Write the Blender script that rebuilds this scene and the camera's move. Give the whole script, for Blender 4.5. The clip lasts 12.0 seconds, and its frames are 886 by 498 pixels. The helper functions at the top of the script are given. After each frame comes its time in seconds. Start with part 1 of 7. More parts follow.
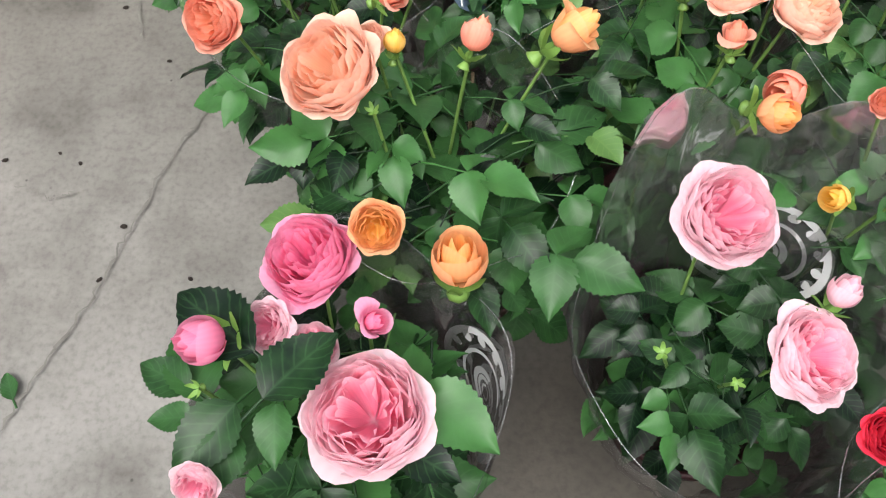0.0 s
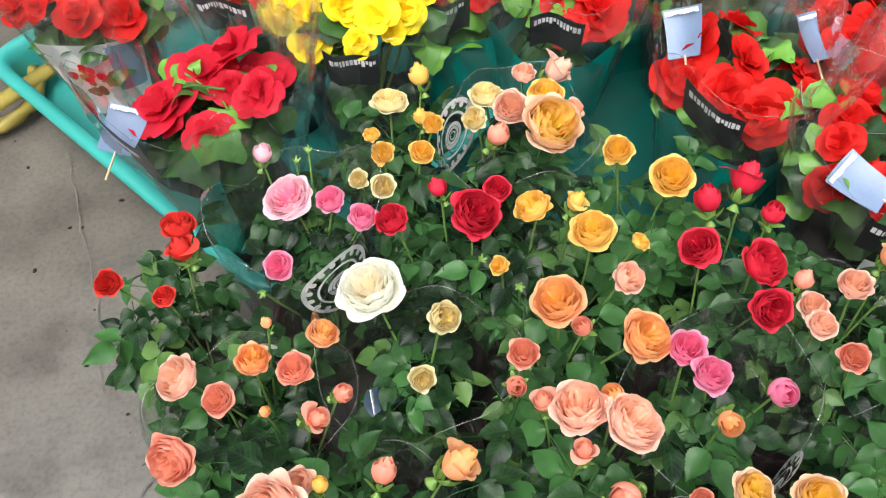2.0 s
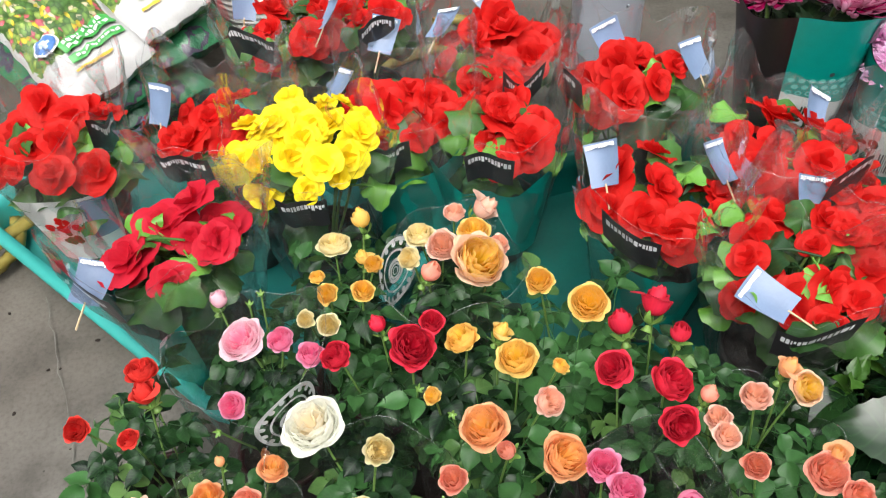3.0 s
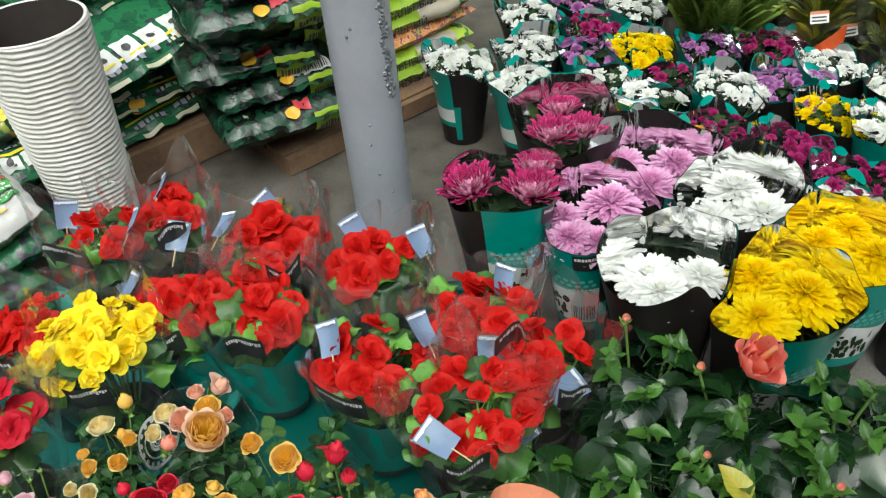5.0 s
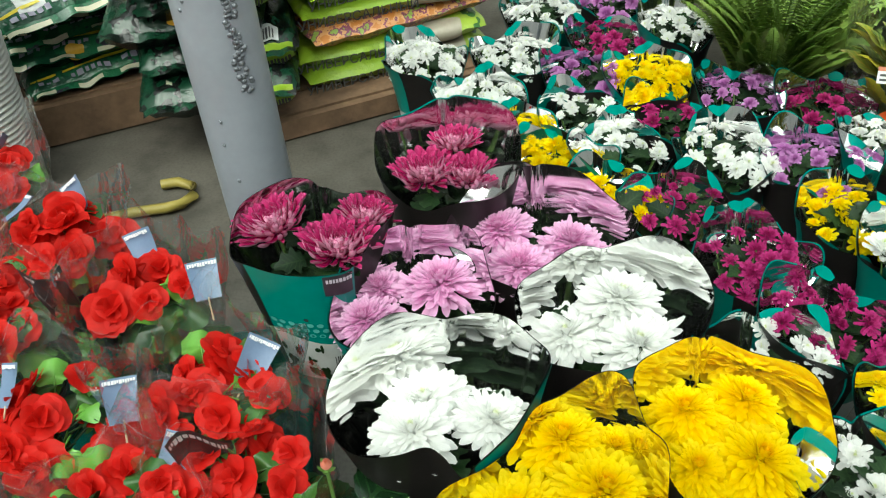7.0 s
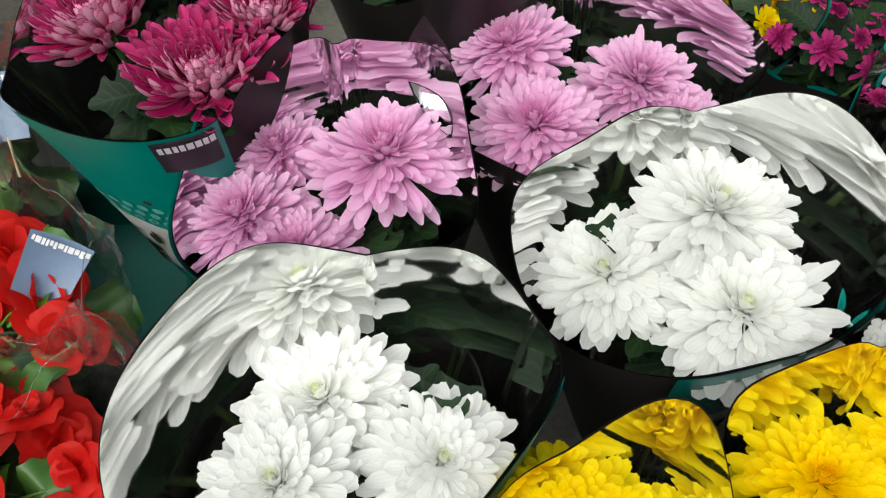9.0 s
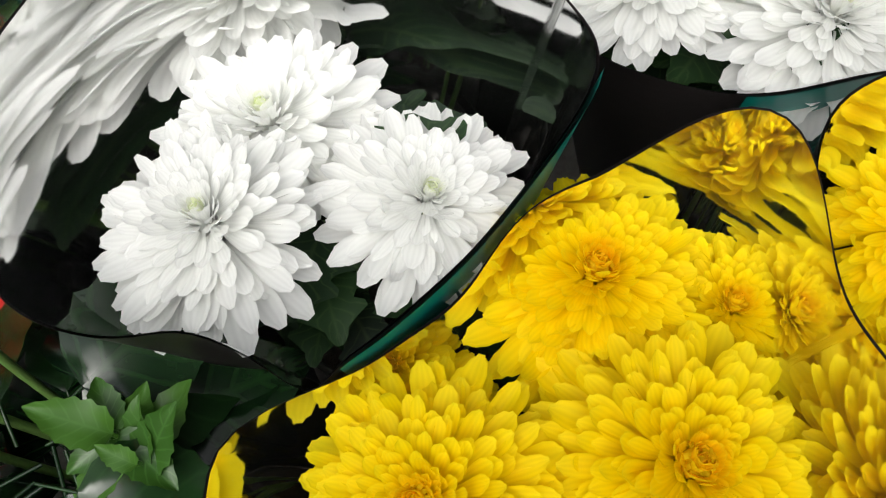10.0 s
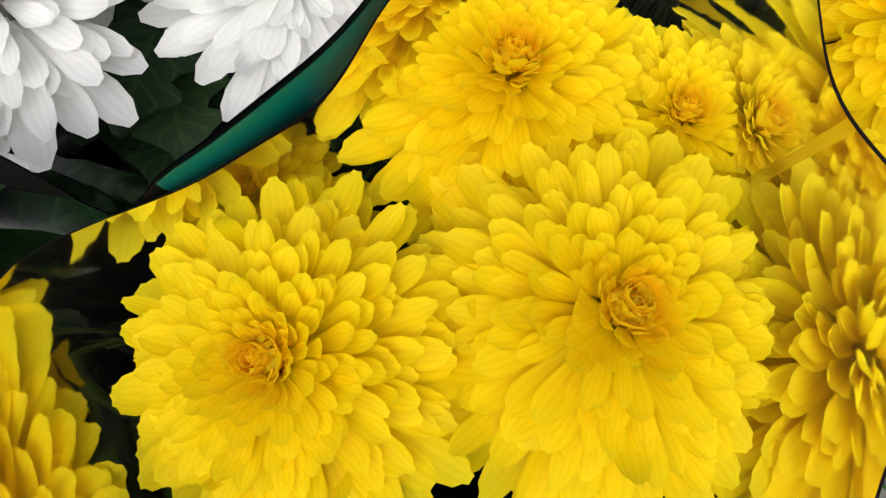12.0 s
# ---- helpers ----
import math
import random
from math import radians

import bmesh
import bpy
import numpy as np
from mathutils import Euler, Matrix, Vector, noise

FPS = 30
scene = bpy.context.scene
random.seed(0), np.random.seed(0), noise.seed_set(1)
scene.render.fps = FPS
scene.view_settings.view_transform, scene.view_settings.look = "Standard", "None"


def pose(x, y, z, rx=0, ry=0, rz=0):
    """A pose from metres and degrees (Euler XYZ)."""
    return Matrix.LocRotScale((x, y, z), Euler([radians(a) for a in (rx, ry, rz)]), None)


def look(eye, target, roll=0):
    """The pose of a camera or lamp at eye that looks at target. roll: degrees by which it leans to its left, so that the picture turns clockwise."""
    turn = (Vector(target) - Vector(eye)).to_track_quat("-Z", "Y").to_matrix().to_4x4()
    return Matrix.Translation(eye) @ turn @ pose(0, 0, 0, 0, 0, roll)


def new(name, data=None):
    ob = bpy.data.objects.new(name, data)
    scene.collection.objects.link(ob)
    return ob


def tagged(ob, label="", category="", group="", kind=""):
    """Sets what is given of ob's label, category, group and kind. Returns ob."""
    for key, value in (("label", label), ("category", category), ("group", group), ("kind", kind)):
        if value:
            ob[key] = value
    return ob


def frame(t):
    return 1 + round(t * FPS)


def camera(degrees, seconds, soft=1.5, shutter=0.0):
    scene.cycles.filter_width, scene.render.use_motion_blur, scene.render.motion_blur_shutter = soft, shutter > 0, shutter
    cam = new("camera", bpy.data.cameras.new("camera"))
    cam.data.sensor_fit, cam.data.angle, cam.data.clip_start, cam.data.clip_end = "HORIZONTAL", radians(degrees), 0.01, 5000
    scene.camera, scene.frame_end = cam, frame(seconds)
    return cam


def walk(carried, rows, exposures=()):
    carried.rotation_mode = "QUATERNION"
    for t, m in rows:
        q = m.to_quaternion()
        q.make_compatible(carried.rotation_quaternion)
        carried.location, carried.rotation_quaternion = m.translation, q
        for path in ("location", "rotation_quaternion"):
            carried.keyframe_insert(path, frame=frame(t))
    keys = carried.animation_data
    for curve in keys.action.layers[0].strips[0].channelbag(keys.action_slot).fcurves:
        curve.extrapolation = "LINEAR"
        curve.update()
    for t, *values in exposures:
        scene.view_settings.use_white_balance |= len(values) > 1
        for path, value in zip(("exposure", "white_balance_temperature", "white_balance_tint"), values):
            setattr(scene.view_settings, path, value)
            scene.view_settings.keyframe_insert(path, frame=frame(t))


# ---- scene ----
cam = camera(55.0, 12.0, soft=1.15)
METRES, EYE, TILT, LEAN, TURN = 2.4, 0.697, -64.865, 0.822, 1.343
ROWS = [
    (0.0, 0.0, 0.0, 0.0, -0.0, 0.0, 0.0),
    (0.5, -0.0019, -0.0013, 0.0225, -1.68, 2.09, 1.95),
    (1.0, 0.0019, -0.0202, 0.0422, -2.96, 4.55, 2.94),
    (1.5, 0.0057, -0.0431, 0.0526, -2.98, 8.19, 4.51),
    (2.0, 0.0145, -0.061, 0.0634, -2.68, 11.06, 5.89),
    (2.5, 0.0265, -0.0808, 0.0695, -2.29, 14.78, 8.1),
    (2.7, 0.0308, -0.0853, 0.07, -2.1, 16.02, 8.67),
    (4.3, 0.0887, -0.1805, 0.0336, -2.02, 23.3, 9.54),
    (4.5, 0.0984, -0.1964, 0.0297, -2.27, 24.06, 10.12),
    (5.0, 0.1516, -0.2203, 0.0315, -3.6, 25.17, 14.45),
    (5.5, 0.2639, -0.2284, 0.027, -2.0, 25.8, 13.58),
    (6.0, 0.3336, -0.2195, 0.0314, -3.19, 25.46, 8.41),
    (6.5, 0.3689, -0.1739, 0.0711, -1.94, 25.52, 6.32),
    (6.7, 0.3837, -0.1498, 0.0911, 0.11, 24.88, 2.77),
    (8.3, 0.4333, 0.0097, 0.2147, 6.74, 15.53, -5.5),
    (8.5, 0.4261, 0.0279, 0.2306, 5.75, 12.4, -5.59),
    (9.0, 0.4217, 0.0692, 0.2333, 5.53, 6.11, -5.71),
    (9.5, 0.421, 0.098, 0.2226, 4.82, -0.71, -5.84),
    (10.0, 0.4186, 0.1239, 0.2078, 4.55, -4.54, -6.45),
    (10.5, 0.4234, 0.1413, 0.1972, 3.86, -7.35, -6.66),
    (11.0, 0.4255, 0.1528, 0.191, 2.56, -10.04, -6.98),
    (11.5, 0.4278, 0.1598, 0.1872, 1.42, -12.06, -7.31),
    (12.0, 0.4281, 0.1564, 0.1957, 1.19, -12.78, -7.28),
]
walk(cam, [(t, pose(0, 0, EYE, TILT, LEAN, TURN) @ pose(METRES * x, METRES * y, METRES * z, 90 + pitch, roll, yaw)) for t, x, y, z, yaw, pitch, roll in ROWS],
     [(0.0, 1.7, 6500, 10), (0.5, 1.6, 6500, 10), (1.0, 1.56, 6500, 10), (1.5, 1.56, 6500, 10), (2.5, 1.56, 6500, 10), (4.5, 1.0, 6450, 6), (5.5, 1.04, 6400, -5), (6.5, 1.1, 6400, -8),
      (8.5, 1.02, 6600, 1), (9.0, 0.8, 6560, 3), (9.5, 0.8, 6560, 5), (10.0, 0.84, 6550, 8), (11.0, 0.88, 6500, 12), (12.0, 0.86, 6500, 12)])

# ---- world, sun, exposure ----
world = bpy.data.worlds.new("sky")
scene.world = world
world.use_nodes = True
wt = world.node_tree
sky = wt.nodes.new("ShaderNodeTexSky")
sky.sky_type, sky.sun_disc = "NISHITA", False
sky.sun_elevation, sky.sun_rotation = radians(58), radians(200)
sky.air_density, sky.dust_density, sky.ozone_density = 1.0, 4.0, 0.6
tone = wt.nodes.new("ShaderNodeHueSaturation")
tone.inputs["Saturation"].default_value = 0.25
wt.links.new(sky.outputs[0], tone.inputs["Color"])
wt.links.new(tone.outputs[0], wt.nodes["Background"].inputs["Color"])
wt.nodes["Background"].inputs["Strength"].default_value = 0.15
sun = new("sun", bpy.data.lights.new("sun", "SUN"))
sun.data.energy, sun.data.angle, sun.data.color = 1.0, radians(60), (1.0, 0.97, 0.93)
sun.matrix_world = look((0.6, -1.0, 4.0), (0.9, 0.6, 0.0))


# ---- geometry helpers ----
class Geo:
    """Collects grids of faces with a uv for each vertex and one value, ring, for each sheet."""

    def __init__(self):
        self.v, self.f, self.uv, self.ring = [], [], [], []

    def sheet(self, fn, nu, nv, ring=0.0, loop=False):
        base = len(self.v)
        cols = nu if loop else nu + 1
        for j in range(nv + 1):
            for i in range(cols):
                u, v = i / nu, j / nv
                self.v.append(tuple(fn(u, v)))
                self.uv.append((u, v))
                self.ring.append(ring)
        for j in range(nv):
            for i in range(nu):
                a, b = base + j * cols + i, base + j * cols + (i + 1) % cols
                self.f.append((a, b, b + cols, a + cols))

    def fan(self, pts, ring=0.0):
        base = len(self.v)
        self.v += [tuple(p) for p in pts]
        self.uv += [(0.5, 0.5)] * len(pts)
        self.ring += [ring] * len(pts)
        self.f.append(tuple(range(base, base + len(pts))))

    def box(self, x0, y0, z0, x1, y1, z1, ring=0.0):
        b = len(self.v)
        self.v += [(x, y, z) for z in (z0, z1) for x, y in ((x0, y0), (x1, y0), (x1, y1), (x0, y1))]
        self.uv += [(0, 0), (1, 0), (1, 1), (0, 1)] * 2
        self.ring += [ring] * 8
        self.f += [tuple(b + k for k in q) for q in ((3, 2, 1, 0), (4, 5, 6, 7), (0, 1, 5, 4), (1, 2, 6, 5), (2, 3, 7, 6), (3, 0, 4, 7))]

    def tube(self, path, radius, sides=6, ring=0.0, taper=1.0):
        pts = [Vector(p) for p in path]
        n = len(pts) - 1

        def fn(u, v):
            k = min(int(v * n + 1e-6), n)
            t = (pts[min(k + 1, n)] - pts[max(k - 1, 0)]).normalized()
            a = t.orthogonal().normalized() if abs(t.z) < 0.9 else Vector((1, 0, 0)).cross(t).normalized()
            b = t.cross(a)
            r = radius * (1 + (taper - 1) * v)
            w = u * math.tau
            return pts[k] + (a * math.cos(w) + b * math.sin(w)) * r

        self.sheet(fn, sides, n, ring, loop=True)

    def turn(self, m, start=0):
        for k in range(start, len(self.v)):
            self.v[k] = tuple(m @ Vector(self.v[k]))

    def mesh(self, name, material, smooth=True, weld=False):
        me = bpy.data.meshes.new(name)
        me.from_pydata(self.v, [], self.f)
        lay = me.uv_layers.new(name="UVMap")
        idx = np.empty(len(me.loops), dtype=np.int32)
        me.loops.foreach_get("vertex_index", idx)
        lay.data.foreach_set("uv", np.array(self.uv, dtype=np.float32)[idx].ravel())
        at = me.attributes.new("ring", "FLOAT", "POINT")
        at.data.foreach_set("value", np.array(self.ring, dtype=np.float32))
        if weld:
            bm = bmesh.new()
            bm.from_mesh(me)
            bmesh.ops.remove_doubles(bm, verts=bm.verts, dist=1e-5)
            bm.to_mesh(me)
            bm.free()
        if smooth:
            me.polygons.foreach_set("use_smooth", np.ones(len(me.polygons), dtype=bool))
        me.materials.append(material)
        return me


def piece(name, me, parent, m=None, label=""):
    """One mesh object under a thing or a part; meshes may be shared."""
    ob = new(name, me)
    ob.parent = parent
    if m is not None:
        ob.matrix_basis = m
    return tagged(ob, label)


def part(name, geo, material, parent, label="", smooth=True):
    return piece(name, geo.mesh(name, material, smooth), parent, None, label)


def thing(name, x, y, z, rz, label, category, group="", kind=""):
    ob = new(name)
    ob.empty_display_size = 0.02
    ob.matrix_basis = pose(x, y, z, 0, 0, rz)
    return tagged(ob, label, category, group, kind)


def solid(name, geo, material, label, category, group="", kind="", m=None, smooth=False):
    ob = new(name, geo.mesh(name, material, smooth))
    if m is not None:
        ob.matrix_basis = m
    return tagged(ob, label, category, group, kind)


def aim(place, normal, spin=0.0):
    """A pose at place whose z axis points along normal."""
    q = Vector(normal).normalized().to_track_quat("Z", "Y").to_matrix().to_4x4()
    return Matrix.Translation(place) @ q @ Matrix.Rotation(spin, 4, "Z")


# ---- materials ----
def nodes_of(name):
    m = bpy.data.materials.new(name)
    m.use_nodes = True
    return m, m.node_tree, m.node_tree.nodes["Principled BSDF"]


def ramp_node(nt, stops):
    r = nt.nodes.new("ShaderNodeValToRGB")
    e = r.color_ramp.elements
    while len(e) < len(stops):
        e.new(0.5)
    for k, (p, c) in enumerate(stops):
        e[k].position, e[k].color = p, (*c, 1)
    return r


def noise_node(nt, scale, detail=4.0, coord="Object", rough=0.55):
    tc = nt.nodes.new("ShaderNodeTexCoord")
    n = nt.nodes.new("ShaderNodeTexNoise")
    n.inputs["Scale"].default_value, n.inputs["Detail"].default_value, n.inputs["Roughness"].default_value = scale, detail, rough
    nt.links.new(tc.outputs[coord], n.inputs["Vector"])
    return n


def mix_node(nt, a, b, fac, blend="MIX"):
    n = nt.nodes.new("ShaderNodeMix")
    n.data_type, n.blend_type = "RGBA", blend
    for sock, val in ((n.inputs[6], a), (n.inputs[7], b), (n.inputs[0], fac)):
        if isinstance(val, (int, float)):
            sock.default_value = val
        elif isinstance(val, tuple):
            sock.default_value = (*val, 1)
        else:
            nt.links.new(val, sock)
    return n.outputs[2]


def bump_node(nt, bsdf, height, strength, distance=0.001):
    b = nt.nodes.new("ShaderNodeBump")
    b.inputs["Strength"].default_value, b.inputs["Distance"].default_value = strength, distance
    nt.links.new(height, b.inputs["Height"])
    nt.links.new(b.outputs[0], bsdf.inputs["Normal"])


def plain(name, colour, rough=0.5, metal=0.0, vary=0.15, scale=30.0, bump=0.1, dist=0.001, spec=0.5):
    m, nt, b = nodes_of(name)
    big, fine = noise_node(nt, scale), noise_node(nt, scale * 9)
    dark = tuple(c * (1 - vary) for c in colour)
    lite = tuple(min(1, c * (1 + vary)) for c in colour)
    r = ramp_node(nt, [(0.3, dark), (0.7, lite)])
    nt.links.new(big.outputs[0], r.inputs[0])
    g = ramp_node(nt, [(0.35, (1 - vary * 0.6,) * 3), (0.65, (1, 1, 1))])
    nt.links.new(fine.outputs[0], g.inputs[0])
    nt.links.new(mix_node(nt, r.outputs[0], g.outputs[0], 1.0, "MULTIPLY"), b.inputs["Base Color"])
    b.inputs["Roughness"].default_value, b.inputs["Metallic"].default_value = rough, metal
    b.inputs["Specular IOR Level"].default_value = spec
    if bump:
        bump_node(nt, b, fine.outputs[0], bump, dist)
    return m


def petal_mat(name, outer, inner, edge, edge_mix=0.5, rough=0.6, veins=40.0, through_light=0.3, ring_at=(0.15, 0.85), tip_at=0.5):
    """Flower petals: colour from the outer to the inner rings, paler or darker towards the edge, fine veins."""
    m, nt, b = nodes_of(name)
    at = nt.nodes.new("ShaderNodeAttribute")
    at.attribute_name = "ring"
    r = ramp_node(nt, [(ring_at[0], outer), (ring_at[1], inner)])
    nt.links.new(at.outputs["Fac"], r.inputs[0])
    uv = nt.nodes.new("ShaderNodeUVMap")
    sep = nt.nodes.new("ShaderNodeSeparateXYZ")
    nt.links.new(uv.outputs[0], sep.inputs[0])
    up = ramp_node(nt, [(tip_at, (0, 0, 0)), (1.0, (edge_mix,) * 3)])
    nt.links.new(sep.outputs[1], up.inputs[0])
    c = mix_node(nt, r.outputs[0], edge, up.outputs[0])
    info = nt.nodes.new("ShaderNodeObjectInfo")
    hs = nt.nodes.new("ShaderNodeHueSaturation")
    vr = nt.nodes.new("ShaderNodeMapRange")
    vr.inputs[3].default_value, vr.inputs[4].default_value = 0.96, 1.03
    nt.links.new(info.outputs["Random"], vr.inputs[0])
    nt.links.new(vr.outputs[0], hs.inputs["Value"])
    nt.links.new(c, hs.inputs["Color"])
    wave = nt.nodes.new("ShaderNodeTexWave")
    wave.bands_direction = "X"
    wave.inputs["Scale"].default_value, wave.inputs["Distortion"].default_value = veins / 8, 1.2
    nt.links.new(uv.outputs[0], wave.inputs["Vector"])
    vein = ramp_node(nt, [(0.0, (0.95, 0.95, 0.95)), (1.0, (1, 1, 1))])
    nt.links.new(wave.outputs["Fac"], vein.inputs[0])
    c2 = mix_node(nt, hs.outputs[0], vein.outputs[0], 1.0, "MULTIPLY")
    nt.links.new(c2, b.inputs["Base Color"])
    b.inputs["Roughness"].default_value = rough
    b.inputs["Specular IOR Level"].default_value = 0.15
    bump_node(nt, b, wave.outputs["Fac"], 0.15, 0.0006)
    tr = nt.nodes.new("ShaderNodeBsdfTranslucent")
    nt.links.new(c2, tr.inputs["Color"])
    mx = nt.nodes.new("ShaderNodeMixShader")
    mx.inputs[0].default_value = through_light
    nt.links.new(b.outputs[0], mx.inputs[1])
    nt.links.new(tr.outputs[0], mx.inputs[2])
    nt.links.new(mx.outputs[0], nt.nodes["Material Output"].inputs["Surface"])
    return m


def leaf_mat(name, dark, lite, rough=0.42, vein=(0.12, 0.2, 0.06), vein_mix=0.35, ribs=7.0, sheen=0.34):
    m, nt, b = nodes_of(name)
    info = nt.nodes.new("ShaderNodeObjectInfo")
    big = noise_node(nt, 60, 3)
    add = nt.nodes.new("ShaderNodeMath")
    add.operation = "MULTIPLY_ADD"
    add.inputs[1].default_value, add.inputs[2].default_value = 0.5, 0.0
    nt.links.new(big.outputs[0], add.inputs[0])
    half = nt.nodes.new("ShaderNodeMath")
    half.operation = "MULTIPLY"
    half.inputs[1].default_value = 0.65
    nt.links.new(info.outputs["Random"], half.inputs[0])
    nt.links.new(half.outputs[0], add.inputs[2])
    r = ramp_node(nt, [(0.28, dark), (0.92, lite)])
    nt.links.new(add.outputs[0], r.inputs[0])
    uv = nt.nodes.new("ShaderNodeUVMap")
    sep = nt.nodes.new("ShaderNodeSeparateXYZ")
    nt.links.new(uv.outputs[0], sep.inputs[0])
    mid = nt.nodes.new("ShaderNodeMath")
    mid.operation = "SUBTRACT"
    mid.inputs[1].default_value = 0.5
    nt.links.new(sep.outputs[0], mid.inputs[0])
    ab = nt.nodes.new("ShaderNodeMath")
    ab.operation = "ABSOLUTE"
    nt.links.new(mid.outputs[0], ab.inputs[0])
    rib = nt.nodes.new("ShaderNodeMath")
    rib.operation = "MULTIPLY_ADD"
    rib.inputs[1].default_value = -0.55
    nt.links.new(ab.outputs[0], rib.inputs[0])
    nt.links.new(sep.outputs[1], rib.inputs[2])
    wv = nt.nodes.new("ShaderNodeMath")
    wv.operation = "MULTIPLY"
    wv.inputs[1].default_value = ribs
    nt.links.new(rib.outputs[0], wv.inputs[0])
    fr = nt.nodes.new("ShaderNodeMath")
    fr.operation = "PINGPONG"
    fr.inputs[1].default_value = 0.5
    nt.links.new(wv.outputs[0], fr.inputs[0])
    side = ramp_node(nt, [(0.0, (1, 1, 1)), (0.14, (0, 0, 0))])
    nt.links.new(fr.outputs[0], side.inputs[0])
    centre = ramp_node(nt, [(0.0, (1, 1, 1)), (0.05, (0, 0, 0))])
    nt.links.new(ab.outputs[0], centre.inputs[0])
    both = mix_node(nt, side.outputs[0], centre.outputs[0], 1.0, "LIGHTEN")
    amount = mix_node(nt, (0, 0, 0), both, vein_mix)
    c = mix_node(nt, r.outputs[0], vein, amount)
    nt.links.new(c, b.inputs["Base Color"])
    b.inputs["Roughness"].default_value = rough
    b.inputs["Specular IOR Level"].default_value = sheen
    bump_node(nt, b, both, -0.5, 0.0008)
    tr = nt.nodes.new("ShaderNodeBsdfTranslucent")
    nt.links.new(c, tr.inputs["Color"])
    mx = nt.nodes.new("ShaderNodeMixShader")
    mx.inputs[0].default_value = 0.09
    nt.links.new(b.outputs[0], mx.inputs[1])
    nt.links.new(tr.outputs[0], mx.inputs[2])
    nt.links.new(mx.outputs[0], nt.nodes["Material Output"].inputs["Surface"])
    return m


def film_mat(name, tint=(1, 1, 1), gloss=0.03, rough=0.06, wrinkle=22.0, haze=0.03, streak=1.0, edge=0.6, creased=0.0):
    """Thin clear plastic film: lets most light through, wrinkled gloss, a little haze, and sharp folds where it is creased."""
    m, nt, b = nodes_of(name)
    nt.nodes.remove(b)
    clear = nt.nodes.new("ShaderNodeBsdfTransparent")
    clear.inputs[0].default_value = (*tint, 1)
    shine = nt.nodes.new("ShaderNodeBsdfGlossy")
    shine.inputs["Roughness"].default_value = rough
    milk = nt.nodes.new("ShaderNodeBsdfDiffuse")
    milk.inputs[0].default_value = (0.8, 0.8, 0.8, 1)
    n = noise_node(nt, wrinkle, 3)
    bp = nt.nodes.new("ShaderNodeBump")
    bp.inputs["Strength"].default_value, bp.inputs["Distance"].default_value = 0.45, 0.01
    nt.links.new(n.outputs[0], bp.inputs["Height"])
    nt.links.new(bp.outputs[0], shine.inputs["Normal"])
    fres = nt.nodes.new("ShaderNodeFresnel")
    fres.inputs[0].default_value = 1.45
    amt = nt.nodes.new("ShaderNodeMath")
    amt.operation = "MULTIPLY_ADD"
    amt.inputs[1].default_value, amt.inputs[2].default_value = edge, gloss
    nt.links.new(fres.outputs[0], amt.inputs[0])
    if creased:
        tc = nt.nodes.new("ShaderNodeTexCoord")
        mp = nt.nodes.new("ShaderNodeMapping")
        mp.inputs["Scale"].default_value = (1.0, 1.0, 0.45)
        nt.links.new(tc.outputs["Object"], mp.inputs["Vector"])
        cells = []
        for feature in ("F1", "DISTANCE_TO_EDGE"):
            vor = nt.nodes.new("ShaderNodeTexVoronoi")
            vor.feature = feature
            vor.inputs["Scale"].default_value = wrinkle
            nt.links.new(mp.outputs[0], vor.inputs["Vector"])
            cells.append(vor.outputs["Distance"])
        facet = nt.nodes.new("ShaderNodeBump")
        facet.inputs["Strength"].default_value, facet.inputs["Distance"].default_value = 0.6, 0.012
        nt.links.new(cells[0], facet.inputs["Height"])
        nt.links.new(facet.outputs[0], bp.inputs["Normal"])
        fold = ramp_node(nt, [(0.0, (creased,) * 3), (0.035, (0, 0, 0))])
        nt.links.new(cells[1], fold.inputs[0])
        both = nt.nodes.new("ShaderNodeMath")
        nt.links.new(amt.outputs[0], both.inputs[0])
        nt.links.new(fold.outputs[0], both.inputs[1])
        amt = both
    m1 = nt.nodes.new("ShaderNodeMixShader")
    hz = ramp_node(nt, [(0.4, (haze * (1 - 0.7 * streak),) * 3), (0.72, (haze * (1 + 2.5 * streak),) * 3)])
    nt.links.new(noise_node(nt, wrinkle * 0.8, 5, "Object", 0.7).outputs[0], hz.inputs[0])
    nt.links.new(hz.outputs[0], m1.inputs[0])
    nt.links.new(clear.outputs[0], m1.inputs[1])
    nt.links.new(milk.outputs[0], m1.inputs[2])
    m2 = nt.nodes.new("ShaderNodeMixShader")
    nt.links.new(amt.outputs[0], m2.inputs[0])
    nt.links.new(m1.outputs[0], m2.inputs[1])
    nt.links.new(shine.outputs[0], m2.inputs[2])
    nt.links.new(m2.outputs[0], nt.nodes["Material Output"].inputs["Surface"])
    return m


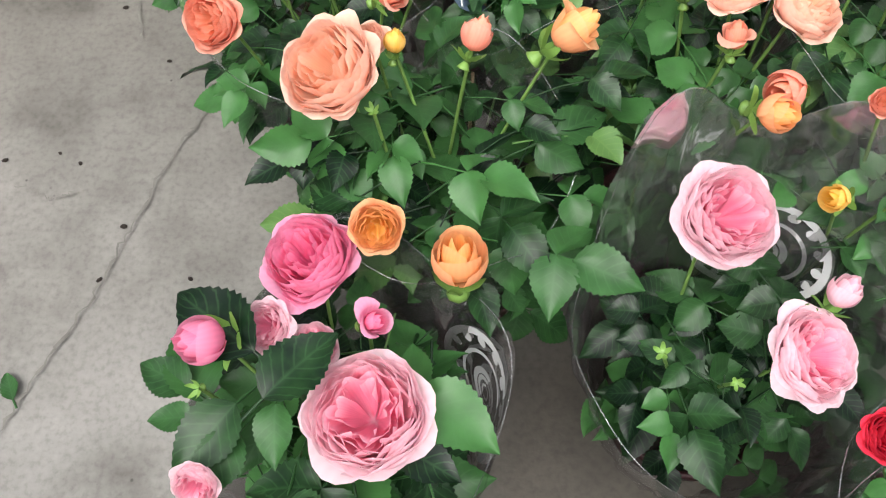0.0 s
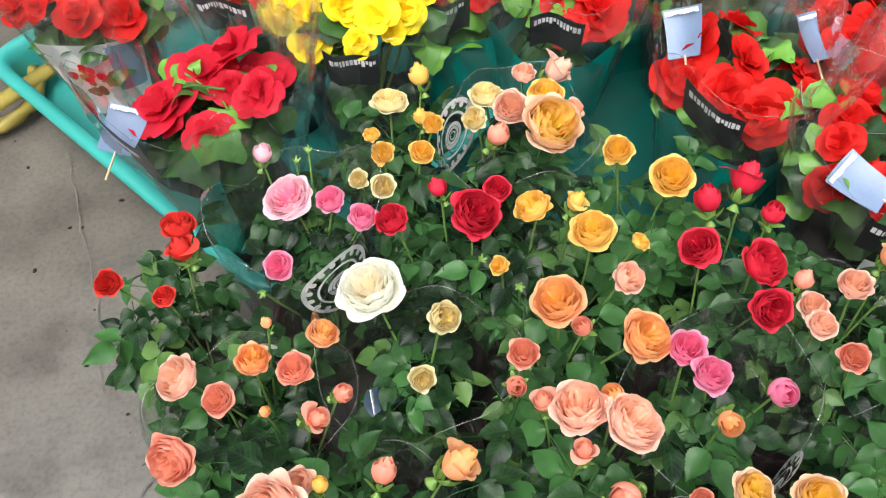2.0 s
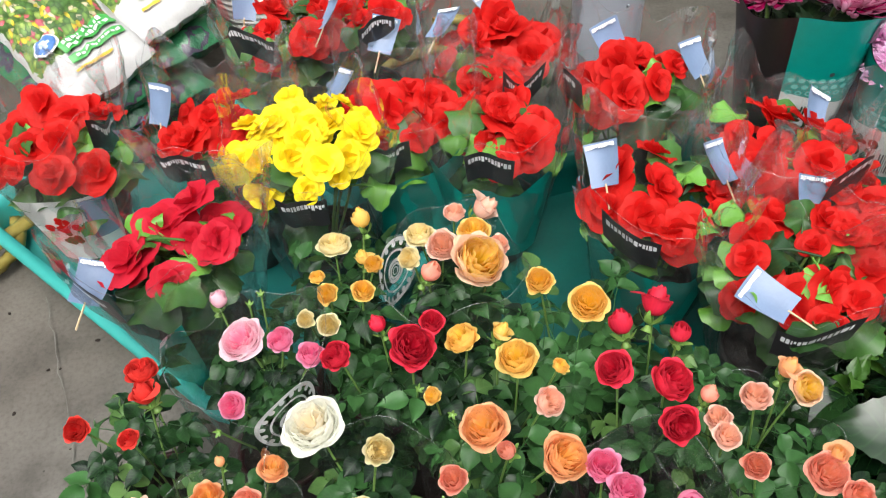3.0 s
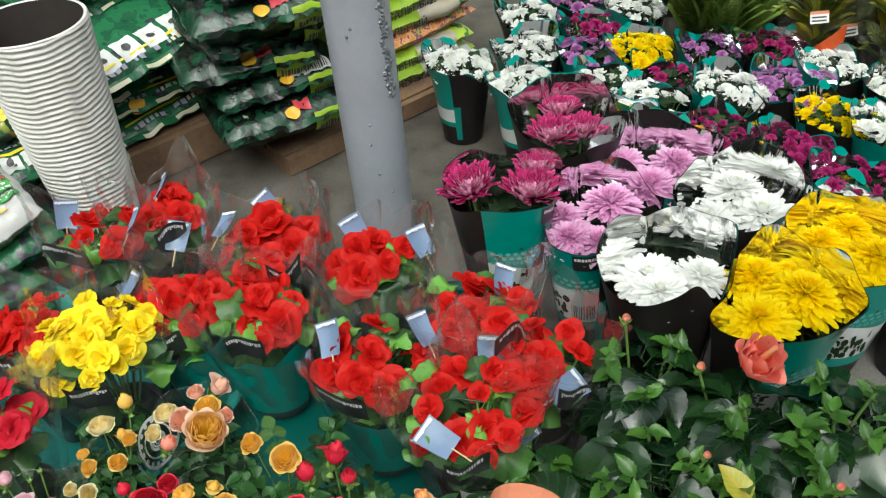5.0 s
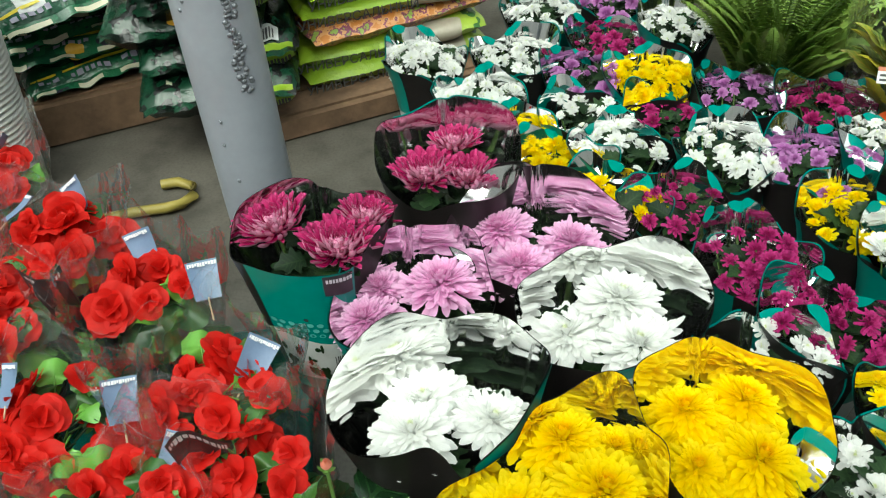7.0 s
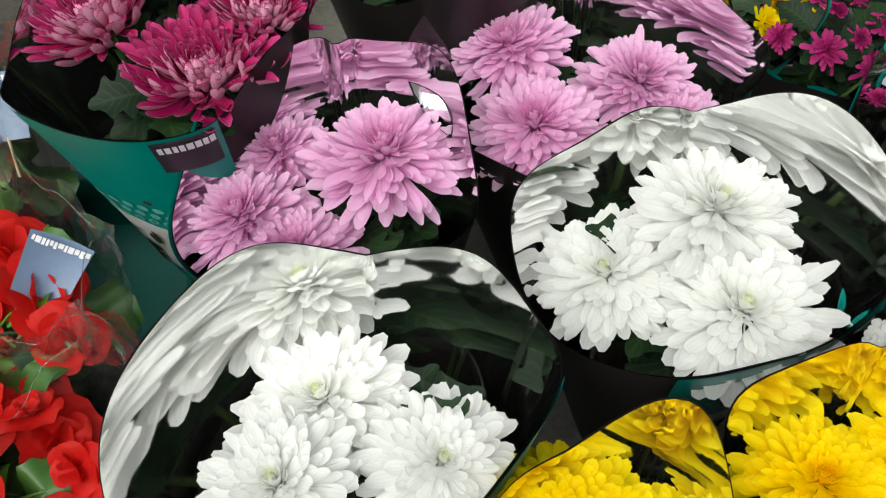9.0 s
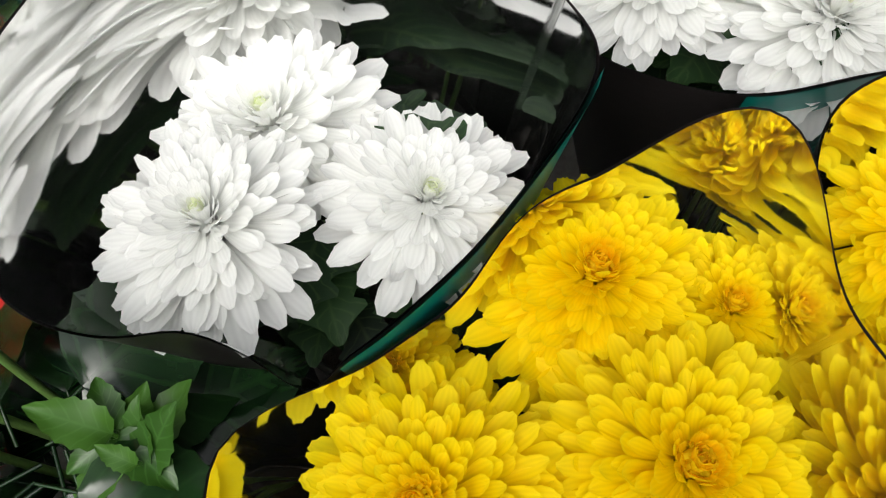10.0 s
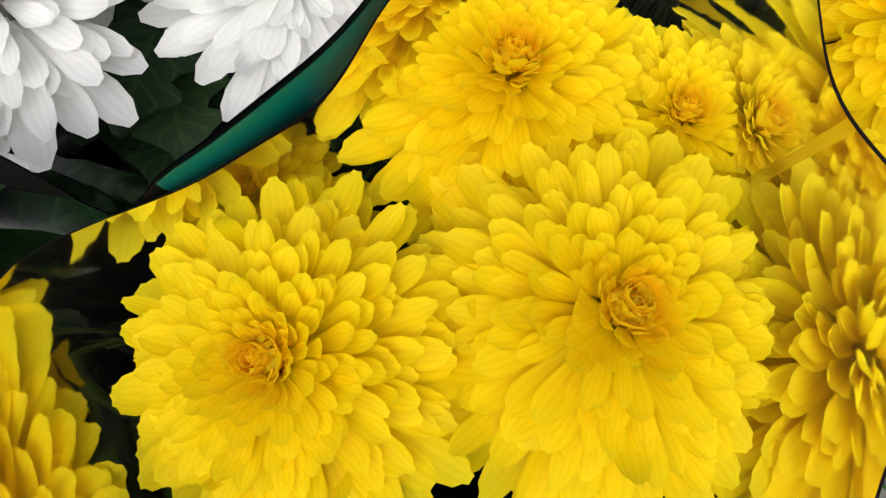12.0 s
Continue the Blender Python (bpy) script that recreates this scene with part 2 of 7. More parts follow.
def lining_mat():
    """The mirror-glossy inside of a printed sleeve."""
    m, nt, b = nodes_of("sleeve_lining")
    nt.nodes.remove(b)
    base = nt.nodes.new("ShaderNodeBsdfDiffuse")
    base.inputs[0].default_value = (0.04, 0.045, 0.04, 1)
    shine = nt.nodes.new("ShaderNodeBsdfGlossy")
    shine.inputs["Roughness"].default_value = 0.06
    shine.inputs["Color"].default_value = (0.98, 0.98, 0.98, 1)
    n = noise_node(nt, 1.0, 2, "UV")
    mp = nt.nodes.new("ShaderNodeMapping")
    mp.inputs["Scale"].default_value = (9, 1.4, 1)
    nt.links.new(n.inputs["Vector"].links[0].from_socket, mp.inputs["Vector"])
    nt.links.new(mp.outputs[0], n.inputs["Vector"])
    bp = nt.nodes.new("ShaderNodeBump")
    bp.inputs["Strength"].default_value, bp.inputs["Distance"].default_value = 0.14, 0.004
    nt.links.new(n.outputs[0], bp.inputs["Height"])
    nt.links.new(bp.outputs[0], shine.inputs["Normal"])
    lw = nt.nodes.new("ShaderNodeLayerWeight")
    lw.inputs[0].default_value = 0.6
    amt = nt.nodes.new("ShaderNodeMath")
    amt.operation = "MULTIPLY_ADD"
    amt.inputs[1].default_value, amt.inputs[2].default_value = 0.1, 0.88
    nt.links.new(lw.outputs["Facing"], amt.inputs[0])
    mx = nt.nodes.new("ShaderNodeMixShader")
    nt.links.new(amt.outputs[0], mx.inputs[0])
    nt.links.new(base.outputs[0], mx.inputs[1])
    nt.links.new(shine.outputs[0], mx.inputs[2])
    nt.links.new(mx.outputs[0], nt.nodes["Material Output"].inputs["Surface"])
    return m


def concrete_mat():
    m, nt, b = nodes_of("worn_concrete")
    big, mid, fine = noise_node(nt, 1.3, 5), noise_node(nt, 9, 6), noise_node(nt, 160, 4)
    r = ramp_node(nt, [(0.3, (0.115, 0.11, 0.1)), (0.7, (0.19, 0.185, 0.175))])
    nt.links.new(big.outputs[0], r.inputs[0])
    s = ramp_node(nt, [(0.34, (0.58, 0.57, 0.55)), (0.48, (0.92, 0.92, 0.91)), (0.66, (1.16, 1.16, 1.16))])
    nt.links.new(mid.outputs[0], s.inputs[0])
    g = ramp_node(nt, [(0.3, (0.77, 0.765, 0.755)), (0.5, (0.98, 0.98, 0.975)), (0.7, (1.08, 1.08, 1.08))])
    nt.links.new(fine.outputs[0], g.inputs[0])
    c = mix_node(nt, r.outputs[0], s.outputs[0], 1.0, "MULTIPLY")
    c = mix_node(nt, c, g.outputs[0], 1.0, "MULTIPLY")
    vor = nt.nodes.new("ShaderNodeTexVoronoi")
    vor.inputs["Scale"].default_value = 38
    tc = nt.nodes.new("ShaderNodeTexCoord")
    nt.links.new(tc.outputs["Object"], vor.inputs["Vector"])
    spots = ramp_node(nt, [(0.035, (0.35, 0.34, 0.33)), (0.07, (1, 1, 1))])
    nt.links.new(vor.outputs["Distance"], spots.inputs[0])
    gate = noise_node(nt, 5, 1)
    gr = ramp_node(nt, [(0.5, (0, 0, 0)), (0.56, (1, 1, 1))])
    nt.links.new(gate.outputs[0], gr.inputs[0])
    sp = mix_node(nt, (1, 1, 1), spots.outputs[0], gr.outputs[0])
    c = mix_node(nt, c, sp, 1.0, "MULTIPLY")
    # shade painted into the concrete, browner and darker towards the back left
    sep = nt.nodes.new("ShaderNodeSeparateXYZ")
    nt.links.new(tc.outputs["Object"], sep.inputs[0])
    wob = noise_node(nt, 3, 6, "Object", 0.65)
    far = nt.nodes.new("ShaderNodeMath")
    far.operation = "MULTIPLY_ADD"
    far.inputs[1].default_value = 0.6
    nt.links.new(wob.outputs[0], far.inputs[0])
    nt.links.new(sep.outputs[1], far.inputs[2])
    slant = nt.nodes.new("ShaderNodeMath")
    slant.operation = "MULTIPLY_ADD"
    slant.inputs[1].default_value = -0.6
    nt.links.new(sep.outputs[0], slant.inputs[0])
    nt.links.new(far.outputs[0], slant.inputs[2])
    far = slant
    back_shade = ramp_node(nt, [(0.5, (1.08, 1.08, 1.07)), (1.0, (0.58, 0.54, 0.48))])
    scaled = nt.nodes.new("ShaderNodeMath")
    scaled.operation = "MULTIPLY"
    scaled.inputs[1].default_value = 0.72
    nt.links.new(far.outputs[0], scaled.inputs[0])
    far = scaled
    nt.links.new(far.outputs[0], back_shade.inputs[0])
    c = mix_node(nt, c, back_shade.outputs[0], 1.0, "MULTIPLY")
    # painted shade and soil brown on the floor among the rose pots
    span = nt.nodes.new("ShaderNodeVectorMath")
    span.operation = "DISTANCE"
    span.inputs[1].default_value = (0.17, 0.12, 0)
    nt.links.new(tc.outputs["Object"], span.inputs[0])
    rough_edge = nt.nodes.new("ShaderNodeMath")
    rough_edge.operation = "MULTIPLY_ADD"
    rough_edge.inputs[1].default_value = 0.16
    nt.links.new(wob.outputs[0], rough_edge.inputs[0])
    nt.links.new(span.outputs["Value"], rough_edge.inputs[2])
    pot_shade = ramp_node(nt, [(0.2, (0.36, 0.33, 0.29)), (0.34, (1, 1, 1))])
    nt.links.new(rough_edge.outputs[0], pot_shade.inputs[0])
    c = mix_node(nt, c, pot_shade.outputs[0], 1.0, "MULTIPLY")
    nt.links.new(c, b.inputs["Base Color"])
    b.inputs["Roughness"].default_value = 0.75
    bump_node(nt, b, fine.outputs[0], 0.3, 0.002)
    return m


def bag_mat(name, stops, scale=9.0, rough=0.32, speck=None):
    """Printed polythene: patches of colour in the print, wrinkled gloss."""
    m, nt, b = nodes_of(name)
    n = noise_node(nt, scale, 3)
    r = ramp_node(nt, stops)
    r.color_ramp.interpolation = "CONSTANT"
    info = nt.nodes.new("ShaderNodeObjectInfo")
    ad = nt.nodes.new("ShaderNodeMath")
    ad.operation = "MULTIPLY_ADD"
    ad.inputs[1].default_value = 0.08
    nt.links.new(info.outputs["Random"], ad.inputs[0])
    nt.links.new(n.outputs[0], ad.inputs[2])
    nt.links.new(ad.outputs[0], r.inputs[0])
    c = r.outputs[0]
    if speck:
        v = nt.nodes.new("ShaderNodeTexVoronoi")
        v.inputs["Scale"].default_value = speck[0]
        tc = nt.nodes.new("ShaderNodeTexCoord")
        nt.links.new(tc.outputs["Object"], v.inputs["Vector"])
        vr = ramp_node(nt, [(0.0, (1, 1, 1)), (speck[2], (0, 0, 0))])
        nt.links.new(v.outputs["Distance"], vr.inputs[0])
        c = mix_node(nt, c, speck[1], vr.outputs[0])
    nt.links.new(c, b.inputs["Base Color"])
    b.inputs["Roughness"].default_value = rough
    w = noise_node(nt, 30, 5)
    bump_node(nt, b, w.outputs[0], 0.7, 0.008)
    return m


def print_mat(name, ground, inks, u0, u1, v0, v1, size, rough=0.3):
    """Printed polythene: a picture of leaves and flowers in small patches of ink within a part of the sheet, plain ground round it."""
    m, nt, b = nodes_of(name)
    uv = nt.nodes.new("ShaderNodeUVMap")
    sep = nt.nodes.new("ShaderNodeSeparateXYZ")
    nt.links.new(uv.outputs[0], sep.inputs[0])
    wob = noise_node(nt, 9, 4, "UV")
    mask = None
    for axis, lo, hi in ((0, u0, u1), (1, v0, v1)):
        ad = nt.nodes.new("ShaderNodeMath")
        ad.operation = "MULTIPLY_ADD"
        ad.inputs[1].default_value = 0.16
        nt.links.new(wob.outputs[0], ad.inputs[0])
        nt.links.new(sep.outputs[axis], ad.inputs[2])
        r = ramp_node(nt, [(0.0, (0, 0, 0)), (lo + 0.08, (1, 1, 1)), (hi + 0.08, (0, 0, 0))])
        r.color_ramp.interpolation = "CONSTANT"
        nt.links.new(ad.outputs[0], r.inputs[0])
        mask = r.outputs[0] if mask is None else mix_node(nt, mask, r.outputs[0], 1.0, "MULTIPLY")
    cells = nt.nodes.new("ShaderNodeTexVoronoi")
    cells.inputs["Scale"].default_value = size
    warp = mix_node(nt, uv.outputs[0], noise_node(nt, 14, 3, "UV").outputs[1], 0.06)
    nt.links.new(warp, cells.inputs["Vector"])
    hue = nt.nodes.new("ShaderNodeSeparateColor")
    nt.links.new(cells.outputs["Color"], hue.inputs[0])
    pick = ramp_node(nt, inks)
    pick.color_ramp.interpolation = "CONSTANT"
    nt.links.new(hue.outputs[0], pick.inputs[0])
    shade = ramp_node(nt, [(0.0, (1.25, 1.25, 1.2)), (0.7, (0.45, 0.5, 0.42))])
    nt.links.new(cells.outputs["Distance"], shade.inputs[0])
    picture = mix_node(nt, pick.outputs[0], shade.outputs[0], 1.0, "MULTIPLY")
    nt.links.new(mix_node(nt, ground, picture, mask), b.inputs["Base Color"])
    b.inputs["Roughness"].default_value = rough
    bump_node(nt, b, noise_node(nt, 30, 5).outputs[0], 0.6, 0.006)
    return m


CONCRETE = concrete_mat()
WALL = plain("painted_wall", (0.66, 0.65, 0.63), 0.8, 0, 0.1, 2)
CRACK = plain("crack_dirt", (0.13, 0.125, 0.11), 0.9, 0, 0.2, 40)
POST = plain("grey_paint", (0.29, 0.31, 0.35), 0.42, 0, 0.08, 7, 0.1)
WELD = plain("weld_bead", (0.17, 0.18, 0.2), 0.5, 0.3, 0.3, 60, 0.5)
VASE = plain("white_ribbed_plastic", (0.6, 0.59, 0.56), 0.45, 0, 0.05, 20)
DARKIN = plain("dark_inside", (0.025, 0.018, 0.015), 0.8, 0, 0.2, 30)
WOOD = plain("pallet_wood", (0.2, 0.12, 0.07), 0.75, 0, 0.35, 8, 0.4, 0.002)
TEAL = plain("teal_print", (0.0, 0.23, 0.19), 0.32, 0, 0.06, 40, 0.05)
DARK_TEAL = plain("dark_teal_plastic", (0.0, 0.09, 0.075), 0.4, 0, 0.15, 14, 0.1)
TEAL_TRAY = plain("teal_plastic", (0.03, 0.29, 0.26), 0.4, 0, 0.06, 12, 0.05)
PRINT_BLACK = plain("black_print", (0.015, 0.012, 0.012), 0.42, 0, 0.2, 20, 0.08, spec=0.3)
PRINT_WHITE = plain("white_print", (0.62, 0.63, 0.62), 0.35, 0, 0.06, 20, 0.05)
INK = plain("dark_ink", (0.05, 0.05, 0.05), 0.5, 0, 0.1, 30, 0)
PALE_TEAL = plain("pale_teal_ink", (0.12, 0.45, 0.4), 0.4, 0, 0.05, 30, 0)
LABEL_BLACK = plain("label_card", (0.022, 0.022, 0.024), 0.35, 0, 0.15, 30, 0.05)
TAG_BLUE = plain("tag_back", (0.14, 0.2, 0.31), 0.4, 0, 0.08, 30, 0.05)
TAG_INK = plain("white_ink", (0.75, 0.76, 0.78), 0.5, 0, 0.05, 30, 0)
LOGO_INK = plain("grey_white_ink", (0.72, 0.74, 0.74), 0.5, 0, 0.08, 40, 0)
POT_BLACK = plain("black_pot_plastic", (0.03, 0.026, 0.024), 0.45, 0, 0.15, 20)
POT_MAROON = plain("maroon_pot_plastic", (0.05, 0.014, 0.016), 0.4, 0, 0.15, 20)
TERRACOTTA = plain("terracotta_plastic", (0.5, 0.17, 0.09), 0.5, 0, 0.08, 30, 0.05)
SOIL = plain("potting_soil", (0.03, 0.02, 0.014), 0.95, 0, 0.5, 150, 1.0, 0.004)
STEM = plain("green_stem", (0.12, 0.22, 0.05), 0.5, 0, 0.2, 60, 0.1)
STICK = plain("wood_stick", (0.55, 0.42, 0.25), 0.7, 0, 0.15, 60)
HOSE = plain("olive_hose", (0.3, 0.24, 0.05), 0.5, 0, 0.15, 20)
FILM = film_mat("clear_sleeve_film", haze=0.01, gloss=0.015, edge=0.35)
BEG_FILM = film_mat("begonia_sleeve_film", (0.97, 0.98, 0.98), gloss=0.035, rough=0.07, wrinkle=30, haze=0.02, edge=0.4, creased=0.16)
CLEAN_FILM = film_mat("clean_sleeve_film", haze=0.008, gloss=0.01)
FILM_EDGE = film_mat("cut_film_edge", (0.9, 0.92, 0.92), 0.04, 0.25, 30, 0.05)
SMOKE = film_mat("smoky_sleeve_film", (0.78, 0.77, 0.77), 0.05, 0.1, 12, 0.065, 0.6)
PINK_FILM = plain("orange_wrap_film", (0.7, 0.1, 0.02), 0.3, 0, 0.15, 20, 0.2)
LINING = lining_mat()
ROSE_LEAF = leaf_mat("rose_leaf", (0.0025, 0.010, 0.0045), (0.042, 0.13, 0.034), 0.36, (0.05, 0.13, 0.045), 0.25, sheen=0.22)
ROSE_LEAF_YOUNG = leaf_mat("young_rose_leaf", (0.05, 0.12, 0.03), (0.1, 0.2, 0.05), 0.45)
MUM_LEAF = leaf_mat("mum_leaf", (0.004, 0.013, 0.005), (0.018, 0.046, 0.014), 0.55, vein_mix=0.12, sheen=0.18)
BEG_YOUNG = leaf_mat("young_begonia_leaf", (0.07, 0.2, 0.02), (0.13, 0.32, 0.05), 0.35, (0.25, 0.45, 0.12), 0.07, 5)
BEG_LEAF = leaf_mat("begonia_leaf", (0.012, 0.04, 0.012), (0.05, 0.14, 0.026), 0.35, (0.12, 0.24, 0.07), 0.07, 5)
HIB_LEAF = leaf_mat("hibiscus_leaf", (0.003, 0.012, 0.005), (0.014, 0.045, 0.011), 0.2, (0.018, 0.055, 0.015), 0.5, 6, 0.5)
HIB_YOUNG = leaf_mat("young_hibiscus_leaf", (0.0217, 0.0682, 0.00868), (0.0558, 0.143, 0.0186), 0.32, (0.09, 0.2, 0.05), 0.3, 6)
FERN = leaf_mat("fern_frond", (0.14, 0.24, 0.025), (0.32, 0.44, 0.08), 0.5)
CROTON_Y = leaf_mat("yellow_croton_leaf", (0.16, 0.2, 0.02), (0.36, 0.32, 0.03), 0.35, (0.55, 0.3, 0.05), 0.5)
CROTON_G = leaf_mat("green_croton_leaf", (0.05, 0.1, 0.02), (0.15, 0.19, 0.05), 0.35, (0.45, 0.42, 0.06), 0.7)
SEPAL = plain("green_sepal", (0.14, 0.26, 0.05), 0.5, 0, 0.2, 80, 0.05)

MUM = {
    "white": petal_mat("white_mum_petal", (0.94, 0.945, 0.925), (0.72, 0.8, 0.34), (0.95, 0.95, 0.94), 0.6, 0.7, 10, 0.62, (0.9, 1.0)),
    "yellow": petal_mat("yellow_mum_petal", (0.95, 0.775, 0.003), (0.94, 0.6, 0.003), (0.95, 0.84, 0.02), 0.7, 0.6, 10, 0.66, (0.8, 1.0)),
    "lilac": petal_mat("lilac_mum_petal", (0.82, 0.48, 0.72), (0.74, 0.28, 0.56), (0.88, 0.66, 0.82), 0.7, 0.6, 10, 0.5, (0.5, 1.0)),
    "mauve": petal_mat("mauve_mum_petal", (0.5, 0.22, 0.5), (0.42, 0.13, 0.4), (0.58, 0.32, 0.58), 0.5, 0.6, 10, 0.4),
    "magenta": petal_mat("magenta_mum_petal", (0.44, 0.008, 0.12), (0.86, 0.46, 0.64), (0.7, 0.16, 0.38), 0.5, 0.6, 10, 0.3, (0.82, 0.97), 0.55),
    "violet": petal_mat("violet_mum_petal", (0.38, 0.016, 0.15), (0.3, 0.01, 0.1), (0.46, 0.06, 0.22), 0.5, 0.6, 10, 0.35),
}
ROSE = {
    "white": petal_mat("white_rose_petal", (0.88, 0.88, 0.78), (0.9, 0.76, 0.5), (0.88, 0.88, 0.8), 0.6, 0.55, 20, 0.45, (0.6, 1.0)),
    "cream": petal_mat("cream_rose_petal", (0.88, 0.8, 0.5), (0.9, 0.74, 0.3), (0.88, 0.82, 0.56), 0.5, 0.55, 20, 0.45),
    "pink": petal_mat("pale_pink_rose_petal", (0.93, 0.65, 0.72), (0.93, 0.34, 0.5), (0.94, 0.74, 0.79), 0.7, 0.55, 20, 0.56, (0.42, 0.9)),
    "hotpink": petal_mat("pink_rose_petal", (0.95, 0.36, 0.56), (0.93, 0.2, 0.41), (0.95, 0.48, 0.65), 0.6, 0.55, 20, 0.52),
    "peach": petal_mat("peach_rose_petal", (0.93, 0.62, 0.5), (0.96, 0.58, 0.38), (0.94, 0.68, 0.58), 0.5, 0.55, 20, 0.45, (0.2, 0.8)),
    "orange": petal_mat("orange_rose_petal", (0.93, 0.48, 0.24), (0.96, 0.55, 0.13), (0.93, 0.53, 0.31), 0.5, 0.55, 20, 0.45),
    "coral": petal_mat("coral_rose_petal", (0.9, 0.38, 0.28), (0.92, 0.4, 0.24), (0.92, 0.48, 0.38), 0.55, 0.55, 20, 0.45),
    "red": petal_mat("red_rose_petal", (0.72, 0.026, 0.065), (0.62, 0.012, 0.04), (0.8, 0.06, 0.1), 0.5, 0.5, 20, 0.34),
    "scarlet": petal_mat("scarlet_rose_petal", (0.78, 0.045, 0.035), (0.7, 0.025, 0.025), (0.84, 0.1, 0.075), 0.5, 0.5, 20, 0.34),
    "yellow": petal_mat("yellow_rose_petal", (0.94, 0.66, 0.17), (0.96, 0.64, 0.06), (0.92, 0.66, 0.26), 0.5, 0.55, 20, 0.45),
    "yellowpink": petal_mat("yellow_pink_rose_petal", (0.9, 0.63, 0.42), (0.94, 0.66, 0.06), (0.9, 0.64, 0.5), 0.35, 0.55, 20, 0.45, (0.25, 0.6)),
}
BEGONIA = {
    "red": petal_mat("red_begonia_petal", (0.67, 0.014, 0.012), (0.59, 0.008, 0.008), (0.75, 0.045, 0.034), 0.5, 0.5, 15, 0.5),
    "crimson": petal_mat("crimson_begonia_petal", (0.62, 0.016, 0.04), (0.54, 0.01, 0.028), (0.68, 0.04, 0.07), 0.4, 0.55, 15, 0.45),
    "yellow": petal_mat("yellow_begonia_petal", (0.87, 0.7, 0.015), (0.86, 0.6, 0.008), (0.88, 0.76, 0.06), 0.4, 0.5, 15, 0.3),
}
HIBISCUS = petal_mat("coral_hibiscus_petal", (0.84, 0.2, 0.16), (0.8, 0.16, 0.1), (0.86, 0.32, 0.26), 0.6, 0.5, 25, 0.4)

# ---- structure ----
g = Geo()
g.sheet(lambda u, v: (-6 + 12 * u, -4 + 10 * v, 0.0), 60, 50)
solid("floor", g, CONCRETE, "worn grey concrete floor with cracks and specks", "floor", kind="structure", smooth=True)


def crack(points, width, seed):
    rng = random.Random(seed)
    g = Geo()
    pts = []
    for (x0, y0), (x1, y1) in zip(points, points[1:]):
        for k in range(14):
            f = k / 14
            pts.append((x0 + (x1 - x0) * f + rng.uniform(-1, 1) * 0.003, y0 + (y1 - y0) * f + rng.uniform(-1, 1) * 0.003))
    dx, dy = points[-1][0] - points[0][0], points[-1][1] - points[0][1]
    n = Vector((-dy, dx)).normalized()
    ws = [width * rng.uniform(0.25, 1.0) for _ in pts]

    def fn(u, v):
        k = min(int(v * (len(pts) - 1) + 1e-6), len(pts) - 1)
        s = (u - 0.5) * ws[k]
        return pts[k][0] + n.x * s, pts[k][1] + n.y * s, 0.0045
    g.sheet(fn, 1, len(pts) - 1)
    solid("floor_crack", g, CRACK, "thin dirty crack in the concrete floor", "crack", kind="structure")


crack([(-0.22, 0.52), (-0.255, 0.465), (-0.277, 0.425), (-0.302, 0.346), (-0.328, 0.267), (-0.365, 0.189), (-0.40, 0.1)], 0.0032, 3)
crack([(-0.42, 0.385), (-0.385, 0.37), (-0.36, 0.38)], 0.0018, 4)
crack([(-0.44, 0.95), (-0.36, 0.70), (-0.33, 0.55)], 0.0022, 5)


def wall(name, x0, y0, x1, y1, h=3.2):
    g = Geo()
    g.box(min(x0, x1), min(y0, y1), 0, max(x0, x1), max(y0, y1), h)
    solid(name, g, WALL, "plain painted wall of the flower hall", "wall", kind="structure")


wall("wall_north", -3.6, 4.0, 5.0, 4.2)
wall("wall_south", -3.6, -2.7, 5.0, -2.5)
wall("wall_west", -3.8, -2.7, -3.6, 4.2)
wall("wall_east", 5.0, -2.7, 5.2, 4.2)
# unseen ceiling added; its wide opening sets how the daylight falls
g = Geo()
g.box(-3.8, -2.7, 3.2, 5.2, -2.4, 3.35)
g.box(-3.8, 2.6, 3.2, 5.2, 4.2, 3.35)
g.box(-3.8, -2.4, 3.2, -3.4, 2.6, 3.35)
g.box(4.8, -2.4, 3.2, 5.2, 2.6, 3.35)
solid("ceiling", g, WALL, "unseen painted ceiling added round a wide opening to shape the daylight", "ceiling", kind="structure")

# grey steel post with a rough weld
post = thing("steel_post", 0.525, 1.335, 0, 0, "grey painted round steel post with a rough weld seam", "post")
post.matrix_basis = pose(0.521, 1.335, 0, 0, -0.4, 0)
g = Geo()
g.sheet(lambda u, v: (0.062 * math.cos(math.tau * u), 0.062 * math.sin(math.tau * u), 3.3 * v), 40, 24, loop=True)
part("shaft", g, POST, post)
g = Geo()
rng = random.Random(5)
for k in range(130):
    z = 0.39 + 0.0016 * k
    a = radians(-50) + 0.14 * rng.uniform(-1, 1) + 0.05 * math.sin(k * 0.16)
    r = rng.uniform(0.0015, 0.006)
    c = Vector((0.061 * math.cos(a), 0.061 * math.sin(a), z + rng.uniform(-1, 1) * 0.002))
    g.sheet(lambda u, v: c + r * Vector((math.cos(math.tau * u) * math.sin(math.pi * v), math.sin(math.tau * u) * math.sin(math.pi * v), 0.8 * math.cos(math.pi * v))), 6, 4, loop=True)
part("weld_seam", g, WELD, post, "rough dark weld bead")
